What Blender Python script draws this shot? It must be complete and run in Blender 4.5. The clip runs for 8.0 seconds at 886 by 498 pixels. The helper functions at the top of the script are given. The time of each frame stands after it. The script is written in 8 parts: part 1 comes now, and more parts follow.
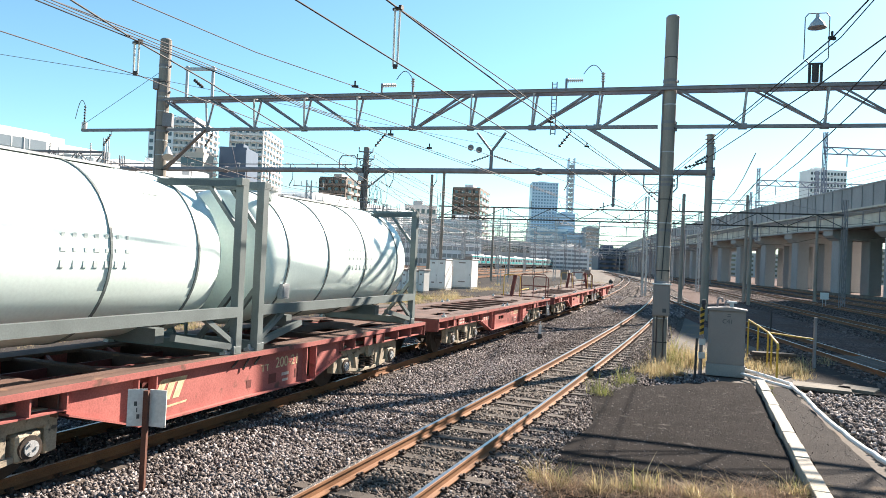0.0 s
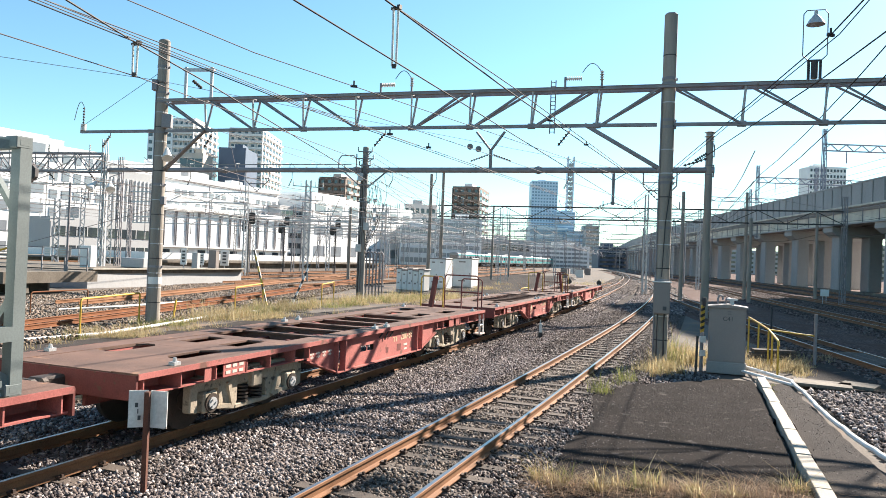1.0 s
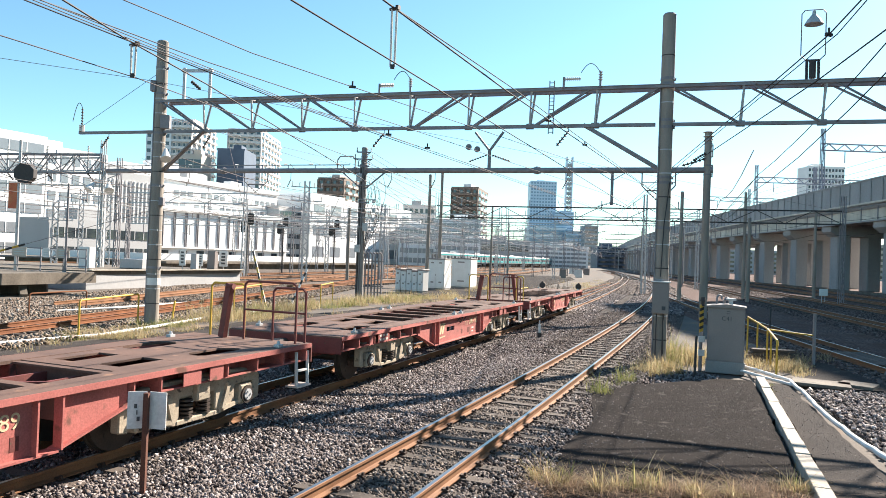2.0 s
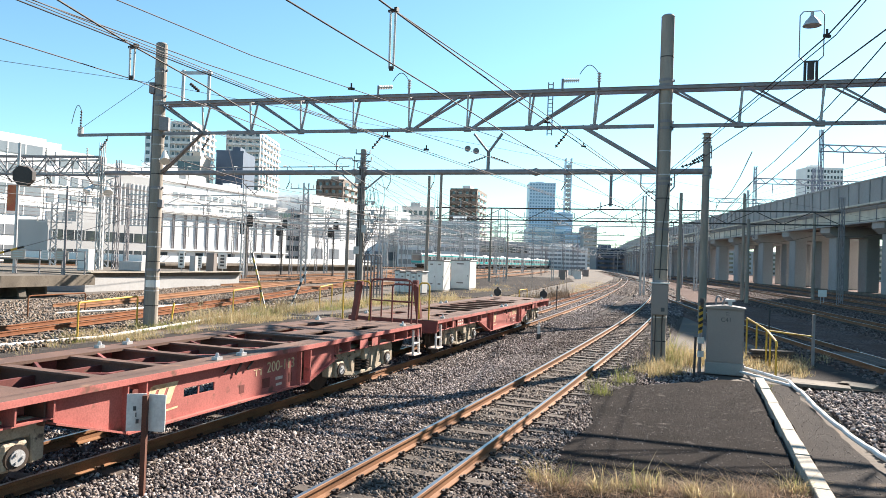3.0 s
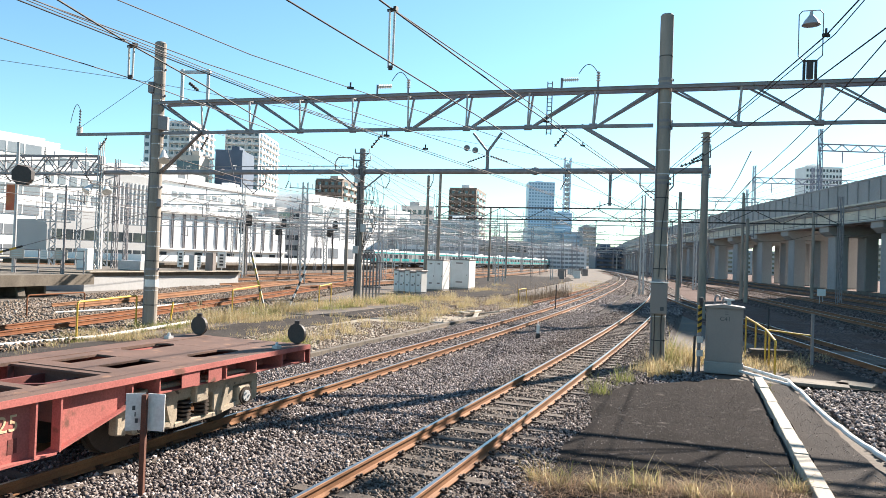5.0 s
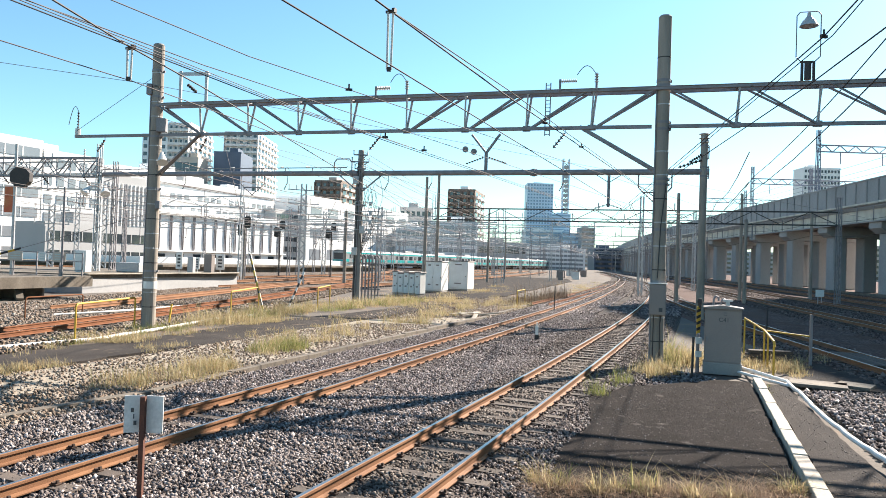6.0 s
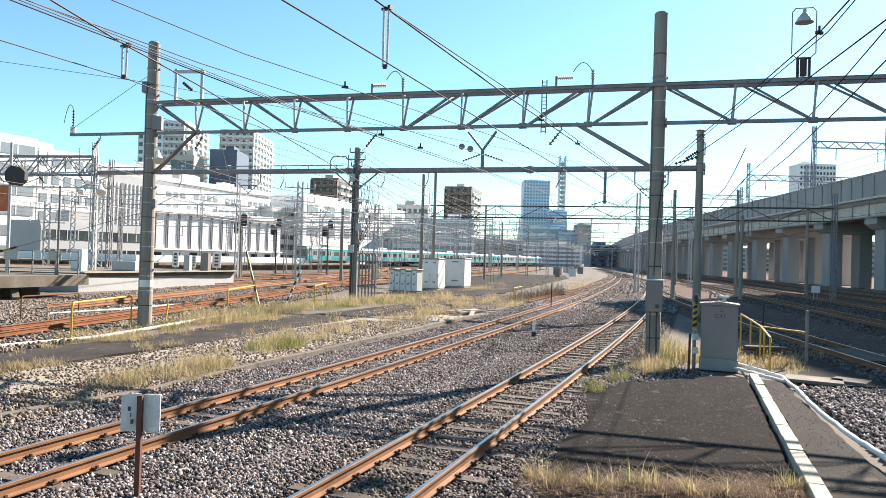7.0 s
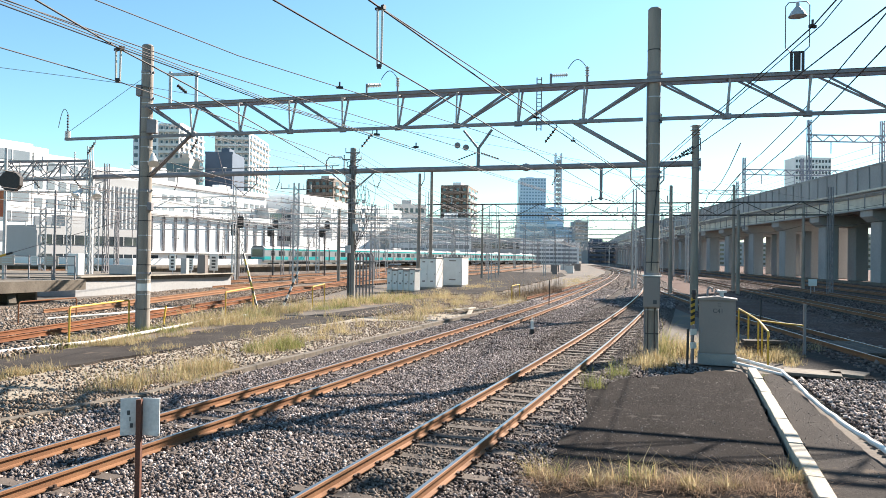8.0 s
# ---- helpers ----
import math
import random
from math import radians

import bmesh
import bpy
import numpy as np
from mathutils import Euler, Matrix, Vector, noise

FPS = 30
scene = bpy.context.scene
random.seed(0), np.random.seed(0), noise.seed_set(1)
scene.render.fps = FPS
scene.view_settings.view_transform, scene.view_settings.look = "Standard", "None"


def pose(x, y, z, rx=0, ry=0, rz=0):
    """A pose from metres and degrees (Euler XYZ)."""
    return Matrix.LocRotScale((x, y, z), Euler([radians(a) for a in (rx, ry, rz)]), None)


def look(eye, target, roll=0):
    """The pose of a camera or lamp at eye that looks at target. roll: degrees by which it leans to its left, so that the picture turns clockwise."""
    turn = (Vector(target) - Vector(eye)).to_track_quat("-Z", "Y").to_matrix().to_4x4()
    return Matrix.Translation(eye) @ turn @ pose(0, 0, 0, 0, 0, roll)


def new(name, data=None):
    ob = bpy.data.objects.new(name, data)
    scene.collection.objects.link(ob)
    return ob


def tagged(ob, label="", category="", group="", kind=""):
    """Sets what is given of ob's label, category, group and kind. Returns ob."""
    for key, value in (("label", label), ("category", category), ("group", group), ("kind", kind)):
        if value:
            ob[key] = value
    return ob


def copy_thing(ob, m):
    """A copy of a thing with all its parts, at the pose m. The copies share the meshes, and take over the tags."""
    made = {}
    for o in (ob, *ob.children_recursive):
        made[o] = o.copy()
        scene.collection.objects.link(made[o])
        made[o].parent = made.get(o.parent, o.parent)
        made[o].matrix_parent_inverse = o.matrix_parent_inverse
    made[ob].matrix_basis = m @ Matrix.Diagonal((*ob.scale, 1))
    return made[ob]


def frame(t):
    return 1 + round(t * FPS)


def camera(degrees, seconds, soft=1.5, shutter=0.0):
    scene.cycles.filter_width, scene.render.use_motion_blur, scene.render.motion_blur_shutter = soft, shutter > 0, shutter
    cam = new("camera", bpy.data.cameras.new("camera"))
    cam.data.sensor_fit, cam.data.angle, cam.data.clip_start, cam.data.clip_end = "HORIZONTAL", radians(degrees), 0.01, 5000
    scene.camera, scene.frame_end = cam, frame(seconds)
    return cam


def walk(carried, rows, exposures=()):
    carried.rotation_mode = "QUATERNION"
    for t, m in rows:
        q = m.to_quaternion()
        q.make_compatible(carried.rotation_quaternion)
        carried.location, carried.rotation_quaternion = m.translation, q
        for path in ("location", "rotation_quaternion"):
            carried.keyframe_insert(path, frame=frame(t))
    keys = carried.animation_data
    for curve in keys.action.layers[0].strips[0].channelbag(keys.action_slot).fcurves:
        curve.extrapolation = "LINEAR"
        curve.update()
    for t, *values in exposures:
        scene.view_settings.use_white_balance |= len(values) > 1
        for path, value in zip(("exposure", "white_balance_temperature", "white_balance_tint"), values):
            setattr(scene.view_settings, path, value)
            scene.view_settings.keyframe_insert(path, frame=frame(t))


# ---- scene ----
cam = camera(64.10, 8.0, soft=0.8)
walk(cam, [
    (0, pose(0, 0, 2.615, 90.722, -2.621, 0.560)),
    (0.5, pose(0, 0, 2.615, 90.705, -2.460, 0.613)),
    (1, pose(0, 0, 2.615, 90.666, -2.245, 0.564)),
    (1.5, pose(0, 0, 2.615, 90.665, -2.150, 0.504)),
    (3, pose(0, 0, 2.615, 90.836, -2.024, 0.406)),
    (3.5, pose(0, 0, 2.615, 90.857, -1.930, 0.346)),
    (4, pose(0, 0, 2.615, 90.795, -1.915, 0.368)),
    (4.5, pose(0, 0, 2.615, 90.743, -2.007, 0.354)),
    (6, pose(0, 0, 2.615, 90.902, -1.914, 0.241)),
    (6.5, pose(0, 0, 2.615, 90.865, -1.504, 0.071)),
    (7, pose(0, 0, 2.615, 90.695, -1.704, -0.021)),
    (7.5, pose(0, 0, 2.615, 90.649, -1.450, -0.170)),
    (8, pose(0, 0, 2.615, 90.621, -0.833, -0.237)),
])

# ---- light ----
SUN_AZ = radians(44.5)      # to the right of straight ahead
SUN_EL = radians(32.5)
world = bpy.data.worlds.new("sky")
scene.world = world
world.use_nodes = True
wn = world.node_tree.nodes
sky = wn.new("ShaderNodeTexSky")
sky.sky_type, sky.sun_disc = "NISHITA", False
sky.sun_elevation, sky.sun_rotation = SUN_EL, SUN_AZ
sky.air_density, sky.dust_density, sky.ozone_density = 1.0, 0.25, 1.0
wn["Background"].inputs[1].default_value = 0.066
tint = wn.new("ShaderNodeMix")
tint.data_type, tint.blend_type = "RGBA", "MULTIPLY"
tint.inputs["Factor"].default_value = 1.0
tint.inputs["B"].default_value = (0.69, 0.96, 1.0, 1)
world.node_tree.links.new(sky.outputs[0], tint.inputs["A"])
world.node_tree.links.new(tint.outputs["Result"], wn["Background"].inputs[0])
sun = new("sun", bpy.data.lights.new("sun", "SUN"))
sun.data.energy, sun.data.angle, sun.data.color = 5.0, radians(0.5), (1.0, 0.90, 0.79)
sd = Vector((math.sin(SUN_AZ) * math.cos(SUN_EL), math.cos(SUN_AZ) * math.cos(SUN_EL), math.sin(SUN_EL)))
sun.matrix_world = look(sd * 100, (0, 0, 0))
scene.view_settings.exposure = 1.72


# ---- materials ----
def material(name, color, rough=0.6, metal=0.0, second=None, scale=3.0, amount=0.5, fine=60.0, bump=0.15,
             vary=0.0, detail=6.0, spec=0.4, stretch=(1, 1, 1), third=None, cover=0.5):
    """Two colours mixed by a large noise, grain by a fine one, an optional third one in patches."""
    m = bpy.data.materials.new(name)
    m.use_nodes = True
    nt = m.node_tree
    N, L = nt.nodes, nt.links
    bsdf = N["Principled BSDF"]
    bsdf.inputs["Roughness"].default_value, bsdf.inputs["Metallic"].default_value = rough, metal
    bsdf.inputs["Specular IOR Level"].default_value = spec
    tc, mp = N.new("ShaderNodeTexCoord"), N.new("ShaderNodeMapping")
    mp.inputs["Scale"].default_value = stretch
    L.new(tc.outputs["Object"], mp.inputs["Vector"])
    big, small = N.new("ShaderNodeTexNoise"), N.new("ShaderNodeTexNoise")
    for n, s in ((big, scale), (small, fine)):
        n.inputs["Scale"].default_value, n.inputs["Detail"].default_value = s, detail
        L.new(mp.outputs[0], n.inputs["Vector"])
    second = second or tuple(c * 0.6 for c in color)
    ramp = N.new("ShaderNodeValToRGB")
    ramp.color_ramp.elements[0].position, ramp.color_ramp.elements[1].position = 0.5 - 0.25, 0.5 + 0.25
    ramp.color_ramp.elements[0].color, ramp.color_ramp.elements[1].color = (*second, 1), (*color, 1)
    L.new(big.outputs["Fac"], ramp.inputs[0])
    out = ramp.outputs[0]
    mix = N.new("ShaderNodeMix")
    mix.data_type, mix.blend_type = "RGBA", "MULTIPLY"
    mix.inputs["Factor"].default_value = amount
    grain = N.new("ShaderNodeValToRGB")
    grain.color_ramp.elements[0].position, grain.color_ramp.elements[1].position = 0.3, 0.65
    grain.color_ramp.elements[0].color = (0.45, 0.45, 0.45, 1)
    L.new(small.outputs["Fac"], grain.inputs[0])
    L.new(out, mix.inputs["A"]), L.new(grain.outputs[0], mix.inputs["B"])
    out = mix.outputs["Result"]
    if third:
        patch, pr, pm = N.new("ShaderNodeTexNoise"), N.new("ShaderNodeValToRGB"), N.new("ShaderNodeMix")
        patch.inputs["Scale"].default_value, patch.inputs["Detail"].default_value = scale * 2.3, 8
        pr.color_ramp.elements[0].position, pr.color_ramp.elements[1].position = cover, cover + 0.08
        pm.data_type = "RGBA"
        pm.inputs["B"].default_value = (*third, 1)
        L.new(mp.outputs[0], patch.inputs["Vector"]), L.new(patch.outputs["Fac"], pr.inputs[0])
        L.new(pr.outputs[0], pm.inputs["Factor"]), L.new(out, pm.inputs["A"])
        out = pm.outputs["Result"]
    if vary:
        info, hsv, mr = N.new("ShaderNodeObjectInfo"), N.new("ShaderNodeHueSaturation"), N.new("ShaderNodeMapRange")
        mr.inputs["To Min"].default_value, mr.inputs["To Max"].default_value = 1 - vary, 1 + vary
        L.new(info.outputs["Random"], mr.inputs["Value"]), L.new(mr.outputs[0], hsv.inputs["Value"])
        L.new(out, hsv.inputs["Color"])
        out = hsv.outputs[0]
    L.new(out, bsdf.inputs["Base Color"])
    if bump:
        b = N.new("ShaderNodeBump")
        b.inputs["Strength"].default_value, b.inputs["Distance"].default_value = bump, 0.02
        L.new(small.outputs["Fac"], b.inputs["Height"]), L.new(b.outputs[0], bsdf.inputs["Normal"])
    return m


def island_material(name, colors, rough=0.85, leaf=False):
    """Colour picked per loose piece of a joined mesh, with grain."""
    m = bpy.data.materials.new(name)
    m.use_nodes = True
    N, L = m.node_tree.nodes, m.node_tree.links
    geo, ramp = N.new("ShaderNodeNewGeometry"), N.new("ShaderNodeValToRGB")
    el = ramp.color_ramp.elements
    while len(el) < len(colors):
        el.new(0.5)
    for i, c in enumerate(colors):
        el[i].position, el[i].color = i / (len(colors) - 1), (*c, 1)
    L.new(geo.outputs["Random Per Island"], ramp.inputs[0])
    nz, mix, tc = N.new("ShaderNodeTexNoise"), N.new("ShaderNodeMix"), N.new("ShaderNodeTexCoord")
    nz.inputs["Scale"].default_value = 90
    mix.data_type, mix.blend_type = "RGBA", "MULTIPLY"
    mix.inputs["Factor"].default_value = 0.35
    L.new(tc.outputs["Object"], nz.inputs["Vector"])
    L.new(ramp.outputs[0], mix.inputs["A"]), L.new(nz.outputs["Fac"], mix.inputs["B"])
    bs = N["Principled BSDF"]
    L.new(mix.outputs["Result"], bs.inputs["Base Color"])
    bs.inputs["Roughness"].default_value = rough
    bs.inputs["Specular IOR Level"].default_value = 0.15
    if leaf:
        tr, ms = N.new("ShaderNodeBsdfTranslucent"), N.new("ShaderNodeMixShader")
        ms.inputs[0].default_value = 0.5
        L.new(mix.outputs["Result"], tr.inputs["Color"])
        L.new(bs.outputs[0], ms.inputs[1]), L.new(tr.outputs[0], ms.inputs[2])
        L.new(ms.outputs[0], N["Material Output"].inputs["Surface"])
    return m


def ballast_material(name, dark, light, brown, size=24.0):
    m = bpy.data.materials.new(name)
    m.use_nodes = True
    N, L = m.node_tree.nodes, m.node_tree.links
    tc, vo, ramp, nz = N.new("ShaderNodeTexCoord"), N.new("ShaderNodeTexVoronoi"), N.new("ShaderNodeValToRGB"), N.new("ShaderNodeTexNoise")
    vo.inputs["Scale"].default_value, nz.inputs["Scale"].default_value, nz.inputs["Detail"].default_value = size, 0.6, 6
    sep = N.new("ShaderNodeSeparateColor")
    L.new(tc.outputs["Object"], vo.inputs["Vector"]), L.new(tc.outputs["Object"], nz.inputs["Vector"])
    L.new(vo.outputs["Color"], sep.inputs[0]), L.new(sep.outputs[0], ramp.inputs[0])
    ramp.color_ramp.elements[0].color, ramp.color_ramp.elements[1].color = (*dark, 1), (*light, 1)
    mix, r2 = N.new("ShaderNodeMix"), N.new("ShaderNodeValToRGB")
    mix.data_type = "RGBA"
    r2.color_ramp.elements[0].position, r2.color_ramp.elements[1].position = 0.42, 0.7
    L.new(nz.outputs["Fac"], r2.inputs[0]), L.new(r2.outputs[0], mix.inputs["Factor"])
    mix.inputs["B"].default_value = (*brown, 1)
    L.new(ramp.outputs[0], mix.inputs["A"])
    bs = N["Principled BSDF"]
    L.new(mix.outputs["Result"], bs.inputs["Base Color"])
    bs.inputs["Roughness"].default_value = 0.95
    bs.inputs["Specular IOR Level"].default_value = 0.1
    b = N.new("ShaderNodeBump")
    b.inputs["Strength"].default_value, b.inputs["Distance"].default_value = 1.0, 0.03
    b.invert = True
    L.new(vo.outputs["Distance"], b.inputs["Height"]), L.new(b.outputs[0], bs.inputs["Normal"])
    return m


M_GROUND = material("yard_soil", (0.155, 0.125, 0.10), 0.95, second=(0.085, 0.075, 0.066), scale=0.25, fine=14, bump=0.6, third=(0.16, 0.11, 0.075), cover=0.55)
M_BALLAST = ballast_material("ballast_bed", (0.018, 0.015, 0.014), (0.17, 0.148, 0.135), (0.08, 0.062, 0.052))
M_STONE = island_material("crushed_stone", [(0.032, 0.026, 0.025), (0.155, 0.130, 0.125), (0.34, 0.295, 0.28), (0.07, 0.056, 0.054), (0.56, 0.50, 0.475), (0.20, 0.155, 0.13), (0.05, 0.041, 0.04), (0.26, 0.225, 0.21)])
M_RUSTSTONE = island_material("rusty_stone", [(0.12, 0.085, 0.06), (0.22, 0.16, 0.12), (0.30, 0.25, 0.20), (0.16, 0.12, 0.09), (0.38, 0.34, 0.30)])
M_RAIL = material("rusty_rail", (0.29, 0.145, 0.07), 0.75, second=(0.20, 0.095, 0.05), scale=2.0, fine=70, bump=0.1, spec=0.25)
M_RAILTOP = material("polished_rail", (0.46, 0.42, 0.40), 0.28, 0.9, second=(0.36, 0.30, 0.27), scale=8, fine=90, bump=0.03)
M_RUSTRAIL = material("disused_rail", (0.25, 0.105, 0.05), 0.9, second=(0.16, 0.07, 0.04), scale=2, fine=60, bump=0.2, spec=0.15)
M_SLEEPER = material("sleeper_concrete", (0.135, 0.105, 0.085), 0.92, second=(0.075, 0.06, 0.05), scale=5, fine=50, bump=0.3, vary=0.25)
M_CLIP = material("clip_steel", (0.05, 0.035, 0.03), 0.8, second=(0.09, 0.05, 0.03), scale=20, bump=0.1)
M_ASPHALT = material("worn_asphalt", (0.048, 0.041, 0.038), 0.98, second=(0.028, 0.024, 0.022), scale=1.4, fine=75, amount=1.0, bump=1.0, third=(0.085, 0.074, 0.068), cover=0.63, spec=0.04)
M_PATH = material("path_asphalt", (0.088, 0.077, 0.070), 0.97, second=(0.050, 0.044, 0.041), scale=0.8, fine=60, amount=0.9, bump=0.8, third=(0.12, 0.095, 0.075), cover=0.62, spec=0.06)
M_CONCRETE = material("weathered_concrete", (0.36, 0.345, 0.32), 0.88, second=(0.23, 0.22, 0.205), scale=0.8, fine=40, amount=0.45, bump=0.2, third=(0.17, 0.16, 0.15), cover=0.66)
M_KERB = material("kerb_concrete", (0.52, 0.46, 0.37), 0.9, second=(0.36, 0.315, 0.26), scale=3, fine=60, amount=0.4, bump=0.25, third=(0.22, 0.2, 0.17), cover=0.66)
M_POLE = material("pole_concrete", (0.36, 0.32, 0.275), 0.88, second=(0.21, 0.18, 0.15), scale=1.2, fine=45, amount=0.4, bump=0.15, stretch=(3, 3, 0.5))
M_STEEL = material("weathered_steel", (0.30, 0.29, 0.305), 0.6, 0.2, second=(0.20, 0.18, 0.18), scale=2.5, fine=60, bump=0.08, third=(0.16, 0.10, 0.07), cover=0.68)
M_GALV = material("galvanised_and_sunlit_steel", (0.58, 0.58, 0.58), 0.5, 0.25, second=(0.42, 0.42, 0.42), scale=5, fine=50, bump=0.04)
M_DARK = material("dark_fittings", (0.035, 0.033, 0.033), 0.6, second=(0.06, 0.045, 0.04), scale=8, bump=0.05)
M_WIRE = material("copper_wire", (0.055, 0.04, 0.038), 0.8, 0.0, second=(0.04, 0.03, 0.03), scale=2, bump=0)
M_WIRE2 = material("aged_wire", (0.19, 0.17, 0.17), 0.8, 0.0, second=(0.13, 0.11, 0.11), scale=2, bump=0)
M_PORCELAIN = material("porcelain", (0.72, 0.70, 0.66), 0.2, second=(0.6, 0.57, 0.52), scale=10, bump=0)
M_WHITE = material("white_paint", (0.78, 0.77, 0.74), 0.55, second=(0.66, 0.64, 0.60), scale=1.5, fine=30, amount=0.2, bump=0.05)
M_YELLOW = material("yellow_paint", (0.62, 0.40, 0.05), 0.55, second=(0.50, 0.30, 0.04), scale=6, fine=50, amount=0.4, bump=0.05, third=(0.22, 0.10, 0.04), cover=0.66)
M_BLACKPAINT = material("black_paint", (0.025, 0.025, 0.025), 0.5, second=(0.04, 0.04, 0.04), bump=0.03)
M_CABINET = material("cabinet_grey", (0.25, 0.215, 0.195), 0.6, second=(0.225, 0.19, 0.175), scale=1.3, fine=40, amount=0.3, bump=0.04, third=(0.21, 0.18, 0.15), cover=0.66)
M_RED = material("faded_red_paint", (0.52, 0.165, 0.14), 0.72, second=(0.35, 0.10, 0.085), scale=1.6, fine=45, amount=0.5, bump=0.1, third=(0.17, 0.075, 0.055), cover=0.60, vary=0.08)
# maroon rails; also puts shade into end beams and under-deck members
M_MAROON = material("maroon_and_shaded_red", (0.21, 0.055, 0.045), 0.7, second=(0.14, 0.04, 0.035), scale=5, fine=50, bump=0.1, third=(0.12, 0.06, 0.04), cover=0.62)
M_STAINED = material("stained_concrete", (0.23, 0.195, 0.155), 0.92, second=(0.11, 0.09, 0.07), scale=1.1, fine=30, amount=0.6, bump=0.3, third=(0.10, 0.085, 0.07), cover=0.58, stretch=(1, 1, 0.4))
M_DECK = material("rusty_deck", (0.175, 0.098, 0.072), 0.85, second=(0.095, 0.056, 0.043), scale=1.6, fine=50, amount=0.5, bump=0.2, third=(0.22, 0.12, 0.075), cover=0.62)
M_BOGIE = material("dusty_bogie", (0.47, 0.39, 0.29), 0.85, second=(0.33, 0.27, 0.20), scale=4, fine=50, amount=0.5, bump=0.2, third=(0.09, 0.075, 0.065), cover=0.60)
M_WHEEL = material("wheel_steel", (0.10, 0.075, 0.06), 0.6, 0.4, second=(0.06, 0.05, 0.045), scale=6, bump=0.1)
M_TANK = material("tank_green", (0.82, 0.92, 0.87), 0.25, second=(0.76, 0.88, 0.81), scale=0.8, fine=25, amount=0.12, bump=0.03)
M_TANKFRAME = material("tank_frame", (0.19, 0.22, 0.215), 0.55, second=(0.13, 0.15, 0.145), scale=2, fine=50, amount=0.3, bump=0.05, third=(0.17, 0.13, 0.10), cover=0.7)
M_TEXTY = material("faded_lettering", (0.90, 0.76, 0.48), 0.7, second=(0.55, 0.35, 0.2), scale=7, bump=0)
M_TEXTW = material("white_lettering", (0.78, 0.68, 0.60), 0.7, second=(0.62, 0.45, 0.38), scale=7, bump=0)
M_TEXTD = material("dark_lettering", (0.05, 0.05, 0.055), 0.6, second=(0.09, 0.09, 0.09), bump=0)
M_PALEGLASS = material("pale_glass", (0.30, 0.32, 0.34), 0.15, second=(0.24, 0.26, 0.28), scale=0.3, bump=0, spec=0.8)
M_MAST = material("slate_blue_steel", (0.24, 0.27, 0.34), 0.6, second=(0.18, 0.2, 0.26), scale=1, bump=0.05)
M_TEXTG = material("faded_grey_lettering", (0.52, 0.59, 0.57), 0.6, second=(0.60, 0.68, 0.65), bump=0)
M_GLASS = material("dark_glass", (0.045, 0.055, 0.065), 0.08, second=(0.03, 0.04, 0.05), scale=1, bump=0, spec=0.8)
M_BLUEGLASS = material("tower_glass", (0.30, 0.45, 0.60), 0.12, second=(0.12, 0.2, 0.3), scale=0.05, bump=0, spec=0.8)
M_FACADE = material("white_facade", (0.86, 0.85, 0.83), 0.75, second=(0.78, 0.77, 0.75), scale=0.15, fine=6, amount=0.15, bump=0.04)
M_FACADE2 = material("grey_facade", (0.46, 0.455, 0.45), 0.75, second=(0.38, 0.375, 0.37), scale=0.15, fine=6, amount=0.2, bump=0.04)
M_PALETILE = material("pale_tiles", (0.80, 0.75, 0.71), 0.75, second=(0.72, 0.66, 0.62), scale=0.2, fine=8, amount=0.1, bump=0.04)
M_BEIGE = material("beige_tiles", (0.56, 0.49, 0.42), 0.75, second=(0.46, 0.40, 0.34), scale=0.2, fine=8, amount=0.2, bump=0.04)
M_BROWN = material("brown_tiles", (0.21, 0.155, 0.12), 0.75, second=(0.16, 0.12, 0.10), scale=0.2, fine=8, amount=0.2, bump=0.04)
M_NAVY = material("navy_cladding", (0.10, 0.13, 0.18), 0.6, second=(0.08, 0.1, 0.14), scale=0.2, fine=8, amount=0.2, bump=0.03)
# pale blue base colour stands in for haze on the far towers
M_TOWER = material("hazed_cladding", (0.62, 0.72, 0.82), 0.4, second=(0.52, 0.64, 0.76), scale=0.05, fine=2, amount=0.15, bump=0)
M_VIADUCT = material("viaduct_concrete", (0.42, 0.41, 0.40), 0.88, second=(0.30, 0.29, 0.28), scale=0.25, fine=12, amount=0.35, bump=0.1, third=(0.22, 0.21, 0.2), cover=0.68, stretch=(1, 1, 0.35))
M_GIRDER = material("girder_paint", (0.74, 0.67, 0.56), 0.6, second=(0.46, 0.40, 0.33), scale=0.5, fine=15, amount=0.3, bump=0.05)
M_SILVER = material("train_steel", (0.36, 0.37, 0.38), 0.4, 0.3, second=(0.32, 0.33, 0.34), scale=1, bump=0)
M_TEAL = material("train_teal", (0.01, 0.38, 0.38), 0.4, second=(0.01, 0.33, 0.34), scale=1, bump=0)
M_DRYGRASS = island_material("dry_grass", [(0.54, 0.43, 0.23), (0.36, 0.26, 0.13), (0.72, 0.62, 0.40), (0.30, 0.28, 0.11), (0.46, 0.32, 0.18), (0.66, 0.56, 0.34)], leaf=True)
M_GREENGRASS = island_material("green_weeds", [(0.26, 0.28, 0.09), (0.15, 0.18, 0.05), (0.46, 0.42, 0.19), (0.22, 0.24, 0.08)], leaf=True)


# ---- mesh helpers ----
def link_mesh(name, me, mat, parent=None, label=""):
    ob = new(name, me)
    if mat is not None and not me.materials:
        for m in (mat if isinstance(mat, (list, tuple)) else (mat,)):
            me.materials.append(m)
    if parent is not None:
        ob.parent = parent
    if label:
        tagged(ob, label)
    return ob


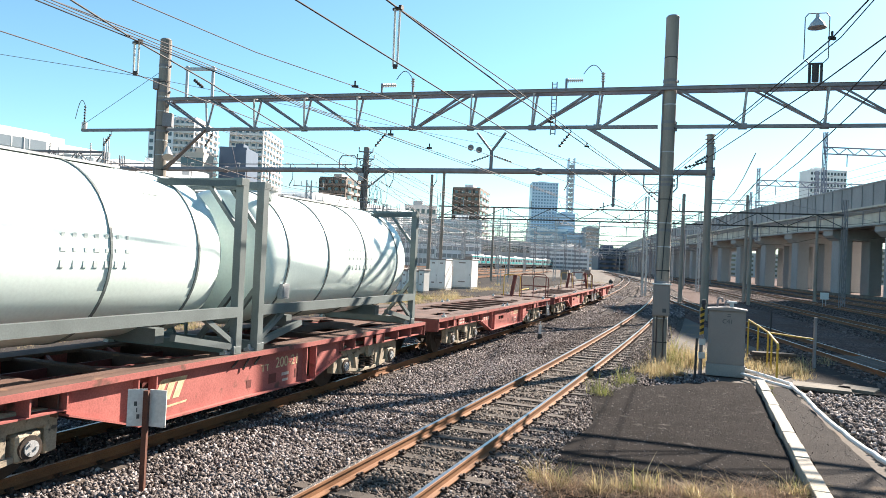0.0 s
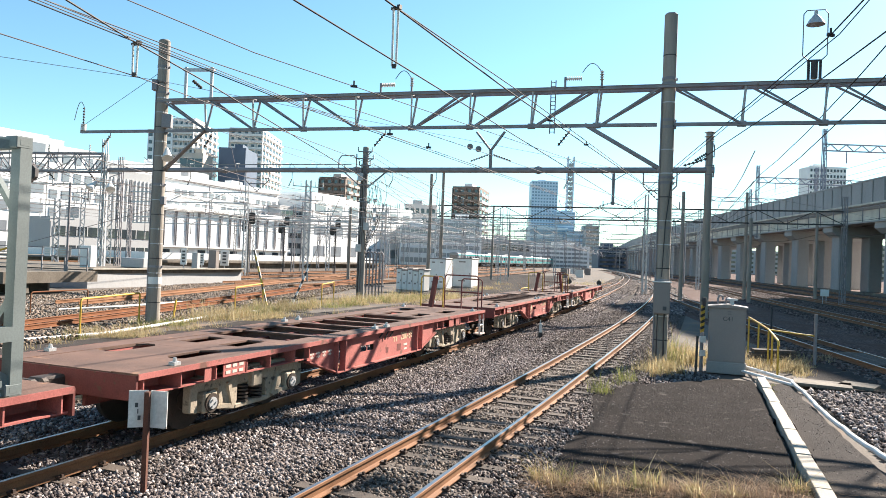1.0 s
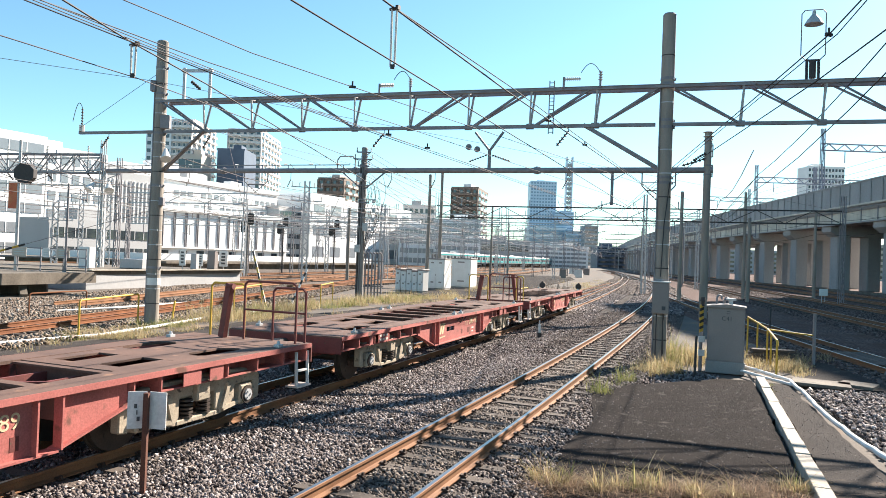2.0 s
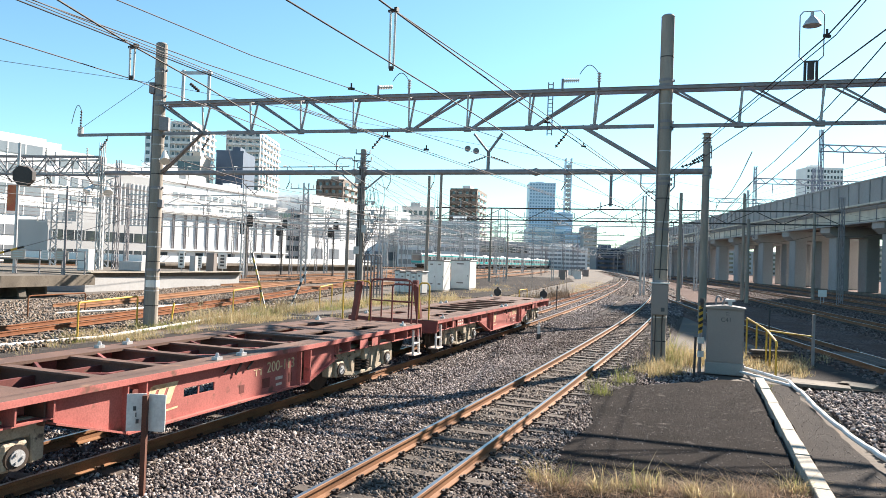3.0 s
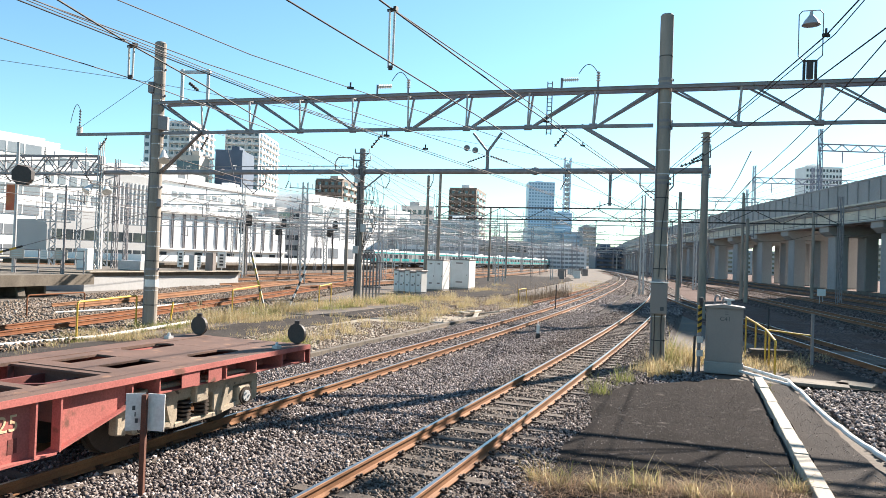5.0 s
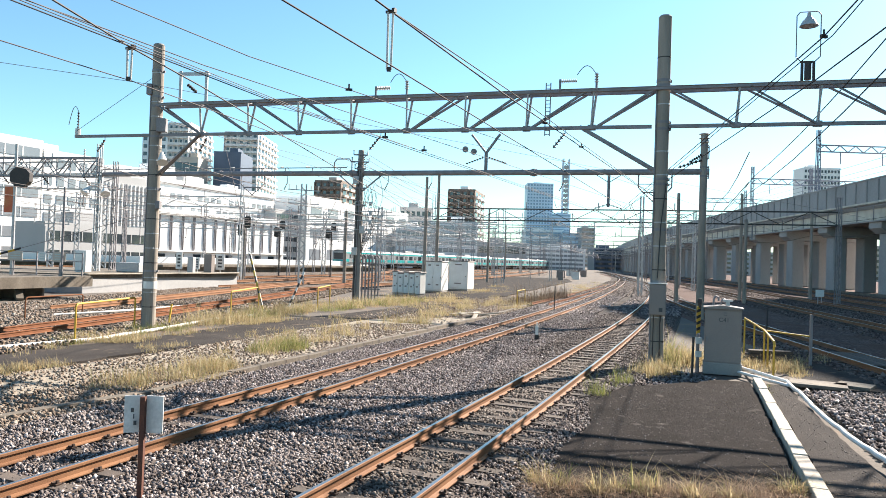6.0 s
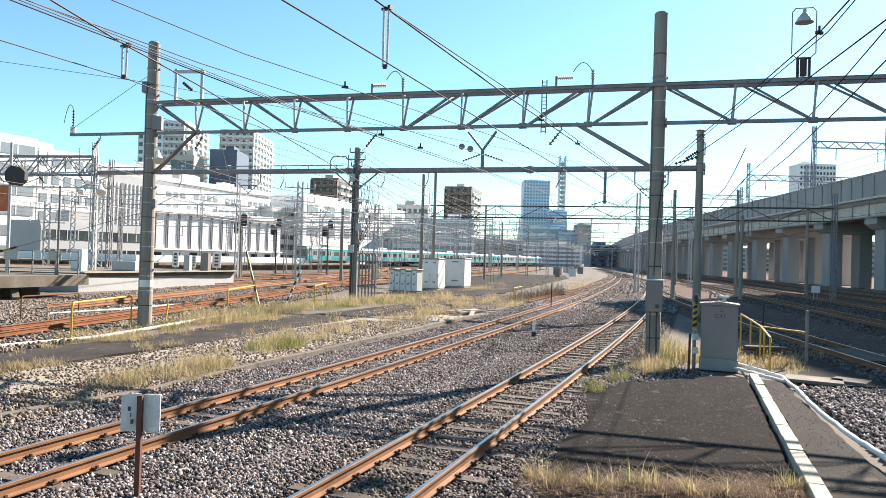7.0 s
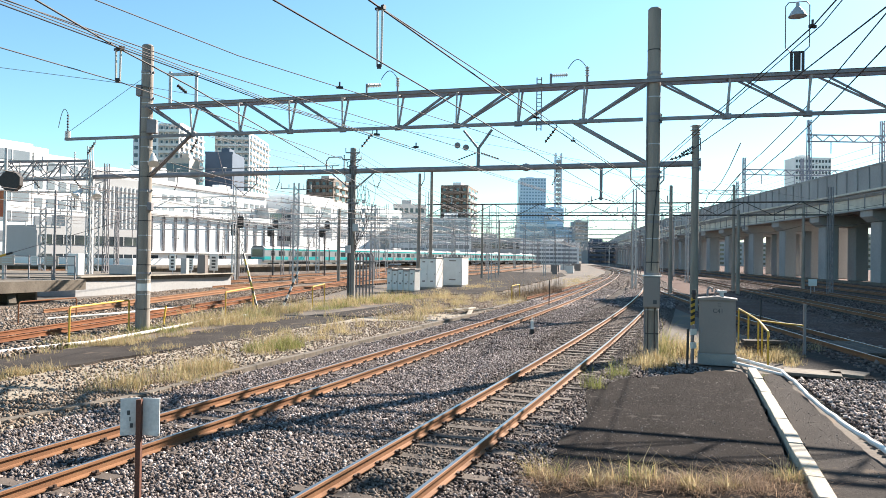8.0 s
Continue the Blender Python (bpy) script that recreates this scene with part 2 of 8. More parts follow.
def islands(bm):
    """The loose pieces of a bmesh, each as a bmesh of its own."""
    left, out = set(bm.verts), []
    while left:
        stack, seen = [next(iter(left))], set()
        while stack:
            v = stack.pop()
            if v not in seen:
                seen.add(v)
                stack += [e.other_vert(v) for e in v.link_edges]
        left -= seen
        b, mp = bmesh.new(), {}
        for v in sorted(seen, key=lambda q: q.index):
            mp[v] = b.verts.new(v.co)
        for f in sorted({f for v in seen for f in v.link_faces}, key=lambda q: q.index):
            b.faces.new([mp[v] for v in f.verts])
        out.append((min(v.index for v in seen), b))
    return [b for i, b in sorted(out, key=lambda q: q[0])]


def pieces(name, bm, mat, parent=None, label=""):
    """Links every loose piece of bm as a part of its own."""
    bm.verts.index_update()
    bm.faces.index_update()
    obs = [part(name, b, mat, parent, label) for b in islands(bm)]
    bm.free()
    return obs


def part(name, bm, mat, parent=None, label="", smooth=False):
    me = bpy.data.meshes.new(name)
    if smooth:
        for f in bm.faces:
            f.smooth = True
    bm.to_mesh(me)
    bm.free()
    return link_mesh(name, me, mat, parent, label)


def thing(name, label, category, m=None, group="", kind=""):
    ob = new(name)
    ob.empty_display_size = 0.2
    if m is not None:
        ob.matrix_world = m
    return tagged(ob, label, category, group, kind)


def box(bm, c, s, rz=0.0, m=None, bevel=0.0):
    """A box with centre c and sizes s, turned by rz degrees."""
    mm = (m or Matrix()) @ pose(*c, 0, 0, rz) @ Matrix.Diagonal((*s, 1))
    v = bmesh.ops.create_cube(bm, size=1, matrix=mm)["verts"]
    if bevel:
        es = {e for x in v for e in x.link_edges}
        bmesh.ops.bevel(bm, geom=list(es), offset=bevel, segments=1, affect="EDGES", profile=0.5)
    return v


def rod(bm, a, b, r, n=8, r2=None):
    """A round bar from a to b, r thick at a, r2 at b."""
    a, b = Vector(a), Vector(b)
    d = b - a
    mm = Matrix.Translation((a + b) / 2) @ d.to_track_quat("Z", "Y").to_matrix().to_4x4()
    bmesh.ops.create_cone(bm, cap_ends=True, segments=n, radius1=r, radius2=r if r2 is None else r2, depth=d.length, matrix=mm)


def bar(bm, a, b, w, h, up=(0, 0, 1)):
    """A square bar from a to b."""
    a, b = Vector(a), Vector(b)
    d = (b - a).normalized()
    u = Vector(up) - d * d.dot(Vector(up))
    if u.length < 1e-3:
        u = Vector((1, 0, 0)) - d * d.x
    u.normalize()
    s = d.cross(u)
    vs = [bm.verts.new(p + s * (i * w / 2) + u * (j * h / 2)) for p in (a, b) for i, j in ((-1, -1), (1, -1), (1, 1), (-1, 1))]
    for f in ((0, 1, 2, 3), (7, 6, 5, 4), (0, 4, 5, 1), (1, 5, 6, 2), (2, 6, 7, 3), (3, 7, 4, 0)):
        bm.faces.new([vs[i] for i in f])


def angle_bar(bm, a, b, w, t=0.012, up=(0, 0, 1)):
    """A rolled angle: two thin legs."""
    a, b = Vector(a), Vector(b)
    d = (b - a).normalized()
    u = Vector(up) - d * d.dot(Vector(up))
    if u.length < 1e-3:
        u = Vector((1, 0, 0)) - d * d.x
    u.normalize()
    s = d.cross(u)
    bar(bm, a + u * (w / 2), b + u * (w / 2), t, w, up)
    bar(bm, a + s * (w / 2), b + s * (w / 2), w, t, up)


def tube(bm, pts, r, n=6):
    for a, b in zip(pts, pts[1:]):
        rod(bm, a, b, r, n)


def prism(bm, poly, y0, y1, m=None):
    """A polygon in x, z drawn out along y."""
    m = m or Matrix()
    a = [bm.verts.new(m @ Vector((x, y0, z))) for x, z in poly]
    b = [bm.verts.new(m @ Vector((x, y1, z))) for x, z in poly]
    bm.faces.new(a[::-1])
    bm.faces.new(b)
    for i in range(len(a)):
        j = (i + 1) % len(a)
        bm.faces.new((a[i], a[j], b[j], b[i]))


def slab(bm, poly, z0, z1):
    a = [bm.verts.new((x, y, z0)) for x, y in poly]
    b = [bm.verts.new((x, y, z1)) for x, y in poly]
    f = [bm.faces.new(a[::-1]), bm.faces.new(b)]
    for i in range(len(a)):
        j = (i + 1) % len(a)
        bm.faces.new((a[i], a[j], b[j], b[i]))
    bmesh.ops.recalc_face_normals(bm, faces=bm.faces)


def smooth_curve(name, pts, r, mat, parent=None, label=""):
    cu = bpy.data.curves.new(name, "CURVE")
    cu.dimensions, cu.bevel_depth, cu.bevel_resolution = "3D", r, 1
    sp = cu.splines.new("POLY")
    sp.points.add(len(pts) - 1)
    for q, p in zip(sp.points, pts):
        q.co = (*p, 1)
    cu.materials.append(mat)
    ob = new(name, cu)
    if parent is not None:
        ob.parent = parent
    if label:
        tagged(ob, label)
    return ob


# ---- track alignments ----
class Line:
    """A centre line: start, heading, curvature before and after a bend."""

    def __init__(self, x0, y0, th, k0, s1, k1, lo=-30.0, hi=420.0, z=0.0, k2=None, s2=150.0):
        st = 0.25
        self.s = np.arange(lo, hi, st)
        k = k0 + (k1 - k0) / (1 + np.exp(-(self.s - s1) / 4))
        if k2 is not None:
            k = np.where(self.s > s2, k2, k)
        i0 = int(round(-lo / st))
        a = np.cumsum(k) * st
        self.a = a - a[i0] + th
        x, y = np.cumsum(np.sin(self.a)) * st, np.cumsum(np.cos(self.a)) * st
        self.x, self.y, self.z = x - x[i0] + x0, y - y[i0] + y0, z

    def at(self, s, off=0.0, z=0.0):
        a = float(np.interp(s, self.s, self.a))
        return Vector((float(np.interp(s, self.s, self.x)) + off * math.cos(a),
                       float(np.interp(s, self.s, self.y)) - off * math.sin(a), self.z + z))

    def heading(self, s):
        return float(np.interp(s, self.s, self.a))

    def pose_at(self, s, off=0.0, z=0.0):
        """x to the right, y ahead."""
        p = self.at(s, off, z)
        return Matrix.Translation(p) @ Matrix.Rotation(-self.heading(s), 4, "Z")


T1 = Line(-4.295, 10.512, 0.35938, -0.00116, 49.8, -0.00067)
T2 = Line(-0.198, 9.541, 0.37311, -0.00065, 14.0, -0.00156, k2=-0.0003, s2=120)


def sweep(name, line, stations, section, mats, parent, flat=None, label=""):
    """A section (offset, height) carried along a line; faces whose index is in flat take the second material."""
    n = len(section)
    vs, fs, mi = [], [], []
    for s in stations:
        for o, z in section:
            vs.append(line.at(s, o, z))
    for i in range(len(stations) - 1):
        for j in range(n):
            k = (j + 1) % n
            fs.append((i * n + j, i * n + k, (i + 1) * n + k, (i + 1) * n + j))
            mi.append(1 if flat and j in flat else 0)
    fs.append(tuple(range(n))[::-1])
    fs.append(tuple((len(stations) - 1) * n + j for j in range(n)))
    mi += [0, 0]
    me = bpy.data.meshes.new(name)
    me.from_pydata(vs, [], fs)
    for m in mats:
        me.materials.append(m)
    me.polygons.foreach_set("material_index", mi)
    me.update()
    return link_mesh(name, me, None, parent, label)


def rail_section(c):
    """Foot, web and head round the offset c, with the running surface at height 0."""
    return [(c - 0.062, -0.153), (c + 0.062, -0.153), (c + 0.062, -0.140), (c + 0.010, -0.122), (c + 0.009, -0.050), (c + 0.032, -0.036),
            (c + 0.032, -0.006), (c + 0.024, 0.0), (c - 0.024, 0.0), (c - 0.032, -0.006), (c - 0.032, -0.036), (c - 0.009, -0.050), (c - 0.010, -0.122), (c - 0.062, -0.140)]


def sleeper_mesh(name, mat):
    bm = bmesh.new()
    prism(bm, [(-0.115, -0.32), (0.115, -0.32), (0.10, -0.157), (-0.10, -0.157)], -1.0, 1.0, Matrix.Rotation(radians(90), 4, "Z"))
    bmesh.ops.recalc_face_normals(bm, faces=bm.faces)
    me = bpy.data.meshes.new(name)
    bm.to_mesh(me)
    bm.free()
    me.materials.append(mat)
    return me


def build_track(name, line, s0, s1, n_parts, label, railmat=None, topmat=None, clips=30):
    tr = thing(name, label, "railway track", kind="structure")
    st = list(np.arange(s0, min(s1, 60), 1.0)) + list(np.arange(max(s0, 60), s1, 4.0))
    for c in (-0.566, 0.566):
        sweep("rail", line, st, rail_section(c), (railmat or M_RAIL, topmat or M_RAILTOP), tr, flat=(7,))
    me = sleeper_mesh("sleeper", M_SLEEPER)
    s, i = s0, 0
    far = []
    rnd = random.Random(4)
    while s < s1:
        m = line.pose_at(s) @ pose(rnd.uniform(-0.03, 0.03), 0, rnd.uniform(-0.012, 0.006), 0, 0, rnd.uniform(-1, 1))
        if i < n_parts:
            o = new("sleeper", me)
            o.parent = tr
            o.matrix_world = m
        else:
            far.append(m)
        s, i = s + 0.61, i + 1
    if far:
        base = [v.co.copy() for v in me.vertices]
        faces = [tuple(p.vertices) for p in me.polygons]
        vs, fs = [], []
        for m in far:
            k = len(vs)
            vs += [m @ v for v in base]
            fs += [tuple(k + q for q in f) for f in faces]
        m2 = bpy.data.meshes.new("far_sleepers")
        m2.from_pydata(vs, [], fs)
        tagged(link_mesh("far_sleepers", m2, M_SLEEPER, tr), kind="stuff")
    if clips:
        bm = bmesh.new()
        s = max(s0, -10.0 + (s0 + 10.0) % 0.61)
        while s < clips:
            m = line.pose_at(s)
            for c in (-0.566, 0.566):
                for d in (-1, 1):
                    q = m @ Vector((c + d * 0.085, 0, -0.135))
                    box(bm, (0, 0, 0), (0.09, 0.075, 0.035), m=m @ pose(c + d * 0.085, 0, -0.140, 0, d * 14, 0))
                    box(bm, (0, 0, 0), (0.03, 0.03, 0.065), m=m @ pose(c + d * 0.105, 0, -0.125))
            s += 0.61
        tagged(part("rail_clips", bm, M_CLIP, tr), kind="stuff")
    return tr


# ---- ground ----
def sheet(name, poly, z, mat, label, category="ground", thick=0.0):
    bm = bmesh.new()
    if thick:
        slab(bm, poly, z - thick, z)
    else:
        f = bm.faces.new([bm.verts.new((x, y, z)) for x, y in poly])
        if f.normal.z < 0:
            f.normal_flip()
    return tagged(part(name, bm, mat), label, category, kind="structure")


sheet("ground", [(-2600, -600), (2600, -600), (2600, 4200), (-2600, 4200)], -0.30, M_GROUND, "brown gravelly soil of the rail yard", "ground")


def strip(name, line, s0, s1, o0, o1, z, mat, label, step=2.0, lo=None):
    """A bed beside a line with a gently sloping shoulder on both sides."""
    st = list(np.arange(s0, s1, step))
    sec = [(o0 - 0.35, -0.32), (o1 + 0.35, -0.32), (o1, z), (o0, z)]
    return tagged(sweep(name, line, st, sec, (mat,), None), label, "ballast bed", kind="structure")


strip("ballast_bed_1", T1, -29, 300, -2.0, 3.1, -0.195, M_BALLAST, "grey crushed stone ballast under the running track")
strip("ballast_bed_2", T2, -29, 300, -1.95, 1.75, -0.200, M_BALLAST, "grey crushed stone ballast under the curved track")
build_track("track_1", T1, -29.0, 300, 170, "rusty brown railway track on concrete sleepers")
build_track("track_2", T2, -29.0, 300, 170, "curving railway track on worn concrete sleepers with polished rails")

# ---- flat wagons ----
HALF = 6.98          # half the length of the frame
DECK = 1.06
WIDE = 1.25


def wheelset(parent, y):
    bm = bmesh.new()
    rod(bm, (-0.80, 0, 0), (0.80, 0, 0), 0.075, 10)
    for d in (-1, 1):
        rod(bm, (d * 0.50, 0, 0), (d * 0.535, 0, 0), 0.455, 24)
        rod(bm, (d * 0.535, 0, 0), (d * 0.625, 0, 0), 0.43, 24)
        rod(bm, (d * 0.625, 0, 0), (d * 0.645, 0, 0), 0.16, 12)
        for k in range(5):
            a = k * math.tau / 5
            rod(bm, (d * 0.627, 0.26 * math.cos(a), 0.26 * math.sin(a)), (d * 0.632, 0.26 * math.cos(a), 0.26 * math.sin(a)), 0.05, 8)
    ws = part("wheelset", bm, M_WHEEL, parent, "dark steel wheels on an axle")
    ws.location = (0, y, 0.43)
    return ws


def bogie_frame(parent, yc):
    """Cast side frames with axle windows, bearings, springs, brake gear and a bolster."""
    turn = Matrix.Rotation(radians(90), 4, "Z") @ Matrix.Scale(-1, 4, (0, 1, 0))
    side = [(-1.40, 0.33), (-1.40, 0.68), (-1.26, 0.80), (-0.70, 0.84), (0.70, 0.84), (1.26, 0.80), (1.40, 0.68), (1.40, 0.33), (1.24, 0.30), (1.24, 0.60), (0.80, 0.60),
            (0.80, 0.36), (0.66, 0.26), (0.42, 0.22), (0.36, 0.34), (0.36, 0.58), (-0.36, 0.58), (-0.36, 0.34), (-0.42, 0.22), (-0.66, 0.26), (-0.80, 0.36), (-0.80, 0.60), (-1.24, 0.60), (-1.24, 0.30)]
    bm = bmesh.new()
    box(bm, (0, yc, 0.62), (1.9, 0.42, 0.24), bevel=0.03)
    bf = part("bogie_frame", bm, M_BOGIE, parent, "dusty tan cast bogie frame")
    for d in (-1, 1):
        x = d * 0.98
        bm = bmesh.new()
        prism(bm, side, x - 0.07, x + 0.07, Matrix.Translation((0, yc, 0)) @ turn)
        bmesh.ops.recalc_face_normals(bm, faces=bm.faces)
        bmesh.ops.bevel(bm, geom=list(bm.edges), offset=0.016, segments=1, affect="EDGES", profile=0.5)
        part("side_frame", bm, M_BOGIE, bf)
        bm = bmesh.new()
        box(bm, (x, yc, 0.26), (0.16, 0.84, 0.07), bevel=0.012)
        part("spring_seat", bm, M_BOGIE, bf)
        for e in (-1, 1):
            yy = yc + e * 1.02
            bm = bmesh.new()
            box(bm, (d * 1.0, yy, 0.44), (0.20, 0.30, 0.30), bevel=0.03)
            part("axle_box", bm, M_BOGIE, bf)
            bm = bmesh.new()
            rod(bm, (d * 1.09, yy, 0.43), (d * 1.125, yy, 0.43), 0.135, 16)
            part("bearing", bm, M_WHEEL, bf, "dark greasy bearing housing")
            bm = bmesh.new()
            rod(bm, (d * 1.12, yy, 0.43), (d * 1.14, yy, 0.43), 0.085, 14)
            for k in range(3):
                q = k * math.tau / 3
                rod(bm, (d * 1.14, yy + 0.05 * math.cos(q), 0.43 + 0.05 * math.sin(q)), (d * 1.158, yy + 0.05 * math.cos(q), 0.43 + 0.05 * math.sin(q)), 0.016, 6)
            part("end_cap", bm, M_GALV, bf, "bare metal axle end cap")
            bm = bmesh.new()                           # brake hanger and lever
            bar(bm, (d * 1.07, yc + e * 0.62, 0.66), (d * 1.07, yc + e * 0.50, 0.30), 0.05, 0.07)
            bar(bm, (d * 1.07, yc + e * 0.50, 0.30), (d * 1.05, yc + e * 0.86, 0.34), 0.05, 0.06)
            part("brake_hanger", bm, M_BOGIE, bf)
        for g in (-0.18, 0.18):
            bm = bmesh.new()
            for k in range(5):
                rod(bm, (d * 0.99, yc + g, 0.30 + k * 0.055), (d * 0.99, yc + g, 0.325 + k * 0.055), 0.10, 10)
            part("spring", bm, M_WHEEL, bf)
        bm = bmesh.new()
        box(bm, (d * 1.08, yc + 0.02, 0.66), (0.12, 0.26, 0.30), bevel=0.02)
        part("damper_box", bm, M_BOGIE, bf)


def build_wagon(number, end, rails, emblem=False, slot=True, note=False, tail=False):
    """Open-frame flat wagon; end is the one with the rails, which are wide, slim or none."""
    w = thing("flat_wagon", "faded red open-frame container flat wagon with rusty deck", "wagon", group="wagons of the freight train")
    turn = Matrix.Rotation(radians(90), 4, "Z") @ Matrix.Scale(-1, 4, (0, 1, 0))
    top = DECK - 0.05
    for d in (-1, 1):
        x = d * (WIDE - 0.10)
        bm = bmesh.new()                               # deep web between the bogies, cut for the slot
        if slot:
            for y0, y1, z0, z1 in ((-1.74, -1.0, 0.40, top), (-0.38, 1.74, 0.40, top), (-1.0, -0.38, 0.40, 0.65), (-1.0, -0.38, 0.77, top)):
                box(bm, (x, (y0 + y1) / 2, (z0 + z1) / 2), (0.024, y1 - y0, z1 - z0))
            box(bm, (x - d * 0.01, -0.69, 0.71), (0.012, 0.03, 0.13))
        else:
            box(bm, (x, 0, (0.40 + top) / 2), (0.024, 3.48, top - 0.40))
        sill = part("side_sill", bm, M_RED, w, "faded salmon red side girder")
        for e in (-1, 1):
            bm = bmesh.new()
            prism(bm, [(e * 2.05, 0.40), (e * 3.0, 0.70), (e * 3.0, top), (e * 2.05, top)], x - 0.012, x + 0.012, turn)
            bmesh.ops.recalc_face_normals(bm, faces=bm.faces)
            part("tapered_web", bm, M_RED, sill)
            bm = bmesh.new()                           # web over the bogie, set back under the flange
            box(bm, (x - d * 0.30, e * (3.0 + HALF) / 2, DECK - 0.165), (0.02, HALF - 3.0, 0.23))
            part("inner_web", bm, M_RED, sill)
            bm = bmesh.new()
            box(bm, (x - d * 0.13, e * (3.0 + HALF) / 2, DECK - 0.285), (0.34, HALF - 3.0, 0.02))
            part("lower_flange", bm, M_RED, sill)
            for y0, y1 in ((4.86, 5.36), (5.62, 5.76)) if e < 0 else ((3.88, 4.22), (4.40, 4.68)):
                bm = bmesh.new()
                box(bm, (x + d * 0.085, e * (y0 + y1) / 2, DECK - 0.165), (0.014, y1 - y0, 0.21))
                part("panel", bm, M_RED, sill, "red plate with worn lettering")
            bm = bmesh.new()
            for yy in (3.05, 3.50, 4.20, 4.80, 5.50, 6.20, 6.86):
                box(bm, (x - d * 0.10, e * yy, DECK - 0.165), (0.36, 0.02, 0.22))
            pieces("bracket", bm, M_RED, sill)
            bm = bmesh.new()                           # stiffeners on both sides of the open pocket
            for yy in (1.75, 2.05):
                box(bm, (x + d * 0.03, e * yy, (0.40 + top) / 2), (0.13, 0.022, top - 0.40))
            pieces("stiffener", bm, M_RED, sill)
            bm = bmesh.new()
            bar(bm, (x, e * 2.0, 0.395), (x, e * 3.02, 0.715), 0.16, 0.024)
            part("bottom_flange", bm, M_RED, sill)
        bm = bmesh.new()
        bar(bm, (x, -2.02, 0.39), (x, 2.02, 0.39), 0.17, 0.024)
        part("bottom_flange", bm, M_RED, sill)
        bm = bmesh.new()
        bar(bm, (d * (WIDE - 0.21), -HALF, DECK - 0.02), (d * (WIDE - 0.21), HALF, DECK - 0.02), 0.42, 0.045)
        part("top_flange", bm, M_DECK, sill, "rust brown top flange")
        bm = bmesh.new()
        bar(bm, (d * (WIDE + 0.006), -HALF, DECK - 0.036), (d * (WIDE + 0.006), HALF, DECK - 0.036), 0.012, 0.075)
        part("flange_lip", bm, M_RED, sill)
    # deck: centre girder, cross members with diagonals, plated ends with openings
    # maroon here darkens girders and some braces for the shade below the deck
    for xx in (-0.30, 0.30):
        bm = bmesh.new()
        bar(bm, (xx, -HALF + 0.1, DECK - 0.30), (xx, HALF - 0.1, DECK - 0.30), 0.05, 0.40)
        part("centre_girder", bm, M_MAROON, w)
    for yy in (-3.1, -2.05, -1.0, 0.0, 1.0, 2.05, 3.1):
        bm = bmesh.new()
        bar(bm, (-WIDE + 0.3, yy, DECK - 0.03), (WIDE - 0.3, yy, DECK - 0.03), 0.15, 0.03)
        bar(bm, (-WIDE + 0.1, yy, DECK - 0.20), (WIDE - 0.1, yy, DECK - 0.20), 0.02, 0.32)
        part("cross_member", bm, M_DECK, w)
        if abs(yy) < 3:
            for e in (-1, 1):
                bm = bmesh.new()
                bar(bm, (e * 0.35, yy + 0.12, DECK - 0.13), (e * (WIDE - 0.14), yy + 0.62, DECK - 0.13), 0.04, 0.20)
                part("diagonal_brace", bm, M_RED if (int(yy * 10) + e) % 3 else M_MAROON, w)
    for e in (-1, 1):
        # plate pieces round the openings
        for a, b in ((3.15, 3.42), (4.20, 4.75), (5.72, HALF)):
            bm = bmesh.new()
            box(bm, (0, e * (a + b) / 2, DECK - 0.02), (1.70, b - a, 0.03))
            part("end_plate", bm, M_DECK, w, "rusty deck plate")
        for xx, wd, a, b in ((-0.72, 0.26, 3.42, 4.20), (0.0, 0.44, 3.42, 4.20), (0.72, 0.26, 3.42, 4.20), (0.0, 0.86, 4.75, 5.72)):
            bm = bmesh.new()
            box(bm, (xx, e * (a + b) / 2, DECK - 0.021), (wd, b - a, 0.03))
            part("end_plate", bm, M_DECK, w)
        for q in (-1, 1):                              # rounded corners of the long openings
            bm = bmesh.new()
            for yy, sy in ((4.75, 1), (5.72, -1)):
                for xx, sx in ((0.43, 1), (0.85, -1)):
                    prism(bm, [(xx, 0), (xx + sx * 0.14, 0), (xx, 0.14)], DECK - 0.036, DECK - 0.006,
                          Matrix.Diagonal((q, e, 1, 1)) @ Matrix.Translation((0, yy, 0)) @ Matrix(((1, 0, 0, 0), (0, 0, sy, 0), (0, 1, 0, 0), (0, 0, 0, 1))))
            bmesh.ops.recalc_face_normals(bm, faces=bm.faces)
            pieces("corner_plate", bm, M_DECK, w)
        # end beam takes maroon for the shade on the end face
        bm = bmesh.new()
        box(bm, (0, e * (HALF + 0.01), DECK - 0.17), (2 * WIDE, 0.03, 0.30))
        box(bm, (0, e * (HALF - 0.10), DECK - 0.32), (2 * WIDE - 0.3, 0.2, 0.03))
        part("end_beam", bm, M_MAROON, w)
        bm = bmesh.new()
        box(bm, (0, e * (HALF + 0.16), 0.86), (0.22, 0.42, 0.2), bevel=0.03)
        box(bm, (0.06, e * (HALF + 0.37), 0.86), (0.28, 0.14, 0.22), bevel=0.04)
        part("coupler", bm, M_WHEEL, w, "dark cast coupler")
        bm = bmesh.new()
        tube(bm, [(-0.35, e * (HALF + 0.05), 0.8), (-0.35, e * (HALF + 0.18), 0.5), (-0.33, e * (HALF + 0.33), 0.42), (-0.3, e * (HALF + 0.42), 0.6)], 0.022)
        part("brake_hose", bm, M_BLACKPAINT, w)
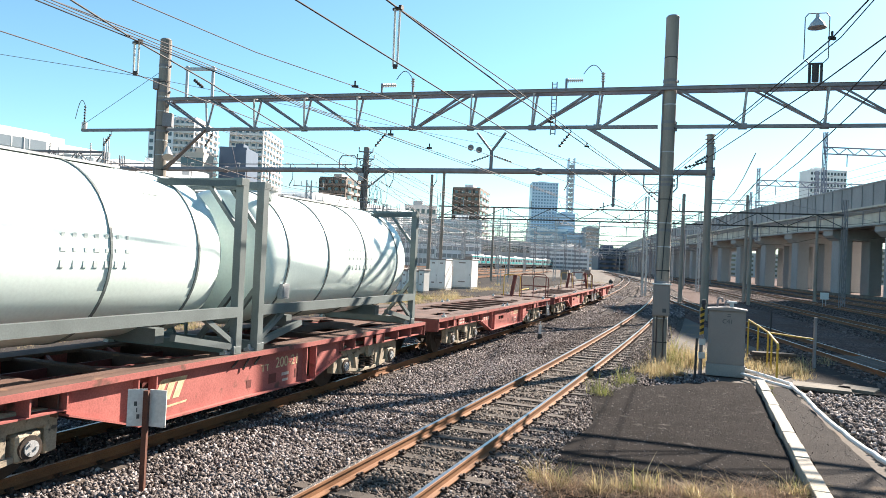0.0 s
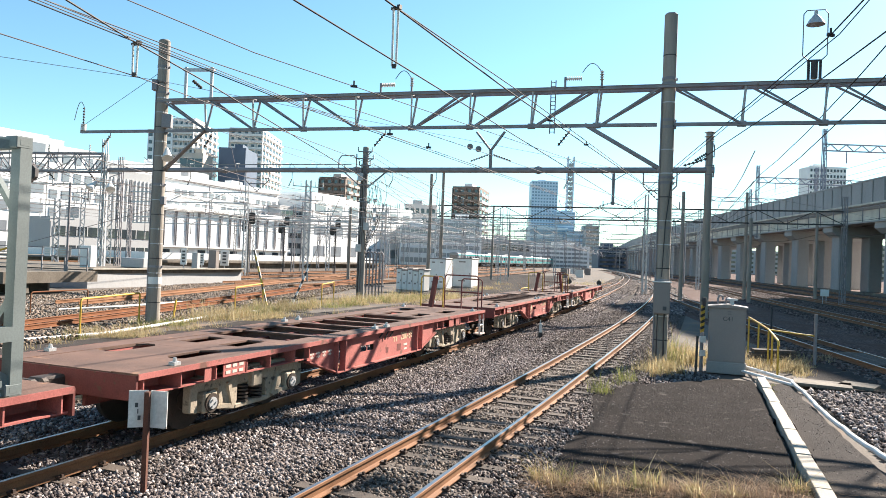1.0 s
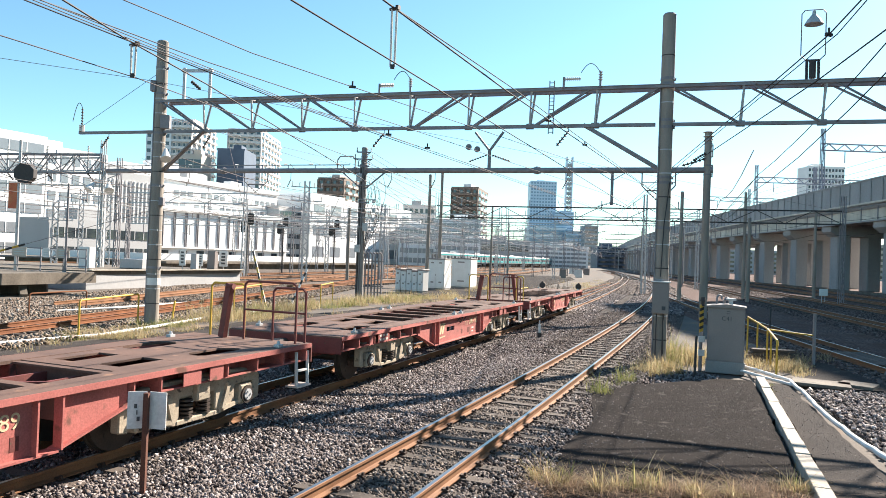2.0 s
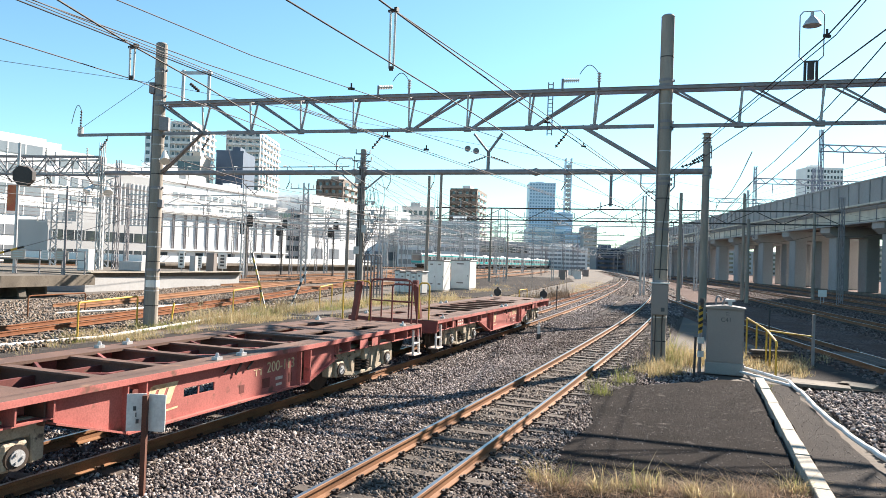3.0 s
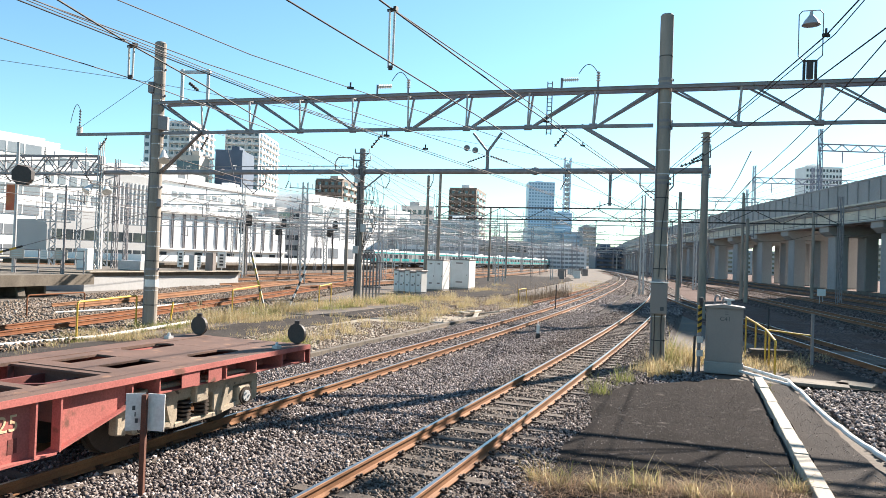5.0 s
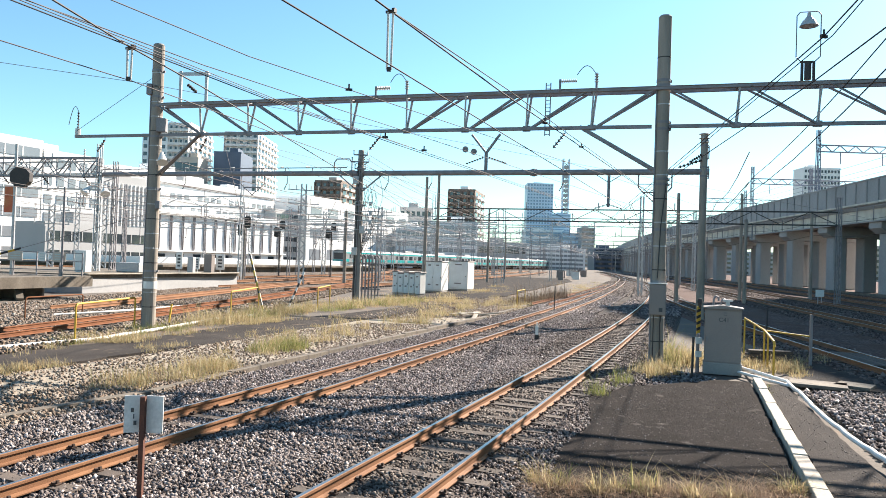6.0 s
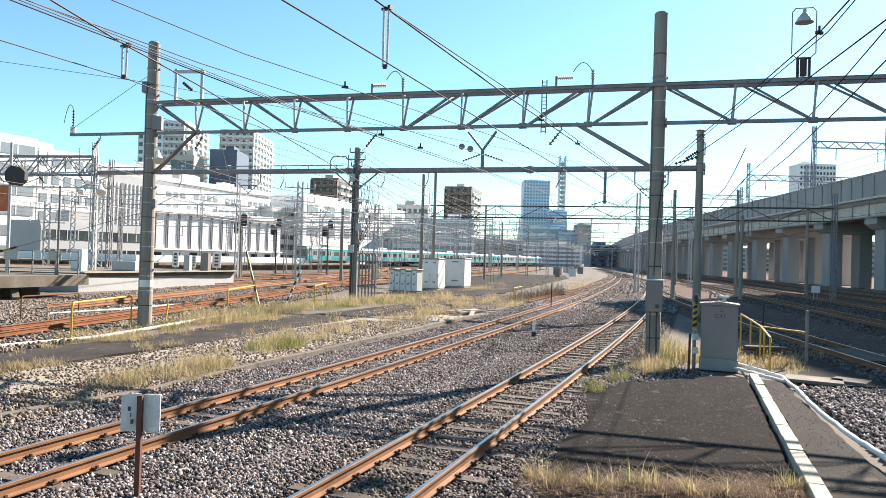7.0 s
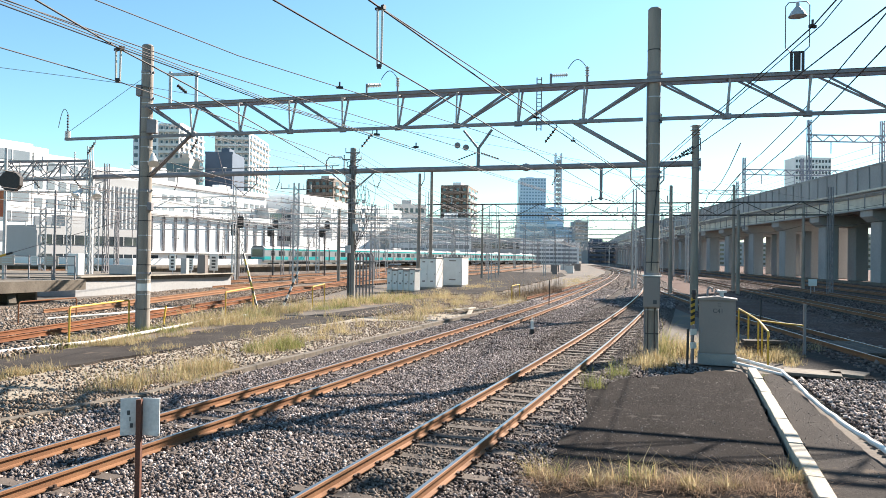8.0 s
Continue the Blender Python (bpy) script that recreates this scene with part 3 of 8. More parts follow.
        for q in (-1, 1):
            for k in (0.28, 6.2):
                bm = bmesh.new()
                box(bm, (q * (WIDE - 0.14), e * k, DECK + 0.02), (0.10, 0.12, 0.05))
                rod(bm, (q * (WIDE - 0.14), e * k, DECK + 0.03), (q * (WIDE - 0.14), e * k, DECK + 0.10), 0.035, 8, 0.02)
                part("container_lock", bm, M_GALV, w, "grey steel container lock")
        bogie_frame(w, e * 4.4)
        for k in (-1.02, 1.02):
            wheelset(w, e * 4.4 + k)
        # shunter's steps at the corners
        if e == end and rails:
            for q in (-1, 1):
                bm = bmesh.new()
                for k in (0, 0.34):
                    bar(bm, (q * (WIDE - 0.05), e * (HALF - 0.04 - k), DECK - 0.12), (q * (WIDE - 0.03), e * (HALF - 0.04 - k), 0.36), 0.05, 0.02, up=(0, 1, 0))
                box(bm, (q * (WIDE - 0.05), e * (HALF - 0.21), 0.62), (0.05, 0.34, 0.03))
                st = part("step", bm, M_WHITE, w, "white painted foot step")
                bm = bmesh.new()
                box(bm, (q * (WIDE - 0.10), e * (HALF - 0.21), 0.36), (0.24, 0.42, 0.03))
                part("tread", bm, M_TEXTW, st)
    for dims in (((0.5, -1.9, 0.62), (0.5, 0.9, 0.35)), ((-0.5, 1.9, 0.62), (0.4, 0.7, 0.32))):
        bm = bmesh.new()
        box(bm, *dims, bevel=0.03)
        part("brake_gear", bm, M_DARK, w)
    bm = bmesh.new()
    rod(bm, (-0.4, 0.2, 0.62), (-0.4, 1.2, 0.62), 0.2, 12)
    part("air_tank", bm, M_DARK, w)
    for d in (-1, 1):
        for dy, lx in ((0, 0.16), (0.28, 0.12), (-0.26, 0.1)):
            bm = bmesh.new()
            bar(bm, (d * (WIDE - 0.03), 0.15 + dy, DECK - 0.08), (d * (WIDE - 0.06), 0.05 + dy, DECK - 0.09 - lx), 0.02, 0.025)
            part("release_lever", bm, M_DARK, w)
    # rails and hand brake at the end
    ye = end * (HALF - 0.08)

    def hoop_rail(x0, x1, y0, y1, h, mat, label="", bar_at=0.0, r=0.021):
        bm = bmesh.new()
        a, b = Vector((x0, y0, DECK)), Vector((x1, y1, DECK))
        v, up = (b - a).normalized() * 0.06, Vector((0, 0, 1))
        tube(bm, [a, a + up * (h - 0.06), a + v + up * h, b - v + up * h, b + up * (h - 0.06), b], r)
        if bar_at:
            tube(bm, [a + up * bar_at, b + up * bar_at], r * 0.85)
        part("handrail", bm, mat, w, label)

    if rails == "wide":
        hoop_rail(0.50, 1.16, ye, ye, 0.92, M_MAROON, "dark red tubular handrail", 0.50)
        hoop_rail(0.0, 1.10, ye - end * 0.14, ye - end * 0.20, 1.02, M_MAROON, "dark red tubular handrail", 0.52)
        hoop_rail(-0.84, -0.10, ye, ye, 0.95, M_YELLOW, "worn yellow handrail")
        lean = ((-0.44, 0.0), (-0.28, 0.96))
    elif rails == "slim":
        hoop_rail(0.98, 0.70, ye, ye, 0.93, M_YELLOW, "worn yellow handrail")
        hoop_rail(0.42, -0.35, ye, ye, 1.0, M_MAROON, "dark red tubular handrail")
        lean = ((0.66, 0.0), (0.50, 0.98))
    if rails:
        bm = bmesh.new()
        (xa, za), (xb, zb) = lean
        bar(bm, (xa, ye - end * 0.16, DECK + za), (xb, ye - end * 0.20, DECK + zb), 0.09, 0.14)
        rod(bm, (xb - 0.06, ye - end * 0.20, DECK + zb - 0.05), (xb + 0.08, ye - end * 0.20, DECK + zb - 0.05), 0.055, 12)
        part("brake_column", bm, M_MAROON, w, "red hand brake column")
    if tail:
        for q in (-1, 1):
            bm = bmesh.new()
            rod(bm, (q * 1.04, HALF - 0.12, DECK + 0.18), (q * 1.04, HALF - 0.06, DECK + 0.18), 0.17, 20)
            bar(bm, (q * 1.04, HALF - 0.05, DECK - 0.02), (q * 1.04, HALF - 0.05, DECK + 0.30), 0.10, 0.03, up=(0, 1, 0))
            rod(bm, (q * 1.04, HALF - 0.09, DECK + 0.35), (q * 1.04, HALF - 0.09, DECK + 0.40), 0.05, 10)
            part("tail_disc", bm, M_DARK, w, "round black tail marker disc")
    # lettering on the sunny side
    face = WIDE - 0.084
    if number:
        cu = bpy.data.curves.new("lettering", "FONT")
        cu.body, cu.size, cu.extrude, cu.align_x = number, 0.24, 0.002, "CENTER"
        cu.materials.append(M_TEXTY)
        o = new("lettering", cu)
        o.parent = w
        o.matrix_world = Matrix.Translation((face, 1.27, 0.72)) @ Matrix(((0, 0, 1, 0), (1, 0, 0, 0), (0, 1, 0, 0), (0, 0, 0, 1)))
        for k in range(2):
            bm = bmesh.new()
            box(bm, (face - 0.0025, 0.58 + 0.12 * k, 0.80), (0.004, 0.09, 0.015))
            box(bm, (face - 0.0025, 0.60 + 0.12 * k, 0.755), (0.004, 0.025, 0.10))
            part("lettering", bm, M_TEXTY, w)
    for k, (yy, ww, hh) in enumerate(((0.25, 0.12, 0.12), (0.86, 0.20, 0.15), (1.22, 0.20, 0.05), (1.22, 0.16, 0.04), (1.55, 0.10, 0.15))):
        bm = bmesh.new()
        box(bm, (face - 0.0025, yy, 0.565 - 0.07 * (k == 3) + 0.03 * (k == 2)), (0.004, ww, hh))
        part("lettering", bm, M_TEXTW if k in (2, 3) else M_MAROON, w)
    if emblem:
        for a in (-1.72, -1.55, -1.38):
            bm = bmesh.new()
            prism(bm, [(a, 0.62), (a + 0.12, 0.62), (a + 0.24, 0.88), (a + 0.12, 0.88)], face - 0.004, face, turn)
            part("emblem", bm, M_TEXTY, w, "faded yellow emblem")
        for poly in ([(-1.72, 0.50), (-1.12, 0.535), (-1.10, 0.56), (-1.72, 0.53)], [(-1.6, 0.83), (-1.14, 0.83), (-1.11, 0.89), (-1.57, 0.89)]):
            bm = bmesh.new()
            prism(bm, poly, face - 0.004, face, turn)
            part("emblem", bm, M_TEXTY, w, "faded yellow emblem")
    if note:
        for k in range(4):
            bm = bmesh.new()
            box(bm, (face - 0.0025, -2.85 + k * 0.21, 0.82), (0.004, 0.13, 0.03))
            box(bm, (face - 0.0025, -2.85 + k * 0.21, 0.76), (0.004, 0.10, 0.03))
            box(bm, (face - 0.0025, -2.85 + k * 0.21, 0.79), (0.004, 0.03, 0.11))
            part("lettering", bm, M_TEXTW, w)
    for k in range(3):
        for r in range(2):
            bm = bmesh.new()
            box(bm, (WIDE + 0.004 - 0.010, -5.26 + k * 0.15, DECK - 0.125 - r * 0.085), (0.006, 0.10, 0.045))
            part("lettering", bm, M_TEXTW, w)
    return w


def build_tank():
    """A 20 ft tank container: frame, vessel with rings, ladder, hatch and walkway."""
    L, W2, H2 = 3.029, 1.219, 2.591
    t = thing("tank_container", "pale green cylindrical tank container in a grey-green steel frame", "tank container", group="tank containers on the wagon")
    prof = [(-2.94, 0.0), (-2.92, 0.40), (-2.86, 0.75), (-2.74, 1.00), (-2.58, 1.11), (-2.42, 1.14), (2.42, 1.14), (2.58, 1.11), (2.74, 1.00), (2.86, 0.75), (2.92, 0.40), (2.94, 0.0)]
    bm = bmesh.new()
    n = 48
    rings = [[bm.verts.new((r * math.cos(k * math.tau / n), y, 1.42 + r * math.sin(k * math.tau / n))) for k in range(n)] for y, r in prof[1:-1]]
    for a, b in zip(rings, rings[1:]):
        for k in range(n):
            bm.faces.new((a[k], a[(k + 1) % n], b[(k + 1) % n], b[k]))
    bm.faces.new(rings[0])
    bm.faces.new(rings[-1][::-1])
    bmesh.ops.recalc_face_normals(bm, faces=bm.faces)
    vessel = part("vessel", bm, M_TANK, t, "glossy pale green tank", smooth=True)
    for y in (-2.15, -0.85, 0.6, 2.1):
        bm = bmesh.new()
        for k in range(n):
            a, b = k * math.tau / n, (k + 1) * math.tau / n
            bar(bm, (1.146 * math.cos(a), y, 1.42 + 1.146 * math.sin(a)), (1.146 * math.cos(b), y, 1.42 + 1.146 * math.sin(b)), 0.035, 0.02, up=(math.cos(a), 0, math.sin(a)))
        part("band", bm, M_TANKFRAME, vessel)
    for e in (-1, 1):
        for d in (-1, 1):
            bm = bmesh.new()
            bar(bm, (d * (W2 - 0.065), e * (L - 0.065), 0.0), (d * (W2 - 0.065), e * (L - 0.065), H2), 0.13, 0.13, up=(0, 1, 0))
            for z in (0.06, H2 - 0.06):
                box(bm, (d * (W2 - 0.08), e * (L - 0.09), z), (0.165, 0.18, 0.12), bevel=0.01)
                box(bm, (d * (W2 + 0.002), e * (L - 0.09), z), (0.004, 0.09, 0.06))
            part("corner_post", bm, M_TANKFRAME, t)
        bm = bmesh.new()
        bar(bm, (-W2 + 0.1, e * (L - 0.07), H2 - 0.06), (W2 - 0.1, e * (L - 0.07), H2 - 0.06), 0.10, 0.12)
        bar(bm, (-W2 + 0.1, e * (L - 0.07), 0.07), (W2 - 0.1, e * (L - 0.07), 0.07), 0.12, 0.14)
        for d in (-1, 1):
            bar(bm, (d * 1.1, e * (L - 0.07), 0.95), (d * 0.45, e * (L - 0.07), 0.12), 0.07, 0.07)
            bar(bm, (d * 1.1, e * (L - 0.07), 1.85), (d * 0.55, e * (L - 0.07), 2.5), 0.06, 0.06)
        pieces("end_frame", bm, M_TANKFRAME, t)
        bm = bmesh.new()
        for d in (-1, 1):
            bar(bm, (d * (W2 - 0.07), e * (L - 0.1), 0.10), (d * (W2 - 0.1), e * 1.7, 0.34), 0.09, 0.09)
            bar(bm, (d * (W2 - 0.07), e * (L - 0.1), 0.15), (d * (W2 - 0.07), e * (L - 0.75), 0.55), 0.07, 0.07)
            bar(bm, (d * (W2 - 0.08), e * (L - 0.1), H2 - 0.08), (d * 0.55, e * 1.9, 2.42), 0.05, 0.09)
        bar(bm, (-0.9, e * 1.7, 0.35), (0.9, e * 1.7, 0.35), 0.16, 0.2)
        pieces("saddle", bm, M_TANKFRAME, t)
    for d in (-1, 1):
        bm = bmesh.new()
        bar(bm, (d * (W2 - 0.05), -L + 0.13, 0.62), (d * (W2 - 0.05), L - 0.13, 0.62), 0.10, 0.15)
        part("side_rail", bm, M_TANKFRAME, t)
    bm = bmesh.new()
    box(bm, (0, 0.2, 2.56), (0.55, 2.6, 0.03))
    for y in (-1.0, 0.2, 1.4):
        box(bm, (0, y, 2.52), (0.5, 0.05, 0.06))
    part("walkway", bm, M_GALV, t, "grey grating walkway")
    bm = bmesh.new()
    rod(bm, (0, -1.4, 2.48), (0, -1.4, 2.62), 0.28, 20)
    rod(bm, (0, -1.4, 2.62), (0, -1.4, 2.66), 0.31, 20)
    part("manhole", bm, M_GALV, t)
    bm = bmesh.new()
    for x in (-0.55, -0.2):
        bar(bm, (x, -L + 0.06, 0.1), (x, -L + 0.06, H2 - 0.1), 0.04, 0.04, up=(0, 1, 0))
    for k in range(8):
        rod(bm, (-0.55, -L + 0.06, 0.3 + 0.28 * k), (-0.2, -L + 0.06, 0.3 + 0.28 * k), 0.014, 6)
    part("ladder", bm, M_TANKFRAME, t)
    bm = bmesh.new()
    tube(bm, [(0.75, -2.3, 2.25), (0.8, -1.2, 2.21), (0.78, 0.3, 2.23), (0.83, 1.6, 2.19)], 0.012)
    part("cable", bm, M_TANKFRAME, t)
    bm = bmesh.new()
    box(bm, (1.06, -2.15, 0.88), (0.10, 0.20, 0.24))
    box(bm, (1.117, -2.15, 0.88), (0.006, 0.15, 0.19))
    part("document_box", bm, M_GALV, t)
    bm = bmesh.new()
    rnd = random.Random(3)
    for r in range(3):
        for k in range(7):
            z = 1.62 - r * 0.16
            x = math.sqrt(1.143 ** 2 - (z - 1.42) ** 2)
            box(bm, (x, -0.05 + k * 0.15, z), (0.003, rnd.uniform(0.03, 0.08), 0.05 if r < 2 else 0.08))
    pieces("lettering", bm, M_TEXTG, t, "small illegible stencilled lettering")
    bm = bmesh.new()
    prism(bm, [(-0.2, 0), (0.2, 0), (0, 0.34)], -0.004, 0.004, Matrix.Translation((0.35, L - 0.14, 1.95)))
    part("warning_plate", bm, M_YELLOW, t)
    return t


SPEED = 10.0


def s_train(t, n):
    """Where the middle of the wagon is along the line: 0 is the last one."""
    return 0.3 - 15.0 * n + (0.15 if n > 2 else 0.0) - SPEED * (t - 4.5)


wagon_last = build_wagon("200-25", -1, "slim", emblem=True, slot=False, tail=True)
wagon_113 = build_wagon("200-113", 1, "wide", emblem=True)
wagon_89 = build_wagon("200-89", 1, "wide", note=True)
wagon_tank = build_wagon("200-21", 1, "", emblem=True, slot=False)
wagon_front = build_wagon("", 1, "")
tank_a = build_tank()
tank_b = copy_thing(tank_a, Matrix())
tank_c = copy_thing(tank_a, Matrix())


def wagon_pose(s):
    a, b = T1.at(s - 4.4), T1.at(s + 4.4)
    d = b - a
    return Matrix.Translation((a + b) / 2) @ Matrix.Rotation(-math.atan2(d.x, d.y), 4, "Z")


def motions():
    steps = [k * 0.25 for k in range(33)]
    for w, n in ((wagon_last, 0), (wagon_113, 1), (wagon_89, 2), (wagon_tank, 3), (wagon_front, 4)):
        walk(w, [(t, wagon_pose(s_train(t, n))) for t in steps])
        turn = SPEED / 0.43
        for o in w.children:
            if o.name.startswith("wheelset"):
                y = o.location.y
                ts = [k / 15 for k in range(121)]
                walk(o, [(t, Matrix.Translation((0, y, 0.43)) @ Matrix.Rotation(turn * t * 0.98, 4, "X")) for t in ts])
    for tk, n, y in ((tank_a, 3, 3.36), (tank_b, 3, -3.08), (tank_c, 4, 3.36)):
        walk(tk, [(t, wagon_pose(s_train(t, n)) @ Matrix.Translation((0, y, DECK + 0.004))) for t in steps])
    train_motion()



# ---- overhead line gantries ----
def concrete_pole(m, h, r0, r1, label, name="catenary_pole", bands=(), mat=None, group="overhead line poles", rings=0):
    p = thing(name, label, "pole", m, group=group)
    bm = bmesh.new()
    rod(bm, (0, 0, -0.3), (0, 0, h), r0, 20, r1)
    part("shaft", bm, mat or M_POLE, p, smooth=False)
    bm = bmesh.new()
    rod(bm, (0, 0, h - 0.002), (0, 0, h + 0.05), r1 * 1.03, 20, r1 * 0.8)
    part("cap", bm, M_CONCRETE, p)
    for z in bands:
        bm = bmesh.new()
        r = r0 + (r1 - r0) * z / h + 0.012
        rod(bm, (0, 0, z - 0.04), (0, 0, z + 0.04), r, 20)
        box(bm, (r, 0, z), (0.08, 0.05, 0.07))
        part("clamp_band", bm, M_STEEL, p)
    for k in range(rings):
        z = 0.7 + (h - 1.2) * k / rings
        r = r0 + (r1 - r0) * z / h + 0.005
        bm = bmesh.new()
        rod(bm, (0, 0, z - 0.014), (0, 0, z + 0.014), r, 20)
        box(bm, (r * 0.6, -r * 0.8, z), (0.04, 0.03, 0.05), rz=-30)
        part("steel_strap", bm, M_GALV if k % 3 else M_DARK, p)
    return p


def insulator_string(bm, a, b, r=0.06, n=6):
    """A ribbed insulator turned in one piece."""
    a, b = Vector(a), Vector(b)
    d = b - a
    m = Matrix.Translation(a) @ d.to_track_quat("Z", "Y").to_matrix().to_4x4()
    L, seg = d.length, 8
    prof = [(0.0, r * 0.3)]
    for k in range(n):
        z = L * (k + 0.5) / n
        h = L / n * 0.28
        prof += [(z - h, r * 0.35), (z - h * 0.4, r), (z + h * 0.4, r * 0.8), (z + h, r * 0.35)]
    prof.append((L, r * 0.3))
    rings = [[bm.verts.new(m @ Vector((q * math.cos(j * math.tau / seg), q * math.sin(j * math.tau / seg), z))) for j in range(seg)] for z, q in prof]
    for p, q in zip(rings, rings[1:]):
        for j in range(seg):
            bm.faces.new((p[j], p[(j + 1) % seg], q[(j + 1) % seg], q[j]))
    bm.faces.new(rings[0][::-1])
    bm.faces.new(rings[-1])


PA = pose(-10.75, 25.75, -0.13)
PB = pose(6.12, 20.41, -0.2)
gl = concrete_pole(PA, 10.25, 0.24, 0.20, "tall round concrete catenary pole with steel bands", bands=(2.0, 5.0, 6.9, 8.0, 8.35, 9.3), rings=17)
bm = bmesh.new()
rod(bm, (0, 0, 1.36), (0, 0, 1.62), 0.242, 20)
part("white_band", bm, M_WHITE, gl, "white painted band")
for x, z, sx, sz in ((0.26, 7.3, 0.34, 0.5), (-0.22, 8.6, 0.2, 0.4), (0.24, 4.4, 0.16, 0.3)):
    bm = bmesh.new()
    box(bm, (x, -0.12, z), (sx, 0.24, sz), bevel=0.02)
    part("junction_box", bm, M_STEEL, gl)
bm = bmesh.new()
tube(bm, [(-0.2, -0.14, 0.0), (-0.2, -0.14, 3.2), (-0.17, -0.15, 5.5), (-0.18, -0.14, 8.4)], 0.022)
part("conduit", bm, M_STEEL, gl)
gr = concrete_pole(PB, 10.05, 0.205, 0.185, "weathered round concrete catenary pole beside the asphalt", bands=(2.4, 3.9, 5.2, 5.35, 6.8, 7.0, 8.05, 8.2), rings=13)
bm = bmesh.new()
tube(bm, [(-0.21, -0.05, 0.1), (-0.215, -0.05, 2.5), (-0.21, -0.06, 5.0), (-0.205, -0.05, 8.0)], 0.022)
part("conduit", bm, M_STEEL, gr)
bm = bmesh.new()
tube(bm, [(0.05, -0.21, 0.3), (0.02, -0.22, 1.2), (0.06, -0.21, 1.5)], 0.016)
tube(bm, [(-0.08, -0.2, 2.5), (-0.03, -0.21, 4.0), (0.1, -0.2, 5.2)], 0.014)
pieces("cable_piece", bm, M_BLACKPAINT, gr)


def truss_gantry():
    """Triangular lattice beam: two upper chords, one lower chord."""
    u, v = Vector((0.9536, -0.3012, 0)), Vector((0.3012, 0.9536, 0))
    o = Vector((-10.75, 25.75, 0))
    g = thing("lattice_gantry", "grey steel triangular lattice beam spanning the tracks between poles", "gantry")
    zt, zb = 7.89, 6.83
    ob0 = set(bpy.data.objects)
    top = 33.6
    for d in (-0.23, 0.23):
        bm = bmesh.new()
        bar(bm, o + u * 0.25 + v * d + Vector((0, 0, zt)), o + u * top + v * d + Vector((0, 0, zt)), 0.085, 0.085)
        bar(bm, o + u * 0.25 + v * d + Vector((0, 0, zt + 0.048)), o + u * top + v * d + Vector((0, 0, zt + 0.048)), 0.13, 0.012)
        part("top_chord", bm, M_STEEL, g)
    for a, b in ((-3.7, 17.4), (17.85, top)):
        bm = bmesh.new()
        bar(bm, o + u * a + Vector((0, 0, zb)), o + u * b + Vector((0, 0, zb)), 0.10, 0.10)
        part("bottom_chord", bm, M_STEEL, g)
    bays = [1.96 * k for k in range(1, 9)] + [17.62 + 2.05 * k for k in range(1, 8)]
    for x in bays:
        for d in (-0.23, 0.23):
            bm = bmesh.new()
            angle_bar(bm, o + u * x + Vector((0, 0, zb)), o + u * x + v * d + u * 0.08 + Vector((0, 0, zt)), 0.048)
            # paler steel than the chords, to put sunlight into the struts
            part("strut", bm, M_GALV, g)
        bm = bmesh.new()
        box(bm, tuple(o + u * x + Vector((0, 0, zb))), (0.24, 0.012, 0.18), rz=-17.5)
        part("gusset", bm, M_STEEL, g)
        bm = bmesh.new()
        bar(bm, o + u * x - v * 0.23 + Vector((0, 0, zt)), o + u * x + v * 0.23 + Vector((0, 0, zt)), 0.05, 0.05)
        part("cross_strut", bm, M_STEEL, g)
    diag = [(1.96 * k + 0.15, 1.96 * (k + 1) - 0.05) for k in range(0, 4)] + [(1.96 * (k + 1) - 0.1, 1.96 * k + 0.15) for k in range(5, 9)]
    diag += [(17.62 + 2.05 * k + 0.2, 17.62 + 2.05 * (k + 1) - 0.05) for k in range(0, 7)]
    for a, b in diag:
        for d in (-0.23, 0.23):
            bm = bmesh.new()
            angle_bar(bm, o + u * a + v * d + Vector((0, 0, zt)), o + u * b + v * (d * 0.12) + Vector((0, 0, zb)), 0.06)
            part("diagonal", bm, M_STEEL, g)
    for a, b in ((0.15, 1.96), (17.45, 15.3), (17.8, 19.9)):
        bm = bmesh.new()
        if a < 17.6:
            angle_bar(bm, o + u * a + Vector((0, 0, 5.35 if a < 1 else 5.55)), o + u * b + Vector((0, 0, zb)), 0.10)
            angle_bar(bm, o + u * a + v * 0.15 + Vector((0, 0, 5.35 if a < 1 else 5.55)), o + u * b + v * 0.05 + Vector((0, 0, zb)), 0.08)
        else:
            bar(bm, o + u * 17.8 + Vector((0, 0, 5.5)), o + u * 18.0 + Vector((0, 0, 5.5)), 0.1, 0.1)
        part("knee_brace", bm, M_STEEL, g)
    # support insulators, jumper loops and little posts on the beam
    def up(x, z, d=0.0):
        return o + u * x + v * d + Vector((0, 0, z))
    for x in (9.25, 15.2):
        bm = bmesh.new()
        insulator_string(bm, up(x - 0.42, zt + 0.28, -0.3), up(x + 0.05, zt + 0.28, -0.3), 0.075, 8)
        part("insulator", bm, M_PORCELAIN, g, "white ribbed insulator")
        bm = bmesh.new()
        bar(bm, up(x - 0.45, zt, -0.3), up(x - 0.45, zt + 0.34, -0.3), 0.06, 0.06, up=(0, 1, 0))
        rod(bm, up(x + 0.62, zt, -0.3), up(x + 0.62, zt + 0.45, -0.3), 0.035, 8)
        part("bracket", bm, M_STEEL, g)
        bm = bmesh.new()
        insulator_string(bm, up(x + 0.62, zt + 0.2, -0.3), up(x + 0.62, zt + 0.5, -0.3), 0.07, 4)
        part("insulator", bm, M_PORCELAIN, g)
        bm = bmesh.new()
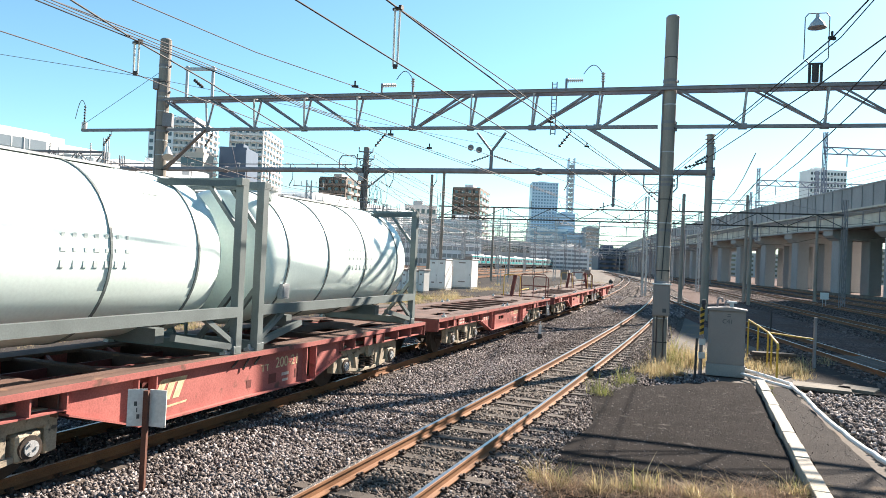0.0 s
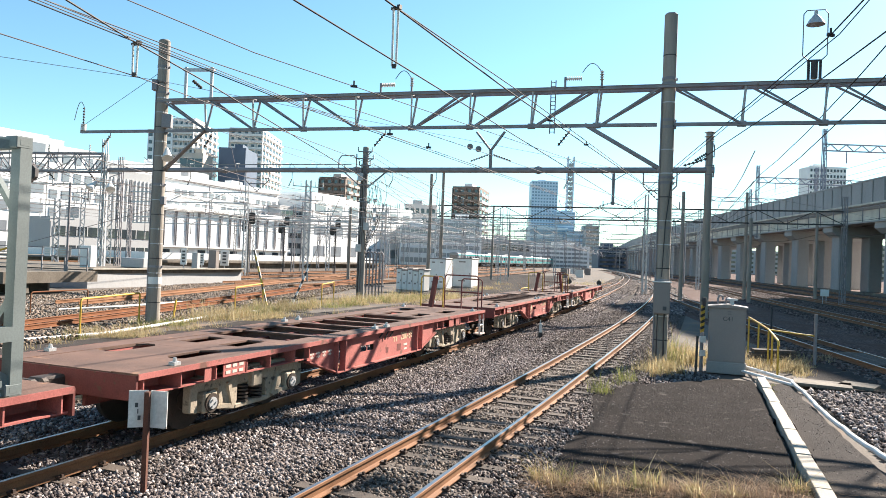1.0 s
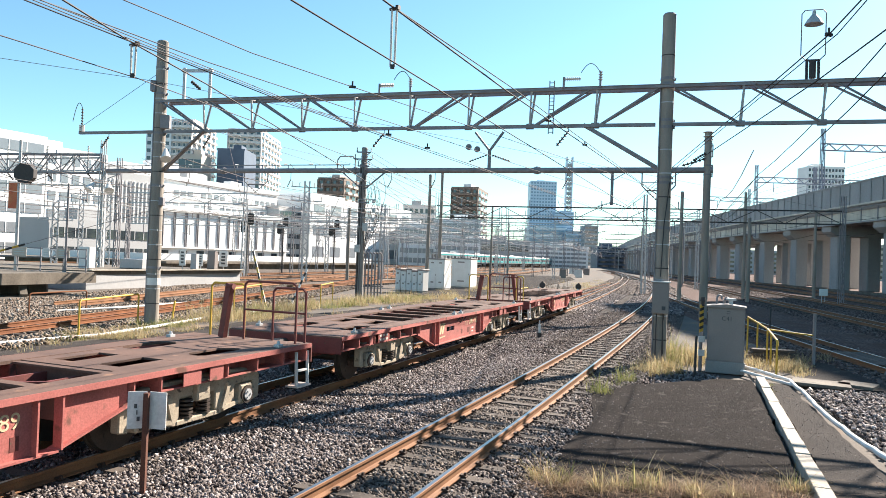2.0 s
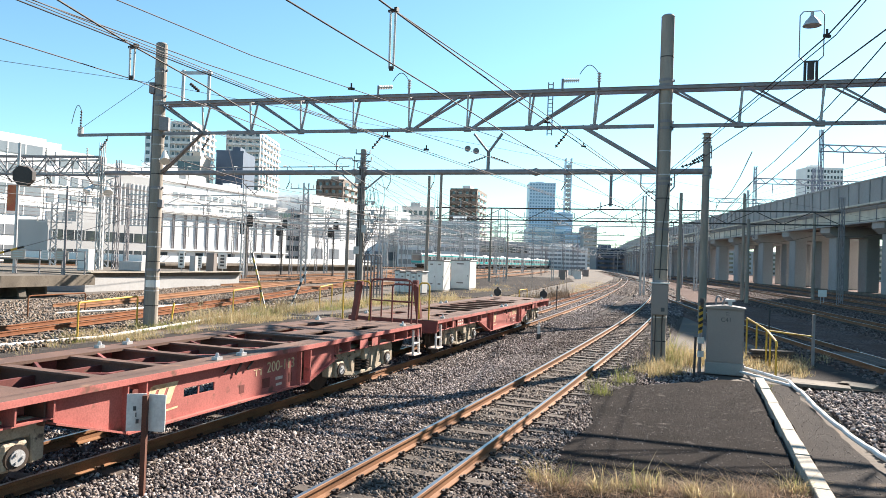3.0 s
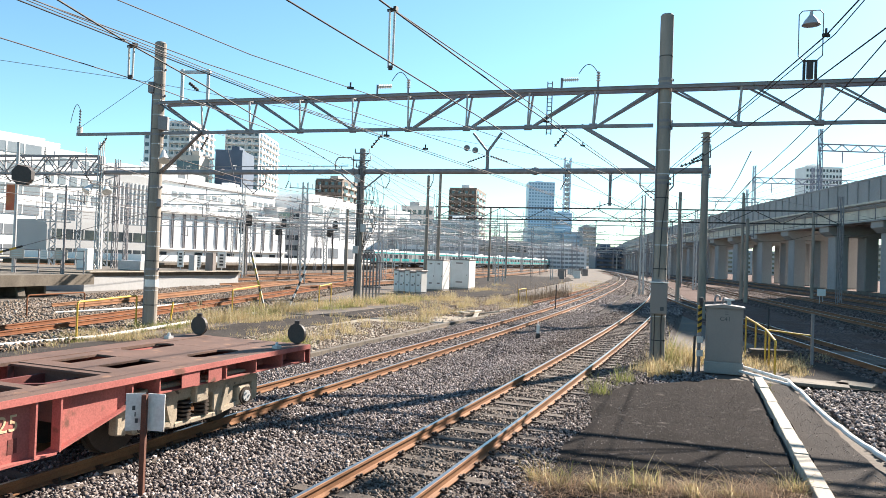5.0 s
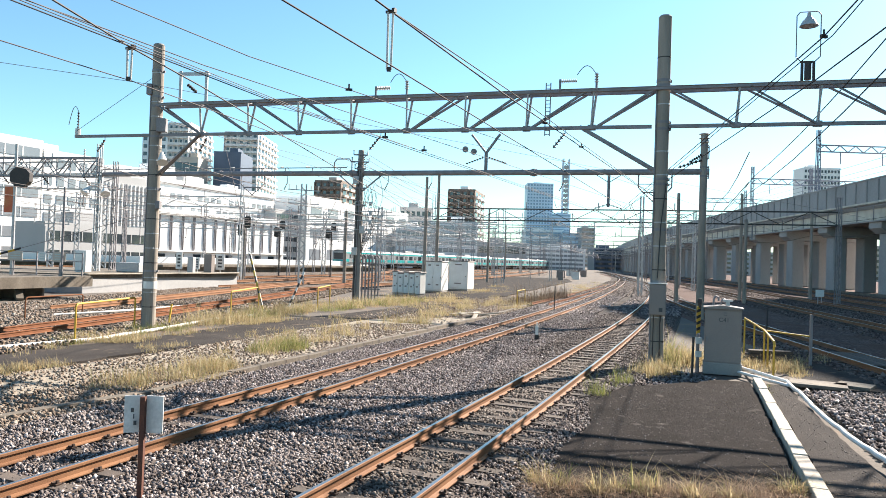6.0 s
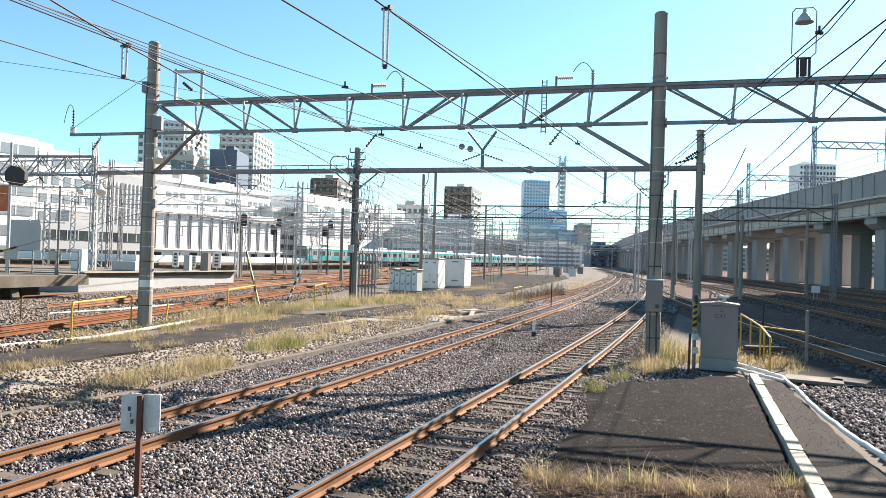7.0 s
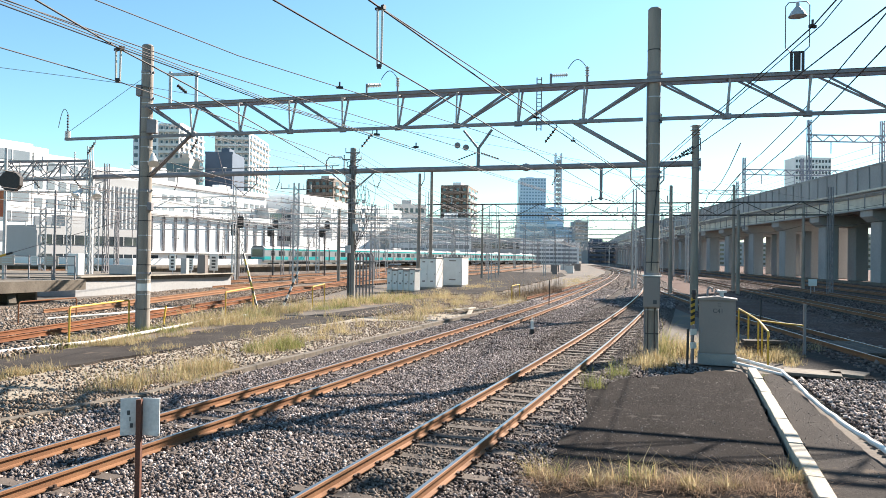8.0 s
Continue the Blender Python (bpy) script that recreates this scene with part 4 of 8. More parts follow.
        tube(bm, [up(x + 0.05 + 0.57 * k / 8, zt + 0.3 + 0.42 * math.sin(math.pi * (0.12 + 0.78 * k / 8)), -0.3) for k in range(9)], 0.012, 5)
        part("jumper_wire", bm, M_WIRE, g)
    bm = bmesh.new()
    for d in (0, 0.14):
        bar(bm, up(14.3 + d, zb - 0.25, -0.1), up(14.3 + d, zt + 0.3, -0.1), 0.03, 0.03, up=(0, 1, 0))
    for k in range(14):
        bar(bm, up(14.3, zb - 0.2 + k * 0.115, -0.1), up(14.44, zb - 0.2 + k * 0.115, -0.1), 0.02, 0.02)
    part("hanger_ladder", bm, M_STEEL, g)
    bm = bmesh.new()
    for x, h in ((1.0, 1.25), (2.1, 1.2)):
        bar(bm, up(x, zt), up(x, zt + h), 0.09, 0.09, up=(0, 1, 0))
    bar(bm, up(0.9, zt + 1.15), up(2.2, zt + 1.1), 0.10, 0.10)
    part("cross_arm", bm, M_GALV, g)
    bm = bmesh.new()
    insulator_string(bm, up(1.3, zt + 0.75), up(1.7, zt + 0.45), 0.07, 5)
    part("insulator", bm, M_DARK, g)
    # outrigger beyond the left pole
    bm = bmesh.new()
    rod(bm, up(-3.6, zb + 0.05), up(-3.6, zb + 0.3), 0.10, 10)
    part("insulator", bm, M_PORCELAIN, g)
    bm = bmesh.new()
    insulator_string(bm, up(-3.6, zb + 0.3), up(-3.6, zb + 0.95), 0.05, 6)
    tube(bm, [up(-3.6 - 0.45 * k / 8, zb + 0.95 + 0.3 * math.sin(math.pi * k / 8) - 0.5 * (k / 8) ** 2, 0) for k in range(9)], 0.012, 5)
    part("jumper_wire", bm, M_DARK, g)
    # hanging strings below the lower chord
    for x, dx in ((8.9, -0.55), (14.9, -0.5), (2.2, -0.4), (-2.3, -0.5)):
        bm = bmesh.new()
        insulator_string(bm, up(x, zb - 0.15), up(x + dx * 0.7, zb - 0.6), 0.06, 5)
        rod(bm, up(x, zb), up(x, zb - 0.15), 0.012, 6)
        part("insulator", bm, M_DARK, g, "dark suspension insulator")
    # yard lamp on a tall open frame at the end bay
    lx = 21.45
    lamp = thing("yard_lamp", "bell-shaped grey yard lamp in a tubular hoop on the gantry", "lamp")
    bm = bmesh.new()
    tube(bm, [up(lx - 0.12, zt), up(lx - 0.12, zt + 0.6), up(lx - 0.3, zt + 0.78), up(lx - 0.3, zt + 1.92), up(lx - 0.22, zt + 2.02), up(lx + 0.22, zt + 2.02), up(lx + 0.3, zt + 1.92), up(lx + 0.3, zt + 0.78), up(lx + 0.12, zt + 0.6), up(lx + 0.12, zt)], 0.015)
    part("hoop", bm, M_STEEL, lamp)
    bm = bmesh.new()
    for a, b, r, r2 in ((1.42, 1.52, 0.05, 0.045), (1.30, 1.42, 0.15, 0.06), (1.15, 1.30, 0.24, 0.16)):
        rod(bm, up(lx, zt + a + 0.47), up(lx, zt + b + 0.47), r, 20, r2)
    part("shade", bm, M_GALV, lamp, "bell-shaped metal shade")
    bm = bmesh.new()
    rod(bm, up(lx, zt + 0.15), up(lx, zt + 0.62), 0.09, 10)
    for q in (-0.15, 0.15):
        bar(bm, up(lx + q, zt), up(lx + q, zt + 0.66), 0.05, 0.05, up=(0, 1, 0))
    bar(bm, up(lx - 0.15, zt + 0.64), up(lx + 0.15, zt + 0.64), 0.05, 0.05)
    part("ballast_unit", bm, M_DARK, lamp)
    # the beam falls slightly towards the sidings
    for ob in set(bpy.data.objects) - ob0:
        if ob.type == "MESH":
            for vert in ob.data.vertices:
                vert.co.z -= 0.0080 * (vert.co - o).dot(u)
    return g


truss_gantry()


def pipe_gantry():
    g = thing("pipe_gantry", "grey tubular steel gantry beam carrying overhead line fittings", "gantry")
    a, b = Vector((14.0, 38.9, 7.95)), Vector((-27.0, 53.7, 8.25))
    d = (b - a).normalized()
    bm = bmesh.new()
    rod(bm, a - d * 0.3, b, 0.17, 16)
    part("beam", bm, M_STEEL, g)
    for k in (9.5, 21.6, 32.0):
        bm = bmesh.new()
        rod(bm, a + d * (k - 0.08), a + d * (k + 0.08), 0.24, 16)
        rod(bm, a + d * (k - 0.2), a + d * (k + 0.2), 0.20, 16)
        part("flange", bm, M_STEEL, g)
    up = Vector((0, 0, 1))
    # small carrier rail on top of the left half
    bm = bmesh.new()
    bar(bm, a + d * 22 + up * 0.38, b + up * 0.38, 0.05, 0.06)
    for k in range(10):
        bar(bm, a + d * (22.5 + k * 2.1) + up * 0.12, a + d * (22.5 + k * 2.1) + up * 0.40, 0.05, 0.05, up=(0, 1, 0))
    part("cable_rail", bm, M_STEEL, g)
    for k in range(10):
        bm = bmesh.new()
        q = a + d * (22.9 + k * 2.0)
        insulator_string(bm, q + up * 0.42 + d * -0.1, q + up * 0.42 + d * 0.2, 0.05, 4)
        part("insulator", bm, M_PORCELAIN, g)
    # V bracket above the middle
    c = a + d * 12.5
    bm = bmesh.new()
    bar(bm, c + up * 0.1, c + up * 1.25, 0.2, 0.2, up=(0, 1, 0))
    bar(bm, c + up * 1.2, c + up * 2.35 - d * 0.85, 0.15, 0.12)
    bar(bm, c + up * 1.2, c + up * 2.35 + d * 0.95, 0.15, 0.12)
    part("v_bracket", bm, M_STEEL, g)
    for k, (x, z) in enumerate(((1.35, 1.45), (0.8, 1.3))):
        bm = bmesh.new()
        q = c + d * x + up * z
        rod(bm, q - Vector((0, 0.04, 0)), q + Vector((0, 0.04, 0)), 0.19, 16)
        rod(bm, q - Vector((0, 0.07, 0)), q + Vector((0, 0.07, 0)), 0.06, 10)
        part("pulley", bm, M_STEEL, g, "round grey disc insulator")
    for sx in (-1, 1):
        bm = bmesh.new()
        insulator_string(bm, c + d * (sx * 0.15) + up * 0.95, c + d * (sx * 1.3) + up * 0.55, 0.07, 7)
        part("insulator", bm, M_DARK, g)
    # drop posts and the U-shaped hangers
    for k, ln in ((5.1, 2.0),):
        bm = bmesh.new()
        q = a + d * k
        bar(bm, q, q - up * ln, 0.14, 0.14, up=(0, 1, 0))
        for sx in (-1, 1):
            bar(bm, q - up * 0.1 + d * sx * 0.8, q - up * 0.6, 0.04, 0.04)
            insulator_string(bm, q - up * (ln - 0.15), q - up * (ln + 0.1) + d * sx * 0.8, 0.05, 4)
        part("drop_post", bm, M_STEEL, g)
    for k, wd, ln in ((2.55, 1.8, 1.15), (29.3, 1.9, 0.95), (22.3, 1.3, -0.95)):
        bm = bmesh.new()
        q = a + d * k
        sgn = 1 if ln > 0 else -1
        dn = Vector((0, 0, -1)) * ln
        tube(bm, [q - d * wd / 2 + up * 0.1 * sgn, q - d * wd / 2 + dn * 0.75, q - d * wd * 0.36 + dn, q + d * wd * 0.36 + dn, q + d * wd / 2 + dn * 0.75, q + d * wd / 2 + up * 0.1 * sgn], 0.04, 8)
        if ln > 0:
            tube(bm, [q - d * wd / 2 + dn * 0.6, q + d * wd / 2 + dn * 0.6], 0.02, 6)
            for sx in (-1, 1):
                insulator_string(bm, q + d * sx * wd * 0.36 + dn, q + dn * 1.6 - d * sx * 0.1, 0.06, 5)
        part("hanger_frame", bm, M_STEEL, g)
    for k in (7.7, 16.0, 19.0, 26.5, 35.0):
        bm = bmesh.new()
        q = a + d * k
        rod(bm, q, q - up * 0.6, 0.02, 6)
        insulator_string(bm, q - up * 0.6, q - up * 1.1 + d * 0.25, 0.06, 5)
        part("insulator", bm, M_DARK, g)
    return g


pipe_gantry()
side_pole = concrete_pole(pose(14.0, 38.9, -0.2), 10.2, 0.22, 0.19, "grey round steel catenary pole with wire fittings", bands=(7.9, 8.4, 9.6, 9.85))
mid = concrete_pole(pose(-5.74, 45.97, -0.2), 9.75, 0.24, 0.19, "concrete catenary pole wrapped in cables and fittings", bands=(8.1, 8.6, 9.2, 9.5), mat=M_CONCRETE)
bm = bmesh.new()
for sx in (-1, 1):
    bar(bm, (0, 0, 7.0), (sx * 1.6, -0.55 * sx, 8.3), 0.08, 0.08)
part("brace", bm, M_STEEL, mid)
rnd = random.Random(11)
for k in range(14):
    x0 = rnd.uniform(0.15, 1.3)
    z0 = rnd.uniform(6.5, 8.2)
    smooth_curve("cable", [(x0 + 0.2 * math.sin(q * 0.9 + k), -0.2, z0 - q * 0.55) for q in range(6)] + [(0.2, -0.2, z0 - 3.6 - rnd.uniform(0, 1.5))], 0.014, M_DARK, mid)
for z in (4.6, 5.2, 5.8, 6.4):
    bm = bmesh.new()
    bar(bm, (-0.25, -0.2, z), (0.9, -0.3, z), 0.05, 0.05)
    box(bm, (0.75, -0.3, z - 0.12), (0.2, 0.15, 0.2))
    part("cross_arm", bm, M_GALV, mid)
left_b = concrete_pole(pose(-26.4, 53.5, -0.2), 9.6, 0.22, 0.19, "galvanised catenary mast with floodlights near the platform", mat=M_GALV)
for sx in (-1, 1):
    bm = bmesh.new()
    rod(bm, (sx * 0.5, -0.35, 7.5), (sx * 0.8, -0.8, 6.9), 0.10, 14, 0.34)
    part("floodlight", bm, M_WHITE, left_b, "white conical floodlight")
def lattice_boom():
    """Cable rack beam reaching from the mast over the platforms."""
    g = thing("lattice_boom", "dark steel lattice beam with cable racks above the platforms", "gantry")
    a, b = Vector((-26.4, 53.3, 0)), Vector((-45.0, 57.0, 0))
    n = 16
    for z in (8.05, 9.45):
        for off in (-0.3, 0.3):
            bm = bmesh.new()
            bar(bm, a + Vector((0, off, z)), b + Vector((0, off, z)), 0.11, 0.11)
            part("chord", bm, M_STEEL, g)
    for k in range(n):
        p, q = a + (b - a) * (k / n), a + (b - a) * ((k + 1) / n)
        z0, z1 = (8.05, 9.45) if k % 2 else (9.45, 8.05)
        for off in (-0.3, 0.3):
            bm = bmesh.new()
            bar(bm, p + Vector((0, off, z0)), q + Vector((0, off, z1)), 0.07, 0.07)
            part("diagonal", bm, M_STEEL, g)
        bm = bmesh.new()
        bar(bm, p + Vector((0, -0.3, 8.05)), p + Vector((0, -0.3, 9.45)), 0.06, 0.06, up=(0, 1, 0))
        part("upright", bm, M_STEEL, g)
        if k % 3 == 1:
            bm = bmesh.new()
            insulator_string(bm, p + Vector((0, -0.3, 9.5)), p + Vector((0, -0.3, 10.1)), 0.09, 5)
            part("insulator", bm, M_PORCELAIN, g)
            bm = bmesh.new()
            insulator_string(bm, p + Vector((0, -0.3, 8.0)), p + Vector((0.5, -0.3, 7.4)), 0.09, 5)
            part("insulator", bm, M_DARK, g)


lattice_boom()
bm = bmesh.new()
rod(bm, (0.35, -0.25, 6.3), (0.48, -0.5, 5.9), 0.05, 14, 0.19)
part("floodlight", bm, M_WHITE, gl, "white conical floodlight")


def far_portal(s, offs, zb, depth, name="far_gantry", label="grey steel lattice gantry over distant yard tracks", line=None, steel=None):
    """Lattice portal across the yard: posts at the given offsets."""
    # pale default steel stands in for sun on the far beams
    line, steel = line or T1, steel or M_GALV
    g = thing(name, label, "gantry", group="distant gantries")
    for o in offs:
        bm = bmesh.new()
        p = line.at(s, o)
        for dx, dy in ((-0.17, -0.17), (0.17, -0.17), (0.17, 0.17), (-0.17, 0.17)):
            bar(bm, p + Vector((dx, dy, -0.3)), p + Vector((dx * 0.8, dy * 0.8, zb + 1.3)), 0.06, 0.06, up=(0, 1, 0))
        for k in range(int(zb / 0.7)):
            a = -1 if k % 2 else 1
            bar(bm, p + Vector((-0.17 * a, -0.17, 0.7 * k)), p + Vector((0.17 * a, -0.17, 0.7 * k + 0.7)), 0.04, 0.04)
            bar(bm, p + Vector((0.17, -0.17 * a, 0.7 * k)), p + Vector((0.17, 0.17 * a, 0.7 * k + 0.7)), 0.04, 0.04)
        part("post", bm, M_GALV if int(o) % 2 else M_STEEL, g)
    a, b = line.at(s, offs[0]), line.at(s, offs[-1])
    n = max(4, int((b - a).length / 2.2))
    for z in (zb, zb - depth):
        bm = bmesh.new()
        bar(bm, a + Vector((0, 0, z)), b + Vector((0, 0, z)), 0.12, 0.12)
        part("chord", bm, steel, g)
    bm = bmesh.new()
    for k in range(n):
        p, q = a + (b - a) * (k / n), a + (b - a) * ((k + 1) / n)
        z0, z1 = (zb, zb - depth) if k % 2 else (zb - depth, zb)
        bar(bm, p + Vector((0, 0, z0)), q + Vector((0, 0, z1)), 0.06, 0.06)
    tagged(part("lattice", bm, steel, g), kind="stuff")
    rr = random.Random(int(s))
    for k in range(1, n, 3):
        bm = bmesh.new()
        p = a + (b - a) * (k / n)
        bar(bm, p + Vector((0, 0, zb - depth)), p + Vector((0, 0, zb - depth - 1.3)), 0.08, 0.08, up=(0, 1, 0))
        insulator_string(bm, p + Vector((0, 0, zb - depth - 1.2)), p + Vector((rr.choice((-0.9, 0.9)), 0, zb - depth - 1.0)), 0.07, 5)
        rod(bm, p + Vector((0.3, 0, zb)), p + Vector((0.3, 0, zb + 0.7)), 0.05, 6)
        pieces("dropper", bm, M_GALV if rr.random() < 0.5 else M_STEEL, g)
    return g


far_portal(60.0, (-17.0, 3.5, 20.0), 7.9, 1.15, steel=M_DARK)
far_portal(86.0, (-62.0, -46.0, -31.0, -15.0, 9.5), 8.7, 1.0)
far_portal(118.0, (-70.0, -52.0, -34.0, -16.0, 9.5), 7.8, 0.9)
far_portal(150.0, (-72.0, -54.0, -36.0, -18.0, 9.5), 8.0, 0.9)
far_portal(185.0, (-74.0, -56.0, -38.0, -20.0, 9.5), 8.0, 0.9)
far_portal(225.0, (-76.0, -58.0, -40.0, -22.0, 9.5), 8.0, 0.9)
far_portal(270.0, (-60.0, -42.0, -24.0, 9.5), 8.0, 0.9)
far_portal(330.0, (-60.0, -42.0, -24.0, 9.5), 8.0, 0.9)
far_portal(72.0, (-40.0, -27.0, -13.0), 7.2, 0.7)
far_portal(106.0, (-60.0, -42.0, -24.0, -11.0), 8.4, 0.9)
far_portal(134.0, (-64.0, -46.0, -28.0, -12.0), 7.0, 0.7)
far_portal(166.0, (-66.0, -48.0, -28.0, -12.0), 7.4, 0.7)
far_portal(205.0, (-66.0, -48.0, -28.0, -12.0), 7.4, 0.7)
far_portal(33.5, (-50.0, -35.0), 9.2, 0.95)
far_portal(56.0, (-52.0, -37.0), 8.6, 1.1)
far_portal(68.0, (-62.0, -44.0, -29.0), 6.4, 0.8)
far_portal(100.0, (-66.0, -50.0, -34.0), 6.6, 0.8)

for x, y, h, lab in ((27.4, 66.0, 10.0, "dark weathered pole in the sidings"), (36.0, 70.0, 8.8, "dark pole with a lamp in the sidings"), (18.9, 58.0, 9.0, "slim pole between the sidings"),
                     (25.3, 60.0, 7.2, "slim weathered pole between the sidings"), (5.8, 98.0, 10.2, "slim pole at the edge of the asphalt yard"), (9.8, 118.0, 9.0, "slim pole at the edge of the asphalt yard"), (32, 118, 9.0, "slim pole beside the curve"),
                     (-2.0, 66.0, 10.6, "dark twin pole behind the equipment cabins"), (-0.9, 67.5, 11.4, "dark twin pole behind the equipment cabins"), (-10.3, 72.0, 7.6, "grey pole between the yard tracks")):
    concrete_pole(pose(x, y, -0.3), h, 0.17, 0.13, lab)


for k in range(9):
    q = T1.at(96 + k * 24.0, 5.6 if k % 2 else 8.2)
    concrete_pole(pose(q.x, q.y, -0.3), 9.0 + 0.5 * (k % 3), 0.15, 0.12, "dark slim overhead line pole along the far curve", mat=M_STEEL)
for k, sx in enumerate((140.0, 175.0, 212.0, 255.0, 300.0)):
    far_portal(sx, (4.6, 16.0 + 2 * (k % 2)), 7.6 + 0.3 * (k % 2), 0.8, steel=M_STEEL)


def lattice_mast(x, y, h, w=0.45):
    g = thing("lattice_mast", "white-painted slender steel lattice mast in the yard", "mast", pose(x, y, -0.3, 0, 0, 20), group="lattice masts")
    for dx in (-1, 1):
        for dy in (-1, 1):
            bm = bmesh.new()
            bar(bm, (dx * w / 2, dy * w / 2, 0), (dx * w / 2, dy * w / 2, h), 0.08, 0.08, up=(0, 1, 0))
            part("leg", bm, M_GALV, g)
    bm = bmesh.new()
    n = int(h / 0.5)
    for k in range(n):
        s1 = 1 if k % 2 else -1
        for d in (-1, 1):
            bar(bm, (-s1 * w / 2, d * w / 2, k * 0.5), (s1 * w / 2, d * w / 2, k * 0.5 + 0.5), 0.05, 0.05)
            bar(bm, (d * w / 2, -s1 * w / 2, k * 0.5), (d * w / 2, s1 * w / 2, k * 0.5 + 0.5), 0.05, 0.05)
    tagged(part("lacing", bm, M_GALV, g), kind="stuff")
    for z in (h - 0.6, h - 1.9):
        bm = bmesh.new()
        bar(bm, (-1.5, 0, z), (1.5, 0, z), 0.09, 0.09)
        part("cross_arm", bm, M_GALV, g)
        for q in (-1.4, -0.7, 0.7, 1.4):
            bm = bmesh.new()
            insulator_string(bm, (q, 0, z + 0.05), (q, 0, z + 0.5), 0.08, 4)
            part("insulator", bm, M_PORCELAIN, g)


for x, y, h in ((-13.9, 68.0, 9.8), (-37.0, 66.0, 7.0), (-33.5, 69.0, 9.5), (-8.0, 84.0, 9.0), (-18.0, 104.0, 9.5), (-25.0, 86.0, 9.0), (-44.0, 84.0, 9.5), (-30.0, 108.0, 9.0), (2.0, 110.0, 9.5), (10.0, 150.0, 10.0), (-4.0, 130.0, 9.0), (20.0, 190.0, 10.0)):
    lattice_mast(x, y, h)


# fittings on the pole beside the sidings
for z, r in ((10.25, 0.30), (10.02, 0.30), (9.78, 0.27)):
    bm = bmesh.new()
    rod(bm, (0, 0, z - 0.03), (0, 0, z + 0.03), r, 16, r * 0.6)
    part("insulator", bm, M_PORCELAIN, side_pole)
for z, ln in ((9.05, 0.9), (8.75, 1.5)):
    bm = bmesh.new()
    insulator_string(bm, Vector((-0.2, -0.2, z)), Vector((-ln, -0.3, z - 0.45)), 0.09, 6)
    part("strain_insulator", bm, M_DARK, side_pole, "dark strain insulator")
for z in (9.2, 8.1):
    bm = bmesh.new()
    for k in range(2):
        box(bm, (0.22, -0.12 + 0.24 * k, z), (0.05, 0.05, 0.7))
    for k in range(3):
        box(bm, (0.22, 0, z - 0.3 + 0.3 * k), (0.04, 0.24, 0.04))
    part("bracket", bm, M_STEEL, side_pole)

# conduits, arms and boxes on the cable-wrapped pole
for k in range(5):
    bm = bmesh.new()
    q = 2.4 + k * 0.55
    tube(bm, [(0.26 * math.cos(q), 0.26 * math.sin(q), 0.0), (0.27 * math.cos(q), 0.27 * math.sin(q), 4.0), (0.25 * math.cos(q + 0.3), 0.25 * math.sin(q + 0.3), 6.5), (0.24 * math.cos(q), 0.24 * math.sin(q), 8.2 + 0.25 * k)], 0.028, 6)
    part("cable", bm, M_DARK if k % 2 else M_WIRE2, mid)
for z, w in ((9.45, 0.9), (9.0, 1.1), (8.55, 0.7), (7.3, 0.9), (6.2, 0.8)):
    bm = bmesh.new()
    bar(bm, (-w / 2, -0.24, z), (w / 2, -0.24, z), 0.08, 0.08)
    bar(bm, (0, -0.24, z - 0.35), (w / 2 - 0.05, -0.24, z), 0.05, 0.05)
    part("cross_arm", bm, M_STEEL, mid)
    for d in (-1, 1):
        bm = bmesh.new()
        insulator_string(bm, Vector((d * w / 2, -0.24, z)), Vector((d * w / 2, -0.24, z + 0.3)), 0.06, 4)
        part("insulator", bm, M_PORCELAIN if d > 0 else M_DARK, mid)
for z, x in ((4.6, 0.25), (3.2, -0.2), (7.8, -0.25)):
    bm = bmesh.new()
    box(bm, (x, -0.3, z), (0.36, 0.26, 0.5), bevel=0.02)
    part("junction_box", bm, M_GALV, mid)

# ---- overhead wires ----
def wire(pts, r, mat, label, back=14.0, ahead=60.0, sag=0.0, drop=0.0):
    """A wire through the given points, carried on straight at both ends."""
    p = [Vector(q) for q in pts]
    d0, d1 = (p[0] - p[1]).normalized(), (p[-1] - p[-2]).normalized()
    far = p[-1] + d1 * ahead - Vector((0, 0, drop))
    cu = bpy.data.curves.new("overhead_wire", "CURVE")
    cu.dimensions, cu.bevel_depth, cu.bevel_resolution = "3D", r, 1
    sp = cu.splines.new("POLY")
    q = [p[0] + d0 * back] + p + [far]
    out = []
    for a, b in zip(q, q[1:]):
        n = 4
        out += [a + (b - a) * (k / n) - Vector((0, 0, sag * math.sin(math.pi * k / n))) for k in range(n)]
    out.append(q[-1])
    sp.points.add(len(out) - 1)
    for c, v in zip(sp.points, out):
        c.co = (*v, 1)
    cu.materials.append(mat)
    return tagged(new("overhead_wire", cu), label, "wire", "overhead wires")


LAB = "taut overhead line wire above the tracks"
wire([(-5.42, 8.45, 5.6), (-4.75, 10.3, 5.6), (-3.23, 14.46, 5.6), (-0.7, 20.0, 5.6)], 0.009, M_WIRE, LAB)
wire([(-5.36, 8.60, 5.64), (-4.70, 10.4, 5.63), (-3.18, 14.5, 5.62), (-0.6, 20.0, 5.62)], 0.007, M_WIRE2, LAB)
wire([(-5.40, 8.52, 5.68), (-4.72, 10.4, 5.68), (-3.20, 14.5, 5.66), (-0.65, 20.0, 5.64)], 0.007, M_WIRE2, LAB)
wire([(-5.81, 9.83, 6.0), (-5.15, 11.28, 6.0), (-4.5, 12.75, 6.0), (-3.25, 15.0, 6.0)], 0.009, M_WIRE2, LAB)
